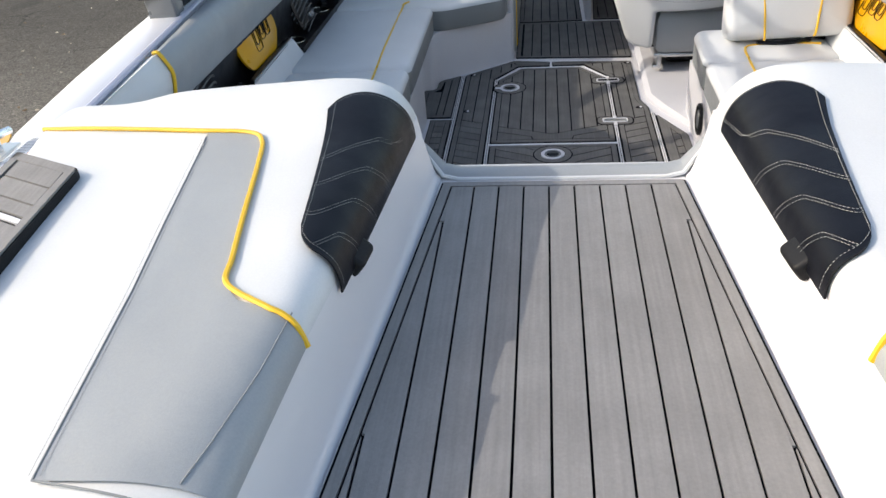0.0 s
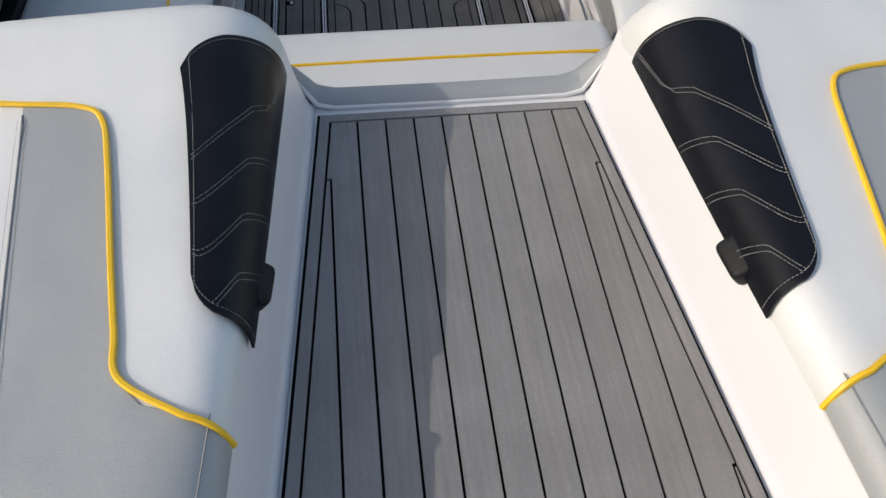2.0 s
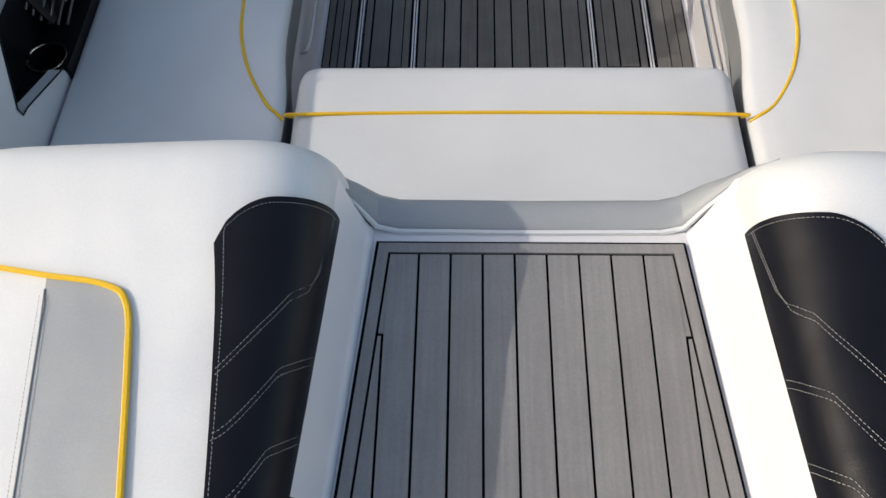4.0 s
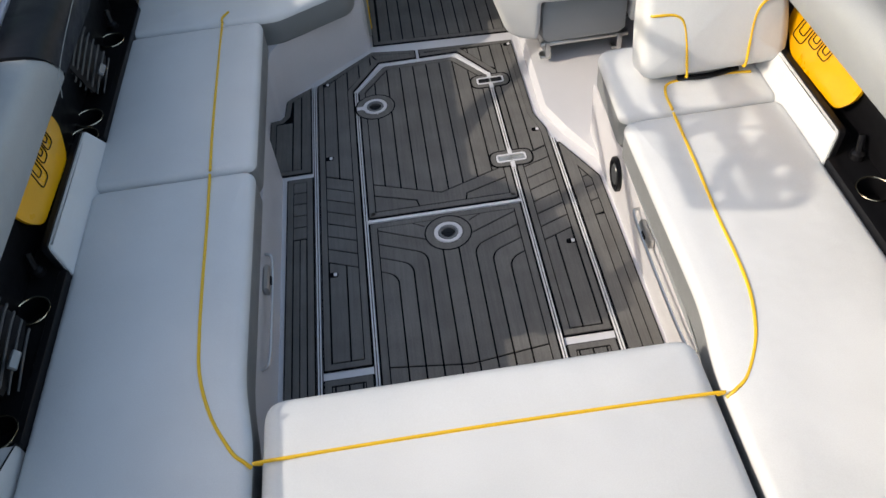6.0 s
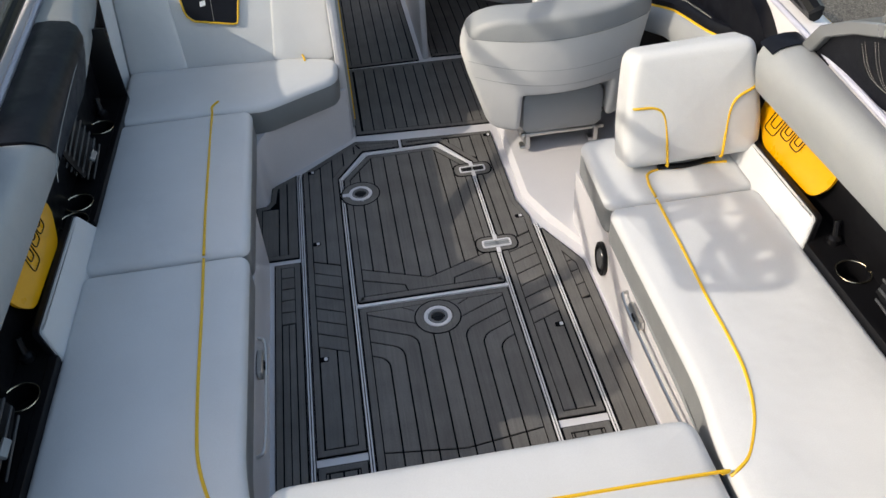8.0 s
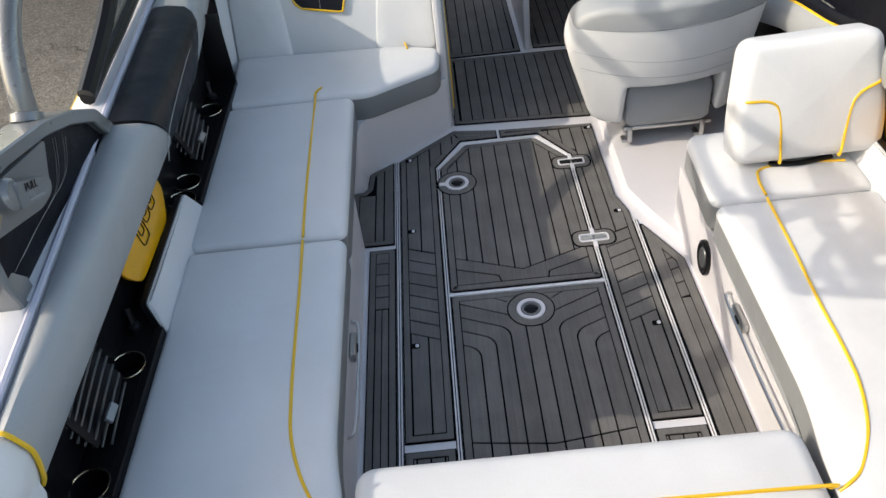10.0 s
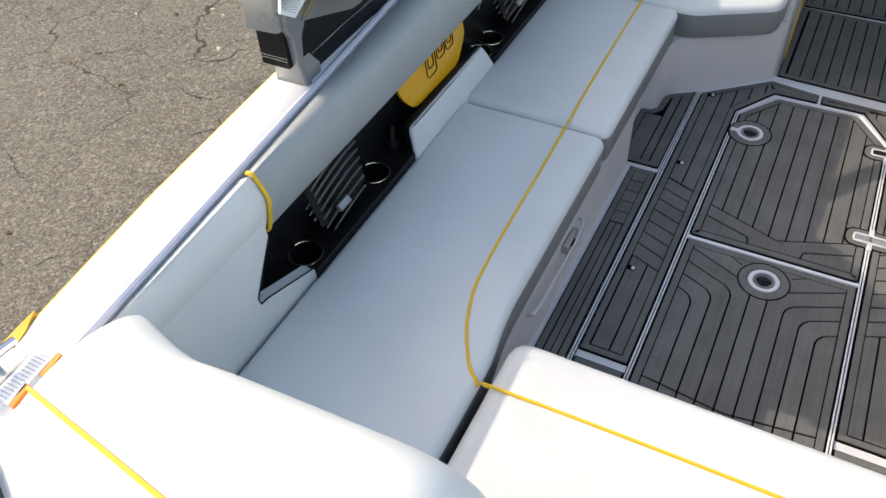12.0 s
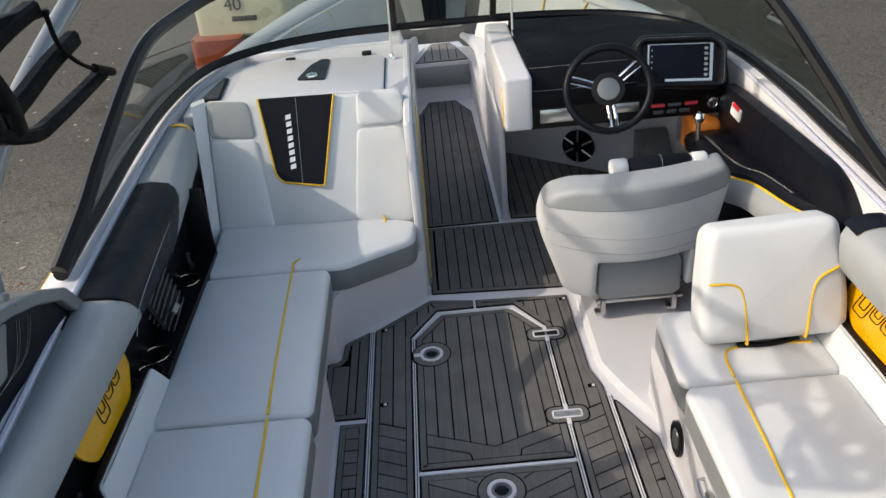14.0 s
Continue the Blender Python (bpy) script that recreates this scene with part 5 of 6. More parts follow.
put("core", loft([[lean_at(x, z, d) for x, z in q] for d, q in ((-0.10, fillet([(-1.125, 0.33), (-0.232, 0.33), (-0.232, 0.855), (-1.125, 0.87)], 0.03)), (-0.012, fillet([(-1.125, 0.33), (-0.232, 0.33), (-0.232, 0.862), (-1.125, 0.875)], 0.03)), (0.0, fillet([(-1.115, 0.34), (-0.242, 0.34), (-0.242, 0.85), (-1.115, 0.862)], 0.03)))]), VINYL, lounge)


def lean_pad(poly, d, m, name, label="", r=0.012):
    q = fillet(poly, 0.03, 4)
    rings = [[lean_at(x, z, -0.005) for x, z in q], [lean_at(x, z, d - r) for x, z in q]]
    for k in range(1, 4):
        a = math.pi / 2 * k / 3
        rings.append([lean_at(x, z, d - r + r * math.sin(a)) for x, z in inset(q, r * (1 - math.cos(a)))])
    rings.append([lean_at(x, z, d + 0.004) for x, z in shrink(inset(q, r), 0.3)])
    return put(name, loft(rings), m, lounge, label)


lean_pad([(-1.118, 0.36), (-0.865, 0.36), (-0.905, 0.715), (-1.118, 0.725)], 0.011, VINYL, "side_pad")
lean_pad([(-1.118, 0.73), (-0.908, 0.72), (-0.928, 0.862), (-1.118, 0.872)], 0.007, VINYL_GREY, "head_pad", "silver-grey vinyl head pad", 0.006)
lean_pad([(-0.500, 0.36), (-0.236, 0.36), (-0.236, 0.735), (-0.452, 0.73)], 0.011, VINYL, "side_pad")
lean_pad([(-0.450, 0.738), (-0.236, 0.742), (-0.236, 0.872), (-0.440, 0.872)], 0.017, VINYL, "head_pad", "rounded white vinyl head pad", 0.014)
wing = [lean_at(-1.120, 0.34, 0.004), lean_at(-1.120, 0.872, 0.004)]
wing = [wing[0], wing[1], (-1.172, wing[1][1] - 0.045, wing[1][2] - 0.004), (-1.150, wing[0][1] - 0.035, wing[0][2])]
put("side_wing", loft([[(x - d * 0.3, y + d, z) for x, y, z in wing] for d in (0.0, 0.05)]), VINYL, lounge, "white vinyl side wing")
centre = fillet([(-0.878, 0.868), (-0.832, 0.576), (-0.799, 0.546), (-0.620, 0.524), (-0.540, 0.868)], [0.005, 0.03, 0.03, 0.02, 0.005], 4)
put("centre_panel", loft([[lean_at(x, z, d) for x, z in centre] for d in (-0.005, 0.012)]), VINYL_BLACK, lounge, "black vinyl centre panel")
put("piping", tube([lean_at(x, z, 0.012) for x, z in [(-0.880, 0.868), (-0.835, 0.583), (-0.825, 0.562), (-0.799, 0.544), (-0.640, 0.523), (-0.622, 0.524), (-0.616, 0.541), (-0.538, 0.868)]], 0.0046, 6, False), PIPING, lounge, "yellow piping")
put("stitching", tube([lean_at(-0.718, 0.540, 0.013), lean_at(-0.709, 0.868, 0.013)], 0.0008, 4, False), THREAD, lounge)
for k in range(8):      # maker's wordmark as plain bars
    z = 0.592 + k * 0.027
    a = [lean_at(x, zz, 0.0135) for x, zz in ((-0.764, z), (-0.740, z + 0.005), (-0.739, z + 0.023), (-0.763, z + 0.018))]
    put("emblem_bar", (a, [(0, 1, 2, 3)]), PAPER, lounge, "plain pale bar", smooth=False)

# ---- glove box console ahead of the lounge ----
console = thing("port_console", "white glove box console with a lid behind the windscreen", "console", (-0.7, 3.5, 0.0))
top = fillet([(-1.235, 3.12), (-0.205, 3.10), (-0.205, 4.01), (-0.80, 3.97), (-1.12, 3.76), (-1.235, 3.4)], 0.03)
put("top", loft([[(x, y, z) for x, y in top] for z in (0.80, 0.845)] + [[(x, y, 0.855) for x, y in inset(top, 0.012)]]), LINER, console)
lid = fillet([(-1.045, 3.245), (-0.322, 3.185), (-0.325, 3.72), (-0.86, 3.80), (-1.050, 3.70)], 0.02)
put("lid_gap", prism(inset(lid, -0.006), 0.85, 0.8565), PLASTIC_MATT, console, "dark gap round the lid", smooth=False)
put("lid", loft([[(x, y, z) for x, y in q] for z, q in ((0.853, lid), (0.866, lid), (0.870, inset(lid, 0.008)))]), LINER, console, "white lid")
hand = fillet([(-0.745, 3.43), (-0.605, 3.40), (-0.605, 3.72), (-0.645, 3.74), (-0.70, 3.64)], 0.02)
put("pull_plate", prism(hand, 0.868, 0.876), PLASTIC, console, "black pull plate", smooth=False)
put("pull", lathe([(0.030, 0.0), (0.028, 0.008), (0.018, 0.012), (0.0, 0.012)], (-0.675, 3.47, 0.875), n=18, caps=False), CHROME, console, "chrome pull")
for x in (-0.82, -0.42):
    put("lid_hinge", box(x - 0.025, x + 0.025, 3.79, 3.83, 0.855, 0.872), PLASTIC_MATT, console)
louver = [(-1.190, 3.272), (-1.088, 3.280), (-1.105, 3.60), (-1.135, 3.61)]
put("vent_frame", prism(fillet(louver, 0.012, 2), 0.853, 0.862), PLASTIC_MATT, console, "black air vent")
for q in strips(inset(louver, 0.012), 0.022, 95, (-1.1, 3.1), 0.008):
    put("vent_slat", prism(q, 0.860, 0.868), GRILLE, console, smooth=False)
side = thing("walkway_pad", "grey vinyl padding with yellow piping along the walk-through", "side padding", (-0.2, 3.3, 0.0))
put("pad", box(-0.206, -0.186, 2.80, 3.98, 0.03, 0.845, 0.009), VINYL_GREY, side)
put("piping", tube([(-0.184, 2.83, 0.06), (-0.184, 2.83, 0.30), (-0.184, 2.86, 0.36), (-0.184, 3.05, 0.38), (-0.184, 3.10, 0.42), (-0.184, 3.12, 0.80)], 0.004, 6), PIPING, side, "yellow piping")
for s, x in ((-1, -0.284), (1, 0.337)):
    rod = thing("screen_stay", "slim steel stay rod holding the windscreen", "stay rod", (x, 3.7, 0.85), "windscreen stays")
    put("rod", tube([(x, 3.70, 0.86), (x + 0.006, 3.80, 1.25)], 0.0055, 8, False), STEEL, rod)
    put("foot", lathe([(0.016, 0.0), (0.014, 0.02), (0.008, 0.03), (0.0, 0.03)], (x, 3.70, 0.852), n=14, caps=False), CHROME, rod)

# ---- windscreen ----
screen = thing("windscreen", "wraparound tinted windscreen in a black frame", "windscreen", (0, 3.4, 0.85))
BASE = [(1.280, 1.77, 0.862), (1.290, 2.0, 0.868), (1.297, 2.2, 0.872), (1.312, 2.7, 0.890), (1.300, 3.2, 0.898), (1.205, 3.66, 0.905), (0.95, 3.92, 0.912), (0.60, 4.03, 0.918), (0.27, 4.05, 0.922)]
CREST = [(1.280, 1.77, 0.872), (1.258, 2.0, 0.965), (1.230, 2.2, 1.080), (1.165, 2.62, 1.285), (1.085, 2.95, 1.335), (0.94, 3.25, 1.365), (0.74, 3.43, 1.380), (0.50, 3.52, 1.390), (0.25, 3.56, 1.395)]
for s in (-1, 1):
    lo = [Vector((s * p[0], p[1], p[2])) for p in smooth_path(BASE, 6)]
    hi = [Vector((s * p[0], p[1], p[2])) for p in smooth_path(CREST, 6)]
    put("lower_frame", tube(lo, 0.023, 8, False), PLASTIC, screen, "black frame")
    put("upper_frame", tube(hi, 0.027, 8, False), PLASTIC, screen, "black frame")
    pane = put("pane", sheet([[lo[i].lerp(hi[i], t) for t in (0.0, 0.5, 1.0)] for i in range(len(lo))]), GLASS, screen, "smoke-tinted glass")
    facing(pane, (0, 1.5, 1.5)).visible_shadow = False
    put("gate_post", tube([lo[-1], hi[-1]], 0.018, 8, False), PLASTIC_MATT, screen, "black post")
put("gate_bar", tube([(-0.27, 4.05, 0.922), (0.27, 4.05, 0.922)], 0.02, 8, False), PLASTIC_MATT, screen, "black bar")
put("gate_bar", tube([(-0.25, 3.56, 1.395), (0.25, 3.56, 1.395)], 0.017, 8, False), PLASTIC_MATT, screen, "black bar")
gate = put("pane", sheet([[(x, 4.05, 0.922), (x * 0.93, 3.56, 1.395)] for x in (-0.27, 0.27)]), GLASS, screen, "smoke-tinted glass")
facing(gate, (0, 1.5, 1.5)).visible_shadow = False
for s in (-1, 1):
    put("cheek", box(*sorted((s * 0.236, s * 0.30)), 3.95, 4.03, 0.84, 0.90, 0.01), LINER, screen)


# ---- helm ----
helm = thing("helm_console", "black stitched dashboard on a white moulded helm console", "helm console", (0.72, 3.4, 0.0))
put("end_cap", rounded_box(0.212, 0.338, 3.03, 3.97, 0.665, 0.915, 0.014), LINER, helm, "white console end")
RISE = 0.03
rows = []
for x in steps(0.335, 1.21, 16):
    bulge = 0.020 * math.exp(-((x - 0.98) / 0.17) ** 2)
    back = curve_at([(0.3, 3.90), (0.85, 3.82), (1.1, 3.62), (1.21, 3.45)], x)
    rows.append([(x, 3.05, 0.735), (x, 3.045 - bulge * 0.8, 0.775), (x, 3.07 - bulge * 0.8, 0.83 + bulge * 0.4), (x, 3.13 - bulge * 0.5, 0.868 + bulge),
                 (x, 3.24, 0.885 + bulge), (x, lerp(3.24, back, 0.5), 0.898 + bulge * 0.4), (x, back, 0.905), (x, back + 0.01, 0.70)])
put("dash_pad", sheet([[(x, y, z + RISE) for x, y, z in row] for row in rows], 0.01), DASH, helm, "black vinyl dash pad")
for z in (0.80, 0.874):
    put("stitching", tube([(x, 3.045 if z < 0.85 else 3.145, z + 0.012 + RISE) for x in steps(0.345, 0.80, 8)], 0.0007, 4, False), THREAD, helm)
put("panel_face", sheet([[(x, lerp(3.06, 3.09, t), lerp(0.74, 0.615, t) + RISE) for t in (0, 0.5, 1)] for x in steps(0.335, 1.21, 6)], 0.012), PLASTIC, helm, "glossy black switch panel")
put("insert", moved(box(-0.075, 0.075, -0.004, 0.004, -0.032, 0.032, 0.003), Matrix.Translation((0.45, 3.066, 0.683 + RISE))), STEEL, helm, "silver insert")
put("insert", moved(box(-0.06, 0.06, -0.004, 0.004, -0.022, 0.022, 0.003), Matrix.Translation((0.765, 3.066, 0.69 + RISE))), STEEL, helm, "silver insert")
for k in range(3):
    put("switch", box(0.88 + k * 0.075, 0.94 + k * 0.075, 3.055, 3.072, 0.678 + RISE, 0.692 + RISE, 0.003), (RED, GRILLE, RED)[k], helm, "small switch")
    put("switch", box(0.89 + k * 0.06, 0.935 + k * 0.06, 3.055, 3.075, 0.645 + RISE, 0.663 + RISE, 0.003), GRILLE, helm, "small switch")
put("socket", lathe([(0.028, 0.0), (0.028, 0.012), (0.018, 0.014), (0.016, 0.006), (0, 0.006)], (1.16, 3.065, 0.675 + RISE), (0, -1, 0.1), 18, False), CHROME, helm, "round chrome socket")
put("lower_panel", sheet([[(x, 3.09, 0.645), (x, 3.14, 0.63), (x, 3.5, 0.63), (x, 4.02, 0.63)] for x in (0.24, 0.8, 1.2)], 0.01), LINER, helm)
put("side_piping", tube([(0.212, 3.10, 0.67), (0.212, 3.08, 0.76), (0.212, 3.12, 0.85)], 0.005, 6), PIPING, helm, "yellow piping")

wheel = thing("steering_wheel", "black rimmed steering wheel with three silver spokes", "steering wheel", (0.645, 2.93, 0.82))
hub = Vector((0.654, 2.945, 0.858))
ax = Vector((-0.16, -0.88, 0.42)).normalized()
put("rim", ring_of(0.178, 0.0165, hub, ax, 40, 10), VINYL_BLACK, wheel, "black grip")
put("boss", lathe([(0.052, -0.10), (0.060, -0.03), (0.072, -0.01), (0.070, 0.012), (0.050, 0.016)], hub, ax, 24), PLASTIC_MATT, wheel)
put("cap", lathe([(0.048, 0.010), (0.047, 0.018), (0.040, 0.021), (0.0, 0.022)], hub, ax, 24, False), TOWER, wheel, "plain silver cap")
right = ax.cross(Vector((0, 0, 1))).normalized() * -1
upv = right.cross(ax).normalized() * -1
if upv.z < 0:
    upv = -upv
if right.x < 0:
    right = -right
for deg in (40, 165, 280):
    d = right * math.cos(radians(deg)) + upv * math.sin(radians(deg))
    n = d.cross(ax).normalized()
    for o in (-0.011, 0.011):
        put("spoke", tube([hub + d * 0.06 + n * o, hub + d * 0.115 + n * o * 1.15 + ax * 0.006, hub + d * 0.168 + n * o * 1.3], 0.0085, 6, squash=0.6), CHROME, wheel, "silver spoke")
    put("spoke_core", tube([hub + d * 0.05, hub + d * 0.165], 0.006, 6, False), PLASTIC, wheel)
put("column", tube([hub - ax * 0.08, hub - ax * 0.22], 0.05, 14, False), PLASTIC_MATT, wheel, "black column")

mfd = thing("display", "dark touchscreen display in a silver bezel on the dash", "display", (0.985, 3.10, 0.76))
face_n = Vector((-0.18, -0.90, 0.36)).normalized()
turn = face_n.to_track_quat("Z", "Y").to_matrix().to_4x4()
turn = Matrix.Translation((0.990, 3.055, 0.912)) @ turn
hood_out = fillet([(-0.200, -0.118), (0.205, -0.118), (0.205, 0.075), (0.145, 0.122), (-0.165, 0.122), (-0.198, 0.085)], 0.05, 5)
put("housing", moved(loft([[(x, y, z) for x, y in inset(hood_out, d)] for z, d in ((-0.16, 0.0), (-0.02, 0.0), (0.010, 0.006), (0.020, 0.016), (0.018, 0.028), (-0.008, 0.042))]), turn), VINYL_BLACK, mfd, "black padded hood")
put("hood_stitching", moved(dashes([(x, y, 0.0205) for x, y in inset(hood_out, 0.016)[8:34]], 0.0009), turn), THREAD, mfd)
put("bezel", moved(box(-0.141, 0.147, -0.090, 0.084, -0.02, 0.004, 0.008), turn), STEEL, mfd, "silver bezel")
put("glass", moved(box(-0.129, 0.129, -0.072, 0.076, -0.01, 0.0065, 0.003), turn), SCREEN, mfd, "dark glass")
for k in range(6):
    y = 0.056 - k * 0.0225
    put("key", moved(box(0.105, 0.120, y - 0.006, y + 0.006, 0.005, 0.008, 0.001), turn), INK, mfd, "small key")
for k in range(5):
    y = 0.052 - k * 0.025
    put("key", moved(box(-0.120, -0.114, y - 0.0035, y + 0.0035, 0.005, 0.008, 0.001), turn), INK, mfd, "small key")

sp = thing("loudspeaker", "round black loudspeaker with six silver spokes in the footwell wall", "loudspeaker", (0.745, 4.0, 0.14))
sp_n = Vector((-0.55, -0.83, 0.0)).normalized()
sp_at = Vector((0.735, 3.985, 0.15)) + sp_n * 0.003
sp_u = Vector((0, 0, 1)).cross(sp_n).normalized()
put("cone", lathe([(0.100, 0.0), (0.098, 0.016), (0.085, 0.018), (0.06, 0.006), (0.0, 0.012)], sp_at, sp_n, 28, False), PLASTIC, sp)
for k in range(6):
    a = radians(30 + 60 * k)
    d = sp_u * math.cos(a) + Vector((0, 0, math.sin(a)))
    put("spoke", tube([sp_at + d * 0.032 + sp_n * 0.02, sp_at + d * 0.098 + sp_n * 0.019], 0.006, 6, False), STEEL, sp, "silver spoke")
foot = thing("foot_rest", "grey moulded foot rest in the helm footwell", "foot rest", (1.0, 3.7, 0.0))
put("wedge", loft([[(x, 3.45, 0.01), (x, 3.70, 0.01), (x, 3.70, 0.34), (x, 3.58, 0.22)] for x in (0.98, 1.16)]), TOWER, foot)

# throttle arm and the dark side panel beside the chair
arm = thing("throttle_console", "black stitched armrest with a throttle lever and yellow piping", "armrest", (1.08, 2.3, 0.3))
EDGE = [(3.02, 1.030, 0.575), (2.86, 1.030, 0.600), (2.66, 1.045, 0.600), (2.52, 1.066, 0.615), (2.41, 1.112, 0.632), (2.18, 1.150, 0.648), (2.05, 1.185, 0.668), (1.93, 1.205, 0.690)]
edge = smooth_path([(x, y, z) for y, x, z in EDGE], 6)
rings = [[(p.x + dx * (1.24 - p.x), p.y, p.z + dz) for dx, dz in ((0.03, -0.07), (-0.02, -0.02), (0.02, 0.004), (0.15, 0.018), (0.5, 0.024), (0.9, 0.020), (1.0, 0.0), (1.0, -0.07))] for p in edge]
put("pad", loft(rings), VINYL_BLACK, arm, "black stitched vinyl")
put("piping", tube([r[1] for r in rings[17:]], 0.006, 6, False), PIPING, arm, "yellow piping")
for d in (0.0, 0.1):
    put("stitching", dashes([Vector(r[3]).lerp(Vector(r[4]), 0.2 + d) + Vector((0, 0, 0.001)) for r in rings[4:30]], 0.0009), THREAD, arm)
put("side_cushion", loft([[(p.x + dx, p.y, p.z + dz) for dx, dz in ((0.004, -0.012), (-0.022, -0.030), (-0.045, -0.075), (-0.040, -0.12), (0.03, -0.15), (0.06, -0.02))] for p in edge[17:]]), VINYL_GREY, arm, "silver-grey vinyl cushion")
put("side_box", box(1.0, 1.2, 1.965, 2.72, 0.06, 0.44, 0.01), PLASTIC_MATT, arm, "black locker side")
put("lever", tube([(1.045, 2.90, 0.60), (1.040, 2.89, 0.70)], 0.010, 8, False), STEEL, arm, "steel lever")
put("knob", lathe([(0.0, -0.026), (0.017, -0.022), (0.026, 0.0), (0.020, 0.020), (0.0, 0.027)], (1.040, 2.888, 0.715), n=16, caps=False), CHROME, arm, "chrome knob")
put("panel", upright(fillet([(3.05, 0.60), (3.05, 0.80), (2.90, 0.815), (2.37, 0.832), (2.07, 0.838), (1.97, 0.815), (1.87, 0.755), (1.84, 0.72), (1.86, 0.66), (2.1, 0.60)], 0.03, 3), 1.185, 1.235), VINYL_BLACK, arm, "black moulded side panel")
put("label", upright([(2.90, 0.715), (2.885, 0.770), (2.79, 0.765), (2.80, 0.710)], 1.178, 1.186), PAPER, arm, "white safety label", smooth=False)
put("label", upright([(2.88, 0.756), (2.877, 0.771), (2.80, 0.767), (2.803, 0.752)], 1.176, 1.184), RED, arm, "red label strip", smooth=False)
bag = thing("orange_pouch", "orange fabric pouch tucked under the dash", "pouch", (1.13, 3.0, 0.5))
put("body", pillow(fillet([(1.06, 3.0), (1.20, 3.0), (1.20, 3.2), (1.06, 3.2)], 0.045), 0.48, 0.64, 0.035), ORANGE, bag)

# ---- helm chair ----
chair = thing("helm_chair", "white vinyl helm chair with a grey top band and headrest roll", "helm chair", (0.66, 2.55, 0.06))
rest = Matrix.Translation((0.0, 2.40, 0.20)) @ Euler((radians(7), 0, 0)).to_matrix().to_4x4() @ Matrix.Translation((0, 0, -0.20))


def shell(outline, d0, d1, r):
    """Padded panel with rounded shoulders on both faces; the outline's own corners must be rounder than r."""
    turns = steps(math.pi / 2, 0.0, 4)
    core = inset(outline, r)
    rings = [[(x, d0 - 0.004, z) for x, z in inset(outline, r + 0.02)]] if r > 0.024 else []
    rings += [[(x, d0 + r * (1 - math.sin(a)), z) for x, z in inset(outline, r * (1 - math.cos(a)))] for a in turns]
    rings += [[(x, d1 - r * (1 - math.sin(a)), z) for x, z in inset(outline, r * (1 - math.cos(a)))] for a in turns[::-1]]
    return loft(rings)


def split_at(geo, co, no):
    """Cuts geometry by a plane into the part behind it and the part before it."""
    out = []
    for inner in (False, True):
        bm = bmesh.new()
        vs = [bm.verts.new(v) for v in geo[0]]
        for f in geo[1]:
            bm.faces.new([vs[i] for i in f])
        bmesh.ops.bisect_plane(bm, geom=bm.verts[:] + bm.edges[:] + bm.faces[:], plane_co=co, plane_no=no, clear_outer=not inner, clear_inner=inner)
        bm.verts.index_update()
        out.append(([tuple(v.co) for v in bm.verts], [tuple(v.index for v in f.verts) for f in bm.faces]))
        bm.free()
    return out


back = fillet([(0.372, 0.165), (0.492, 0.150), (0.495, 0.352), (0.862, 0.372), (0.865, 0.165), (0.940, 0.18), (0.978, 0.50), (1.014, 0.660), (0.985, 0.714), (0.66, 0.712), (0.40, 0.690), (0.300, 0.640), (0.262, 0.50)],
              [0.05, 0.034, 0.010, 0.010, 0.034, 0.034, 0.08, 0.045, 0.045, 0.02, 0.06, 0.07, 0.08], 4)
def bowed(geo, amount):
    """Sliced upright and bent, so that its sides curve forward."""
    bm = bmesh.new()
    vs = [bm.verts.new(v) for v in geo[0]]
    for f in geo[1]:
        bm.faces.new([vs[i] for i in f])
    for x in steps(0.30, 0.98, 17):
        bmesh.ops.bisect_plane(bm, geom=bm.verts[:] + bm.edges[:] + bm.faces[:], plane_co=(x, 0, 0), plane_no=(1, 0, 0))
    for z in (0.25, 0.45, 0.54):
        bmesh.ops.bisect_plane(bm, geom=bm.verts[:] + bm.edges[:] + bm.faces[:], plane_co=(0, 0, z), plane_no=(0, 0, 1))
    bm.verts.index_update()
    out = [(v.co.x, v.co.y + amount * (v.co.x - 0.66) ** 2 - 0.05 * amount * ((v.co.z - 0.45) / 0.25) ** 2 * -0.5, v.co.z) for v in bm.verts], [tuple(v.index for v in f.verts) for f in bm.faces]
    bm.free()
    return out


lower, upper = split_at(bowed(shell(back, -0.055, 0.075, 0.023), 0.75), (0.66, 0, 0.617), Vector((-0.05, 0, 1)).normalized())
put("backrest", moved(lower, rest), VINYL, chair, "white vinyl back shell")
put("top_band", moved(upper, rest), VINYL_GREY, chair, "silver-grey vinyl top band")
put("seam", moved(tube([(x, -0.0555 + 0.75 * (x - 0.66) ** 2 + 0.0084, 0.617 + 0.05 * (x - 0.66)) for x in steps(0.300, 0.985, 16)], 0.0016, 6, False), rest), VINYL_MID, chair)
for z, a, b in ((0.50, 0.285, 0.965), (0.43, 0.31, 0.95)):
    put("seam", moved(tube([(x, -0.0553 + 0.75 * (x - 0.66) ** 2 + 0.0188 * ((z - 0.45) / 0.25) ** 2, z - 0.02 * math.sin(3.1 * (x - a) / (b - a))) for x in steps(a, b, 12)], 0.0008, 5, False), rest), VINYL_GREY, chair)
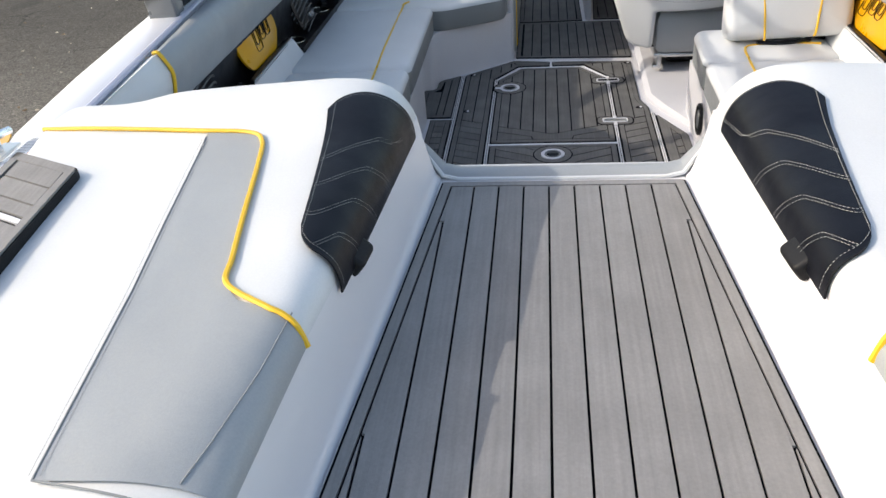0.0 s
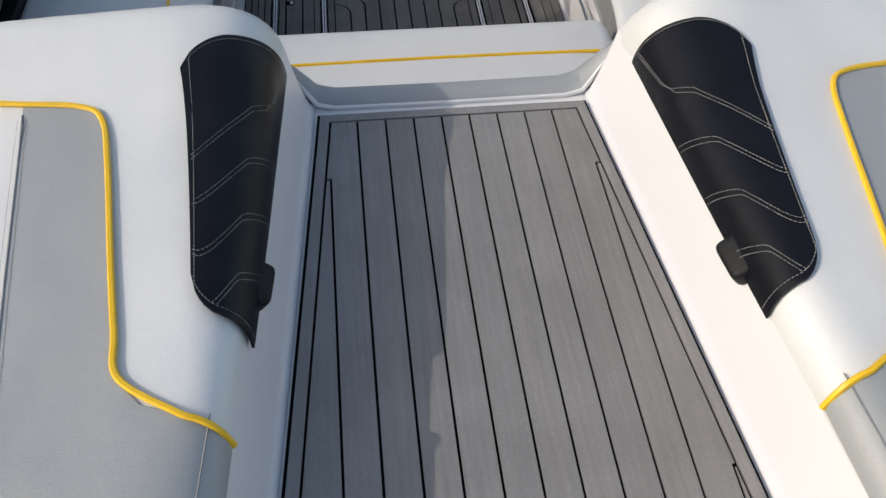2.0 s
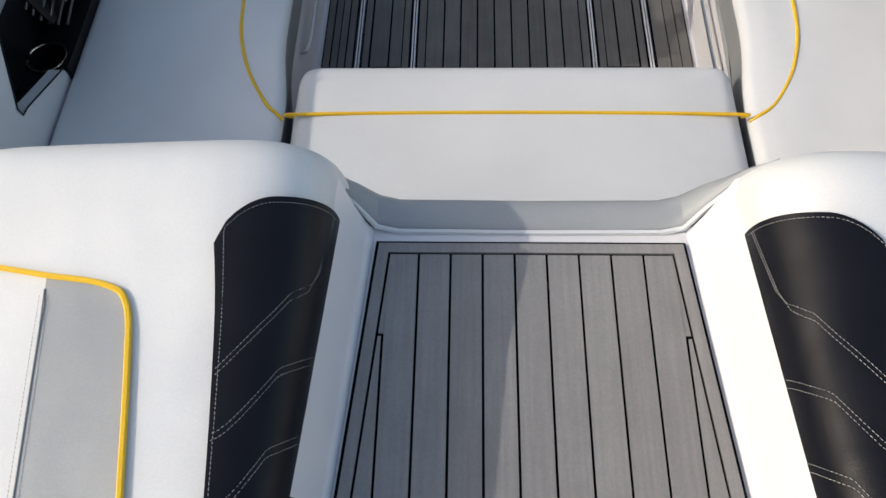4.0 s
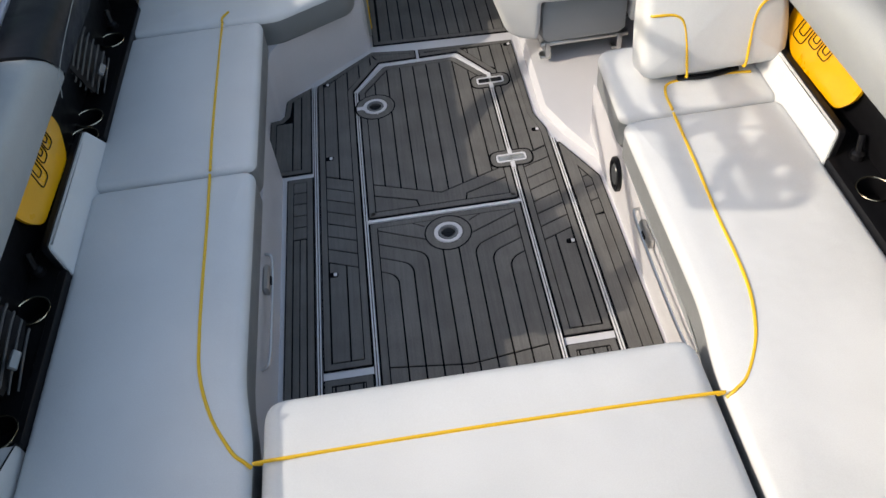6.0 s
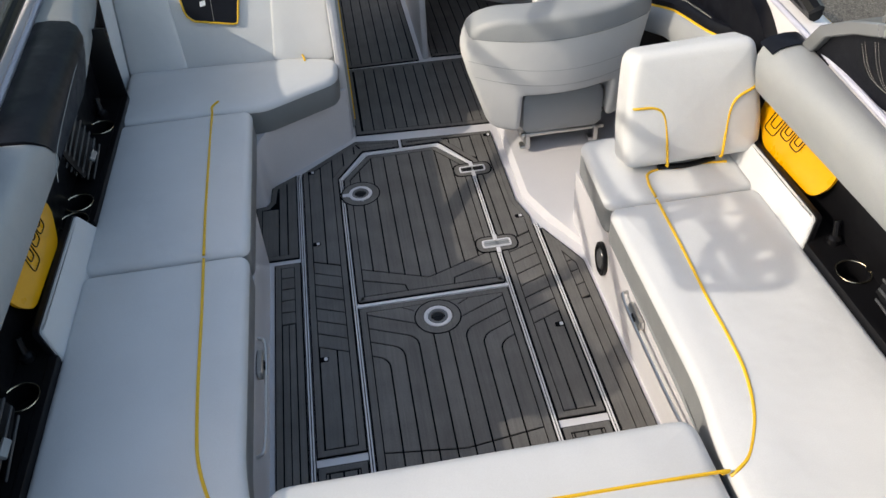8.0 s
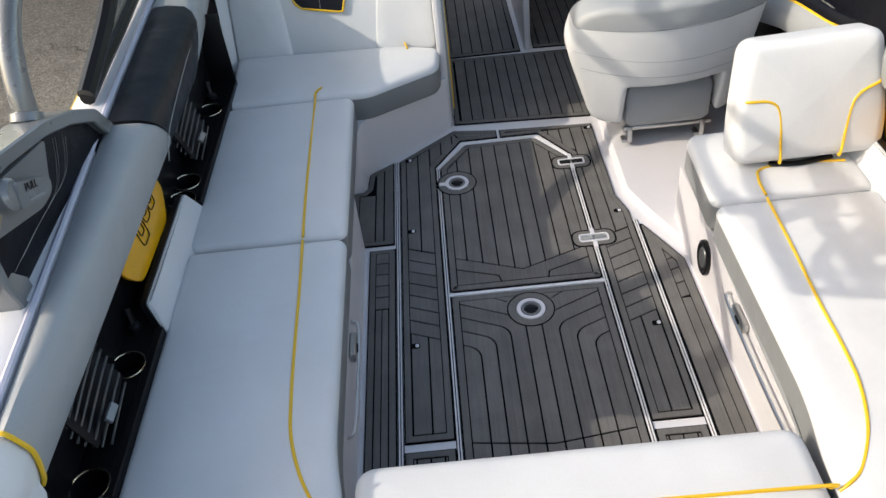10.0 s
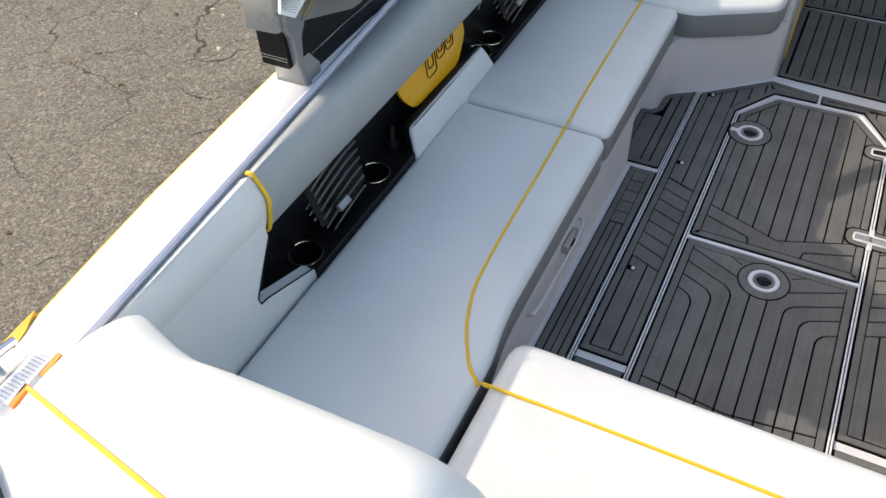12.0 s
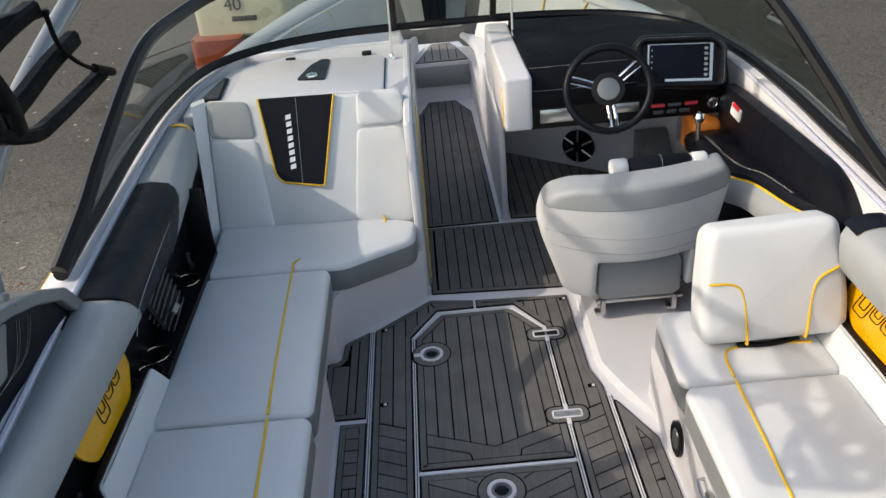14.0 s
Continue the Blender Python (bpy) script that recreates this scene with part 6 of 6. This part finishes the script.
for x0, x1, m in ((0.555, 0.625, VINYL), (0.627, 0.868, VINYL_BLACK), (0.870, 0.935, VINYL)):
    ends = [(0.0, 0.0), (0.026, 0.001), (0.034, 0.004), (0.038, 0.012), (0.038, x1 - x0 - 0.012), (0.034, x1 - x0 - 0.004), (0.026, x1 - x0 - 0.001), (0.0, x1 - x0)]
    put("headrest_roll", lathe(ends, (x0, 2.475, 0.704), (1, 0, 0), 20), m, chair, "headrest roll section")
put("stitching", dashes([(0.752, 2.475 - 0.0388 * math.cos(a), 0.704 + 0.0388 * math.sin(a)) for a in steps(0.0, 2.6, 10)], 0.0012), THREAD, chair)
put("seat_base", box(0.500, 0.856, 2.40, 2.86, 0.13, 0.325, 0.03), VINYL_GREY, chair, "grey vinyl seat underside")
put("seat_pad", pillow(fillet([(0.42, 2.50), (0.94, 2.50), (0.92, 2.92), (0.44, 2.92)], 0.06), 0.32, 0.44, 0.04), VINYL, chair, "white vinyl seat pad")
put("seat_box", box(0.46, 0.90, 2.50, 2.90, 0.13, 0.335, 0.02), PLASTIC_MATT, chair)
put("slide_rail", box(0.505, 0.87, 2.425, 2.445, 0.105, 0.122, 0.004), STEEL, chair, "steel slide rail")
for x in (0.53, 0.83):
    put("bracket", join(box(x - 0.010, x + 0.010, 2.41, 2.75, 0.055, 0.13, 0.003), box(x - 0.03, x + 0.012, 2.415, 2.455, 0.055, 0.068, 0.003)), STEEL, chair, "steel bracket")
put("pedestal", box(0.58, 0.80, 2.52, 2.80, 0.05, 0.14, 0.01), PLASTIC_MATT, chair)

# ---- fittings on the bench bases ----
ov = thing("loudspeaker", "oval black loudspeaker in the starboard bench base", "loudspeaker", (0.585, 1.58, 0.06))
put("basket", loft([[(x, 1.578 + 0.052 * k * math.cos(a), 0.140 + 0.066 * k * math.sin(a)) for a in (2 * math.pi * i / 24 for i in range(24))] for x, k in ((0.594, 1.0), (0.580, 1.0), (0.577, 0.88), (0.586, 0.70), (0.584, 0.2))]), PLASTIC, ov)
put("ring", loft([[(x, 1.578 + 0.052 * k * math.cos(a), 0.140 + 0.066 * k * math.sin(a)) for a in (2 * math.pi * i / 24 for i in range(24))] for x, k in ((0.582, 0.60), (0.578, 0.55), (0.580, 0.40))]), GRILLE, ov)
for s, y0, y1 in ((1, 0.80, 1.34), (-1, 0.95, 1.38)):
    hd = thing("grab_rail", "polished steel grab rail on the bench base", "grab rail", (s * 0.58, 0.5 * (y0 + y1), 0.2), "bench grab rails")
    x = s * 0.590 if s > 0 else -0.581
    d = -s * 0.022
    put("bar", tube([(x, y0, 0.19), (x + d, y0 + 0.03, 0.195), (x + d * 1.1, 0.5 * (y0 + y1), 0.195), (x + d, y1 - 0.03, 0.205), (x, y1, 0.208)], 0.0052, 8), STEEL, hd)
    put("latch", box(*sorted((x, x + d * 0.9)), y1 - 0.16, y1 - 0.06, 0.19, 0.225, 0.006), STEEL, hd)
    put("latch_key", box(*sorted((x, x + d * 1.1)), y1 - 0.13, y1 - 0.10, 0.198, 0.216, 0.003), PLASTIC, hd)

# ---- wake tower ----
GOLD = material("pale_gold_trim", (0.42, 0.34, 0.20), 0.35, metal=0.6)


def lettering(name, text, size, m, parent, at):
    cu = bpy.data.curves.new(name, "FONT")
    cu.body, cu.size, cu.extrude, cu.align_x = text, size, size * 0.02, "CENTER"
    tmp = bpy.data.objects.new(name, cu)
    me = bpy.data.meshes.new_from_object(tmp)
    bpy.data.objects.remove(tmp)
    put(name, ([tuple(at @ v.co) for v in me.vertices], [tuple(p.vertices) for p in me.polygons]), m, parent, "dark lettering", smooth=False)
    bpy.data.meshes.remove(me)


for s, side in ((-1, "port"), (1, "starboard")):
    tw = thing("tower_base", f"silver-grey wake tower base with dark stitched inlay on the {side} gunwale", "wake tower", (s * 1.26, 1.3, 0.82), "wake tower bases")
    arch = fillet([(0.898, 0.815), (0.925, 0.815), (0.903, 0.885), (0.912, 0.955), (0.932, 0.982), (0.950, 1.078), (1.10, 1.062), (1.30, 1.012), (1.43, 0.962), (1.548, 0.897), (1.600, 0.825), (1.655, 0.825), (1.590, 0.915), (1.46, 0.990), (1.31, 1.048), (1.10, 1.100), (0.95, 1.122), (0.885, 1.125), (0.853, 1.01), (0.876, 0.968), (0.880, 0.900)], 0.008, 2)
    put("arch", loft([[(s * x, y, z) for y, z in q] for x, q in ((1.215, inset(arch, 0.004)), (1.220, arch), (1.305, arch), (1.310, inset(arch, 0.004)))]), TOWER, tw, "silver-grey painted arch")
    put("inlay", upright([(0.920, 0.80), (1.64, 0.80), (1.570, 0.905), (1.44, 0.978), (1.31, 1.030), (1.10, 1.075), (0.94, 1.090), (0.905, 0.97), (0.895, 0.88)], s * 1.240, s * 1.290), VINYL_BLACK, tw, "black stitched inlay")
    for q in (0.0, 0.012, 0.050, 0.062):
        put("stitching", dashes(smooth_path([(s * 1.239, 0.958 + q, 0.872), (s * 1.239, 1.09 + q, 0.876), (s * 1.239, 1.25 + q, 0.878 - 0.1 * q), (s * 1.239, 1.313 + q, 0.915 - 0.3 * q), (s * 1.239, 1.355 + q, 0.974 - 0.5 * q)], 5), 0.0006), THREAD, tw)
    put("head", loft([[(s * x, y + d, z) for x, y in fillet([(1.222, 0.858), (1.322, 0.850), (1.335, 1.0), (1.24, 1.0)], 0.014, 3)] for z, d in ((0.998, -0.02), (1.135, 0.0))] +
                     [[(s * x, y, 1.145) for x, y in fillet([(1.232, 0.868), (1.312, 0.860), (1.325, 0.99), (1.25, 0.99)], 0.014, 3)]]), TOWER, tw, "silver-grey head")
    put("head_recess", box(*sorted((s * 1.245, s * 1.315)), 0.885, 0.985, 1.143, 1.148, 0.002), TOWER_DARK, tw)
    put("under_pad", loft([[(s * x, y, z) for x, y in ((1.235, 0.865), (1.315, 0.865), (1.305, 0.97), (1.235, 0.97))] for z in (0.885, 1.002)]), VINYL_BLACK, tw, "black stitched pad")
    put("foot", loft([[(s * x, y, z) for x, y in ((1.222, 0.895), (1.308, 0.895), (1.308, 0.97), (1.222, 0.97))] for z in (0.812, 0.850)] + [[(s * x, y, 0.885) for x, y in ((1.238, 0.885), (1.300, 0.885), (1.300, 0.95), (1.238, 0.95))]]), TOWER, tw)
    for z in (0.905, 0.913):
        put("stitching", dashes([(s * x, 0.8635, z) for x in steps(1.236, 1.312, 4)], 0.0010), THREAD, tw)
    if s < 0:
        plate = fillet([(0.912, 0.996), (0.965, 1.022), (0.990, 1.062), (1.034, 1.068), (1.270, 1.020), (1.218, 0.953), (1.194, 0.917), (1.134, 0.919)], 0.012, 3)
        put("plate", upright(plate, s * 1.212, s * 1.245), TOWER_DARK, tw, "brushed grey latch plate")
        lab = fillet([(0.868, 1.137), (0.976, 1.086), (0.950, 1.043), (0.907, 1.024), (0.891, 1.016), (0.842, 1.050)], 0.004, 2)
        put("label", upright(lab, s * 1.2085, s * 1.2165), PAPER, tw, "white safety label", smooth=False)
        put("label", upright([(0.856, 1.096), (0.862, 1.116), (0.925, 1.104), (0.955, 1.090)], s * 1.2075, s * 1.210), ORANGE, tw, "orange label bar", smooth=False)
        for k in range(11):
            v = 0.06 + k * 0.085
            ya, za, yb, zb = lerp(0.854, 0.850, v), lerp(1.087, 1.054, v), lerp(0.960, 0.888, v), lerp(1.078, 1.022, v)
            put("print_bar", upright([(ya, za), (yb, zb), (yb, zb + 0.0016), (ya, za + 0.0016)], s * 1.2070, s * 1.210), INK, tw, "illegible print", smooth=False)
        for k in range(5):
            v = k / 4
            put("rib", tube([(s * 1.211, lerp(0.955, 0.984, v), lerp(1.037, 1.016, v)), (s * 1.211, lerp(0.912, 0.940, v), lerp(1.018, 0.992, v))], 0.0016, 5), GOLD, tw, "pale gold rib")
        put("pull_knob", lathe([(0.030, -0.03), (0.036, -0.01), (0.036, 0.012), (0.028, 0.022), (0.0, 0.024)], (s * 1.200, 1.018, 1.042), (-s, 0, 0.15), 20, False), TOWER, tw, "silver pull knob")
        put("pull_bar", upright(fillet([(1.000, 1.012), (1.024, 1.067), (1.144, 1.000), (1.150, 0.982), (1.134, 0.962)], 0.012, 3), s * 1.172, s * 1.200), TOWER, tw, "silver pull tab")
        lettering("pull_word", "PULL", 0.025, PLASTIC, tw, Matrix(((0, 0, -s, s * 1.1705), (-s * 0.92, 0.39, 0, 1.066), (-0.39, 0.92, 0, 1.020), (0, 0, 0, 1))))
        put("print_bar", upright([(1.042, 1.010), (1.105, 0.983), (1.103, 0.979), (1.040, 1.006)], s * 1.1705, s * 1.173), INK, tw, "illegible print", smooth=False)
    aft = [(s * 1.282, 0.930, 1.13), (s * 1.282, 0.985, 1.19), (s * 1.280, 1.06, 1.27), (s * 1.278, 1.15, 1.345), (s * 1.27, 1.38, 1.49), (s * 1.22, 1.78, 1.66), (s * 1.12, 2.2, 1.84), (s * 0.9, 2.5, 2.0), (0, 2.7, 2.12)]
    fwd = [(s * 1.278, 1.360, 1.03), (s * 1.278, 1.39, 1.12), (s * 1.276, 1.45, 1.215), (s * 1.272, 1.55, 1.29), (s * 1.26, 1.80, 1.41), (s * 1.22, 2.2, 1.56), (s * 1.12, 2.5, 1.72), (s * 0.9, 2.72, 1.88), (0, 2.9, 2.0)]
    put("aft_tube", tube(aft, 0.030, 14), TOWER, tw, "silver-grey tube")
    put("forward_tube", tube(fwd, 0.030, 14), TOWER, tw, "silver-grey tube")
    for p in (aft[0], fwd[0]):
        put("socket", lathe([(0.040, 0.0), (0.038, 0.02), (0.031, 0.024)], (p[0], p[1] - 0.008, p[2] - 0.002), (0, 0.5, 0.8), 18, False), TOWER, tw)
    strip = smooth_path(aft[:4], 8)[3:19]
    rows = []
    for i, p in enumerate(strip):
        d = (strip[min(i + 1, len(strip) - 1)] - strip[max(i - 1, 0)]).normalized()
        side_v = Vector((1, 0, 0)) * -s
        n2 = d.cross(side_v).normalized()
        if n2.z < 0:
            n2 = -n2
        rows.append([p + (side_v * math.cos(a) + n2 * math.sin(a) * (1 if n2.y < 0.99 else 1)) * 0.0312 for a in steps(-0.5, 1.2, 6)])
    put("warning_label", sheet(rows), RED, tw, "red warning label with a pale border")
    for k in range(20):      # rows of print too small to read
        a = 0.9 + k * 0.66
        i, f = int(a), a - int(a)
        lo, hi = rows[i], rows[i + 1]
        put("print_bar", sheet([[Vector(lo[j]).lerp(Vector(hi[j]), f + g).lerp(strip[i], -0.02) for j in (1, 2, 3, 4)] for g in (0.0, 0.14)]), PAPER, tw, "illegible print")
    tw.location += Vector((-s * 0.03, 0.015, 0))

# board rack turned inboard on the port tower leg
rack = thing("board_rack", "black moulded board rack with straps on the wake tower", "board rack", (-1.1, 1.3, 1.4))


def flat_bar(pts, wide, deep, name="arm", x0=-1.0):
    """A moulded bar of rounded oblong section that follows a path in the rack's upright plane."""
    path = smooth_path([(0, y, z) for y, z in pts], 6)
    rings = []
    for i, p in enumerate(path):
        d = (path[min(i + 1, len(path) - 1)] - path[max(i - 1, 0)]).normalized()
        n = Vector((0, -d.z, d.y))
        rings.append([(x0 + deep * c, p.y + n.y * wide * e, p.z + n.z * wide * e) for c, e in
                      ((-0.5, -0.3), (-0.3, -0.5), (0.3, -0.5), (0.5, -0.3), (0.5, 0.3), (0.3, 0.5), (-0.3, 0.5), (-0.5, 0.3))])
    put(name, loft(rings), RACK, rack)


flat_bar([(1.324, 1.700), (1.158, 1.721), (1.027, 1.721), (0.911, 1.705), (0.838, 1.682), (0.818, 1.655), (0.836, 1.612), (0.862, 1.568), (0.884, 1.530), (0.910, 1.505), (0.997, 1.505), (1.118, 1.508), (1.211, 1.513)], 0.030, 0.040)
flat_bar([(0.834, 1.622), (0.920, 1.624), (1.031, 1.627), (1.151, 1.618), (1.232, 1.647), (1.366, 1.671), (1.550, 1.685)], 0.036, 0.040)
flat_bar([(0.931, 1.732), (1.056, 1.737), (1.228, 1.716), (1.503, 1.690)], 0.012, 0.026)
flat_bar([(1.124, 1.706), (1.338, 1.694), (1.470, 1.680), (1.600, 1.664)], 0.018, 0.030)
flat_bar([(0.862, 1.568), (0.934, 1.572), (0.985, 1.566), (1.030, 1.590), (1.060, 1.615)], 0.026, 0.034, "web")
flat_bar([(0.915, 1.515), (0.955, 1.545), (0.985, 1.568)], 0.022, 0.032, "web")
flat_bar([(1.210, 1.640), (1.205, 1.590), (1.213, 1.517)], 0.060, 0.044, "hub")
flat_bar([(1.293, 1.483), (1.290, 1.549), (1.250, 1.630)], 0.062, 0.044, "hub")
flat_bar([(1.250, 1.523), (1.380, 1.535), (1.538, 1.557), (1.716, 1.571)], 0.040, 0.036, "fork")
flat_bar([(1.173, 1.540), (1.257, 1.491), (1.374, 1.450), (1.486, 1.444), (1.650, 1.444), (1.818, 1.446)], 0.032, 0.036, "fork")
flat_bar([(0.967, 1.655), (0.985, 1.690), (1.062, 1.715)], 0.016, 0.030, "web")
flat_bar([(0.880, 1.632), (0.970, 1.652), (1.088, 1.700)], 0.018, 0.028, "web")
flat_bar([(1.031, 1.627), (1.073, 1.664), (1.126, 1.710)], 0.018, 0.030, "web")
for pts in ([(1.548, 1.680), (1.555, 1.620), (1.580, 1.575), (1.674, 1.510), (1.818, 1.450)], [(1.087, 1.752), (1.153, 1.659), (1.189, 1.567)]):
    put("strap", tube([(-0.972, y, z) for y, z in pts], 0.0060, 6), RACK, rack, "black strap")
put("buckle", tube([(-0.972, 1.722, 1.490), (-0.972, 1.83, 1.446)], 0.012, 8, False), RACK, rack, "black strap buckle")
put("pad", moved(rounded_box(-0.03, 0.03, -0.030, 0.030, -0.016, 0.016, 0.008), Matrix.Translation((-0.985, 0.903, 1.655))), RACK, rack, "black rubber pad")
put("mount", tube([(-1.0, 1.26, 1.50), (-1.13, 1.34, 1.46), (-1.245, 1.42, 1.45)], 0.028, 10), TOWER_DARK, rack, "grey swivel mount")

# ---- bow seating seen through the windscreen ----
for s, side in ((-1, "port"), (1, "starboard")):
    aft = 4.08 if s < 0 else 4.37
    seat = [(0.215, aft), (0.215, 5.32), (0.12, 5.78), (0.40, 5.55), (0.66, 5.2), (0.93, 4.6), (1.08, aft)]
    bs = thing("bow_lounge", f"white vinyl {side} bow seat with yellow piping", "bow seat", (s * 0.6, 4.8, 0.0), "bow seats")
    put("base", prism([(s * x, y) for x, y in seat], -0.01, 0.30), LINER, bs)
    put("cushion", pillow(fillet([(s * x, y) for x, y in [(0.235, aft + 0.02), (0.235, 5.30), (0.15, 5.70), (0.40, 5.50), (0.60, 5.2), (0.84, 4.6), (0.95, aft + 0.02)]], 0.05), 0.30, 0.42, 0.03), VINYL, bs)
    rows = []
    for y in steps(4.12, 5.55, 14):
        x = curve_at(INNER, y)
        rows.append([(s * (x - d), y, z) for d, z in ((0.17, 0.40), (0.14, 0.50), (0.11, 0.66), (0.085, 0.80), (0.055, 0.855), (0.0, 0.845))])
    put("side_bolster", sheet(rows, 0.01), VINYL, bs)
    for y in (4.45, 4.85):
        x = curve_at(INNER, y)
        put("piping", tube([(s * (x - d - 0.004), y, z + 0.003) for d, z in ((0.17, 0.41), (0.14, 0.50), (0.11, 0.66), (0.085, 0.80), (0.055, 0.858))], 0.006, 6), PIPING, bs, "yellow piping")
nose = thing("bow_pad", "black and white vinyl pad at the bow", "backrest", (0, 5.8, 0.4))
put("pad", loft([[(x, 5.82 + (z - 0.3) * 0.25 + d, z) for x, z in fillet([(-0.22, 0.42), (0.2, 0.42), (0.3, 0.88), (-0.32, 0.88)], 0.03)] for d in (0.0, 0.06)]), VINYL, nose)
put("black_panel", loft([[(x, 5.80 + (z - 0.3) * 0.25 + d, z) for x, z in fillet([(-0.09, 0.44), (0.07, 0.44), (0.10, 0.87), (-0.12, 0.87)], 0.02)] for d in (0.0, 0.03)]), VINYL_BLACK, nose, "black vinyl panel")

# ---- yard beyond the bow ----
lift = thing("forklift", "cream and red-orange forklift parked beyond the bow", "forklift", (-2.3, 9.3, GROUND_Z))
cw = fillet([(-2.80, 9.0), (-1.65, 8.88), (-1.55, 9.7), (-2.75, 9.8)], 0.12)
put("counterweight", loft([[(x, y, z) for x, y in q] for z, q in ((-0.40, inset(cw, 0.05)), (-0.34, cw), (0.14, cw), (0.24, inset(cw, 0.06)), (0.26, inset(cw, 0.12)))]), CREAM, lift, "cream counterweight")
put("chassis", box(-2.72, -1.85, 8.95, 10.5, -0.84, -0.38, 0.03), PLASTIC_MATT, lift, "dark chassis")
put("hood", box(-2.7, -1.85, 9.6, 10.6, -0.6, 0.16, 0.06), CREAM, lift)
put("fender", loft([[(x, y, z) for x, y in fillet([(-2.85, 8.75), (-2.25, 8.7), (-2.2, 9.3), (-2.85, 9.4)], 0.1)] for z in (-0.72, -0.34)]), RUST, lift, "red-orange fender")
for x in (-2.75, -1.85):
    put("wheel", lathe([(0.0, -0.1), (0.24, -0.1), (0.27, -0.06), (0.27, 0.06), (0.24, 0.1), (0.0, 0.1)], (x, 9.4, GROUND_Z + 0.27), (1, 0, 0), 22), PLASTIC_MATT, lift, "black tyre")
    put("guard_post", tube([(x * 0.98 - 0.04, 9.75, 0.1), (x * 0.98 - 0.04, 10.1, 1.1)], 0.035, 8, False), RUST, lift, "red guard post")
put("guard_roof", box(-2.8, -1.8, 10.0, 11.2, 1.08, 1.14, 0.02), RUST, lift)
lettering("painted_number", "40", 0.21, PLASTIC_MATT, lift, pose(-2.30, 8.938, -0.06, 90, 0, -6))
for z, w in ((-0.16, 0.30),):
    put("emblem_bar", moved(box(-w / 2, w / 2, -0.002, 0.002, -0.03, 0.03, 0.001), pose(-2.19, 8.930, z, 0, 0, -6)), PLASTIC_MATT, lift, "plain dark bar")
lift.location += Vector((0.0, 0.35, 0.0))

# scattered dry leaves on the asphalt
verts, faces = [], []
rng = random.Random(7)
for k in range(210):
    x, y = rng.uniform(-6.5, -1.5), rng.uniform(-1.0, 13.0)
    if k % 5 == 0:
        x = rng.uniform(1.6, 6.0)
    r, a, n = rng.uniform(0.006, 0.024), rng.uniform(0, 6.28), len(verts)
    for j in range(5):
        b = a + j * 1.2566
        verts.append((x + r * math.cos(b) * (1.9 if j % 2 else 0.6), y + r * math.sin(b), GROUND_Z + 0.002 + rng.uniform(0, 0.018)))
    verts.append((x, y, GROUND_Z + 0.014))
    faces += [(n + j, n + (j + 1) % 5, n + 5) for j in range(5)]
verts_pale, faces_pale = [], []
for k in range(160):
    x, y = rng.uniform(-6.0, -1.5), 3.0 + 9.0 * rng.random() ** 0.8
    r, a, n = rng.uniform(0.008, 0.026), rng.uniform(0, 6.28), len(verts_pale)
    for j in range(4):
        b = a + j * 1.5708
        verts_pale.append((x + r * math.cos(b) * (1.6 if j % 2 else 0.7), y + r * math.sin(b), GROUND_Z + 0.002 + rng.uniform(0, 0.012)))
    faces_pale.append((n, n + 1, n + 2, n + 3))
single("leaf_litter", (verts_pale, faces_pale), LITTER, "pale dry bits of leaf strewn on the asphalt", "leaves", kind="stuff", smooth=False)
single("fallen_leaves", (verts, faces), LEAF, "scattered dry brown leaves on the asphalt", "leaves", kind="stuff", smooth=False)
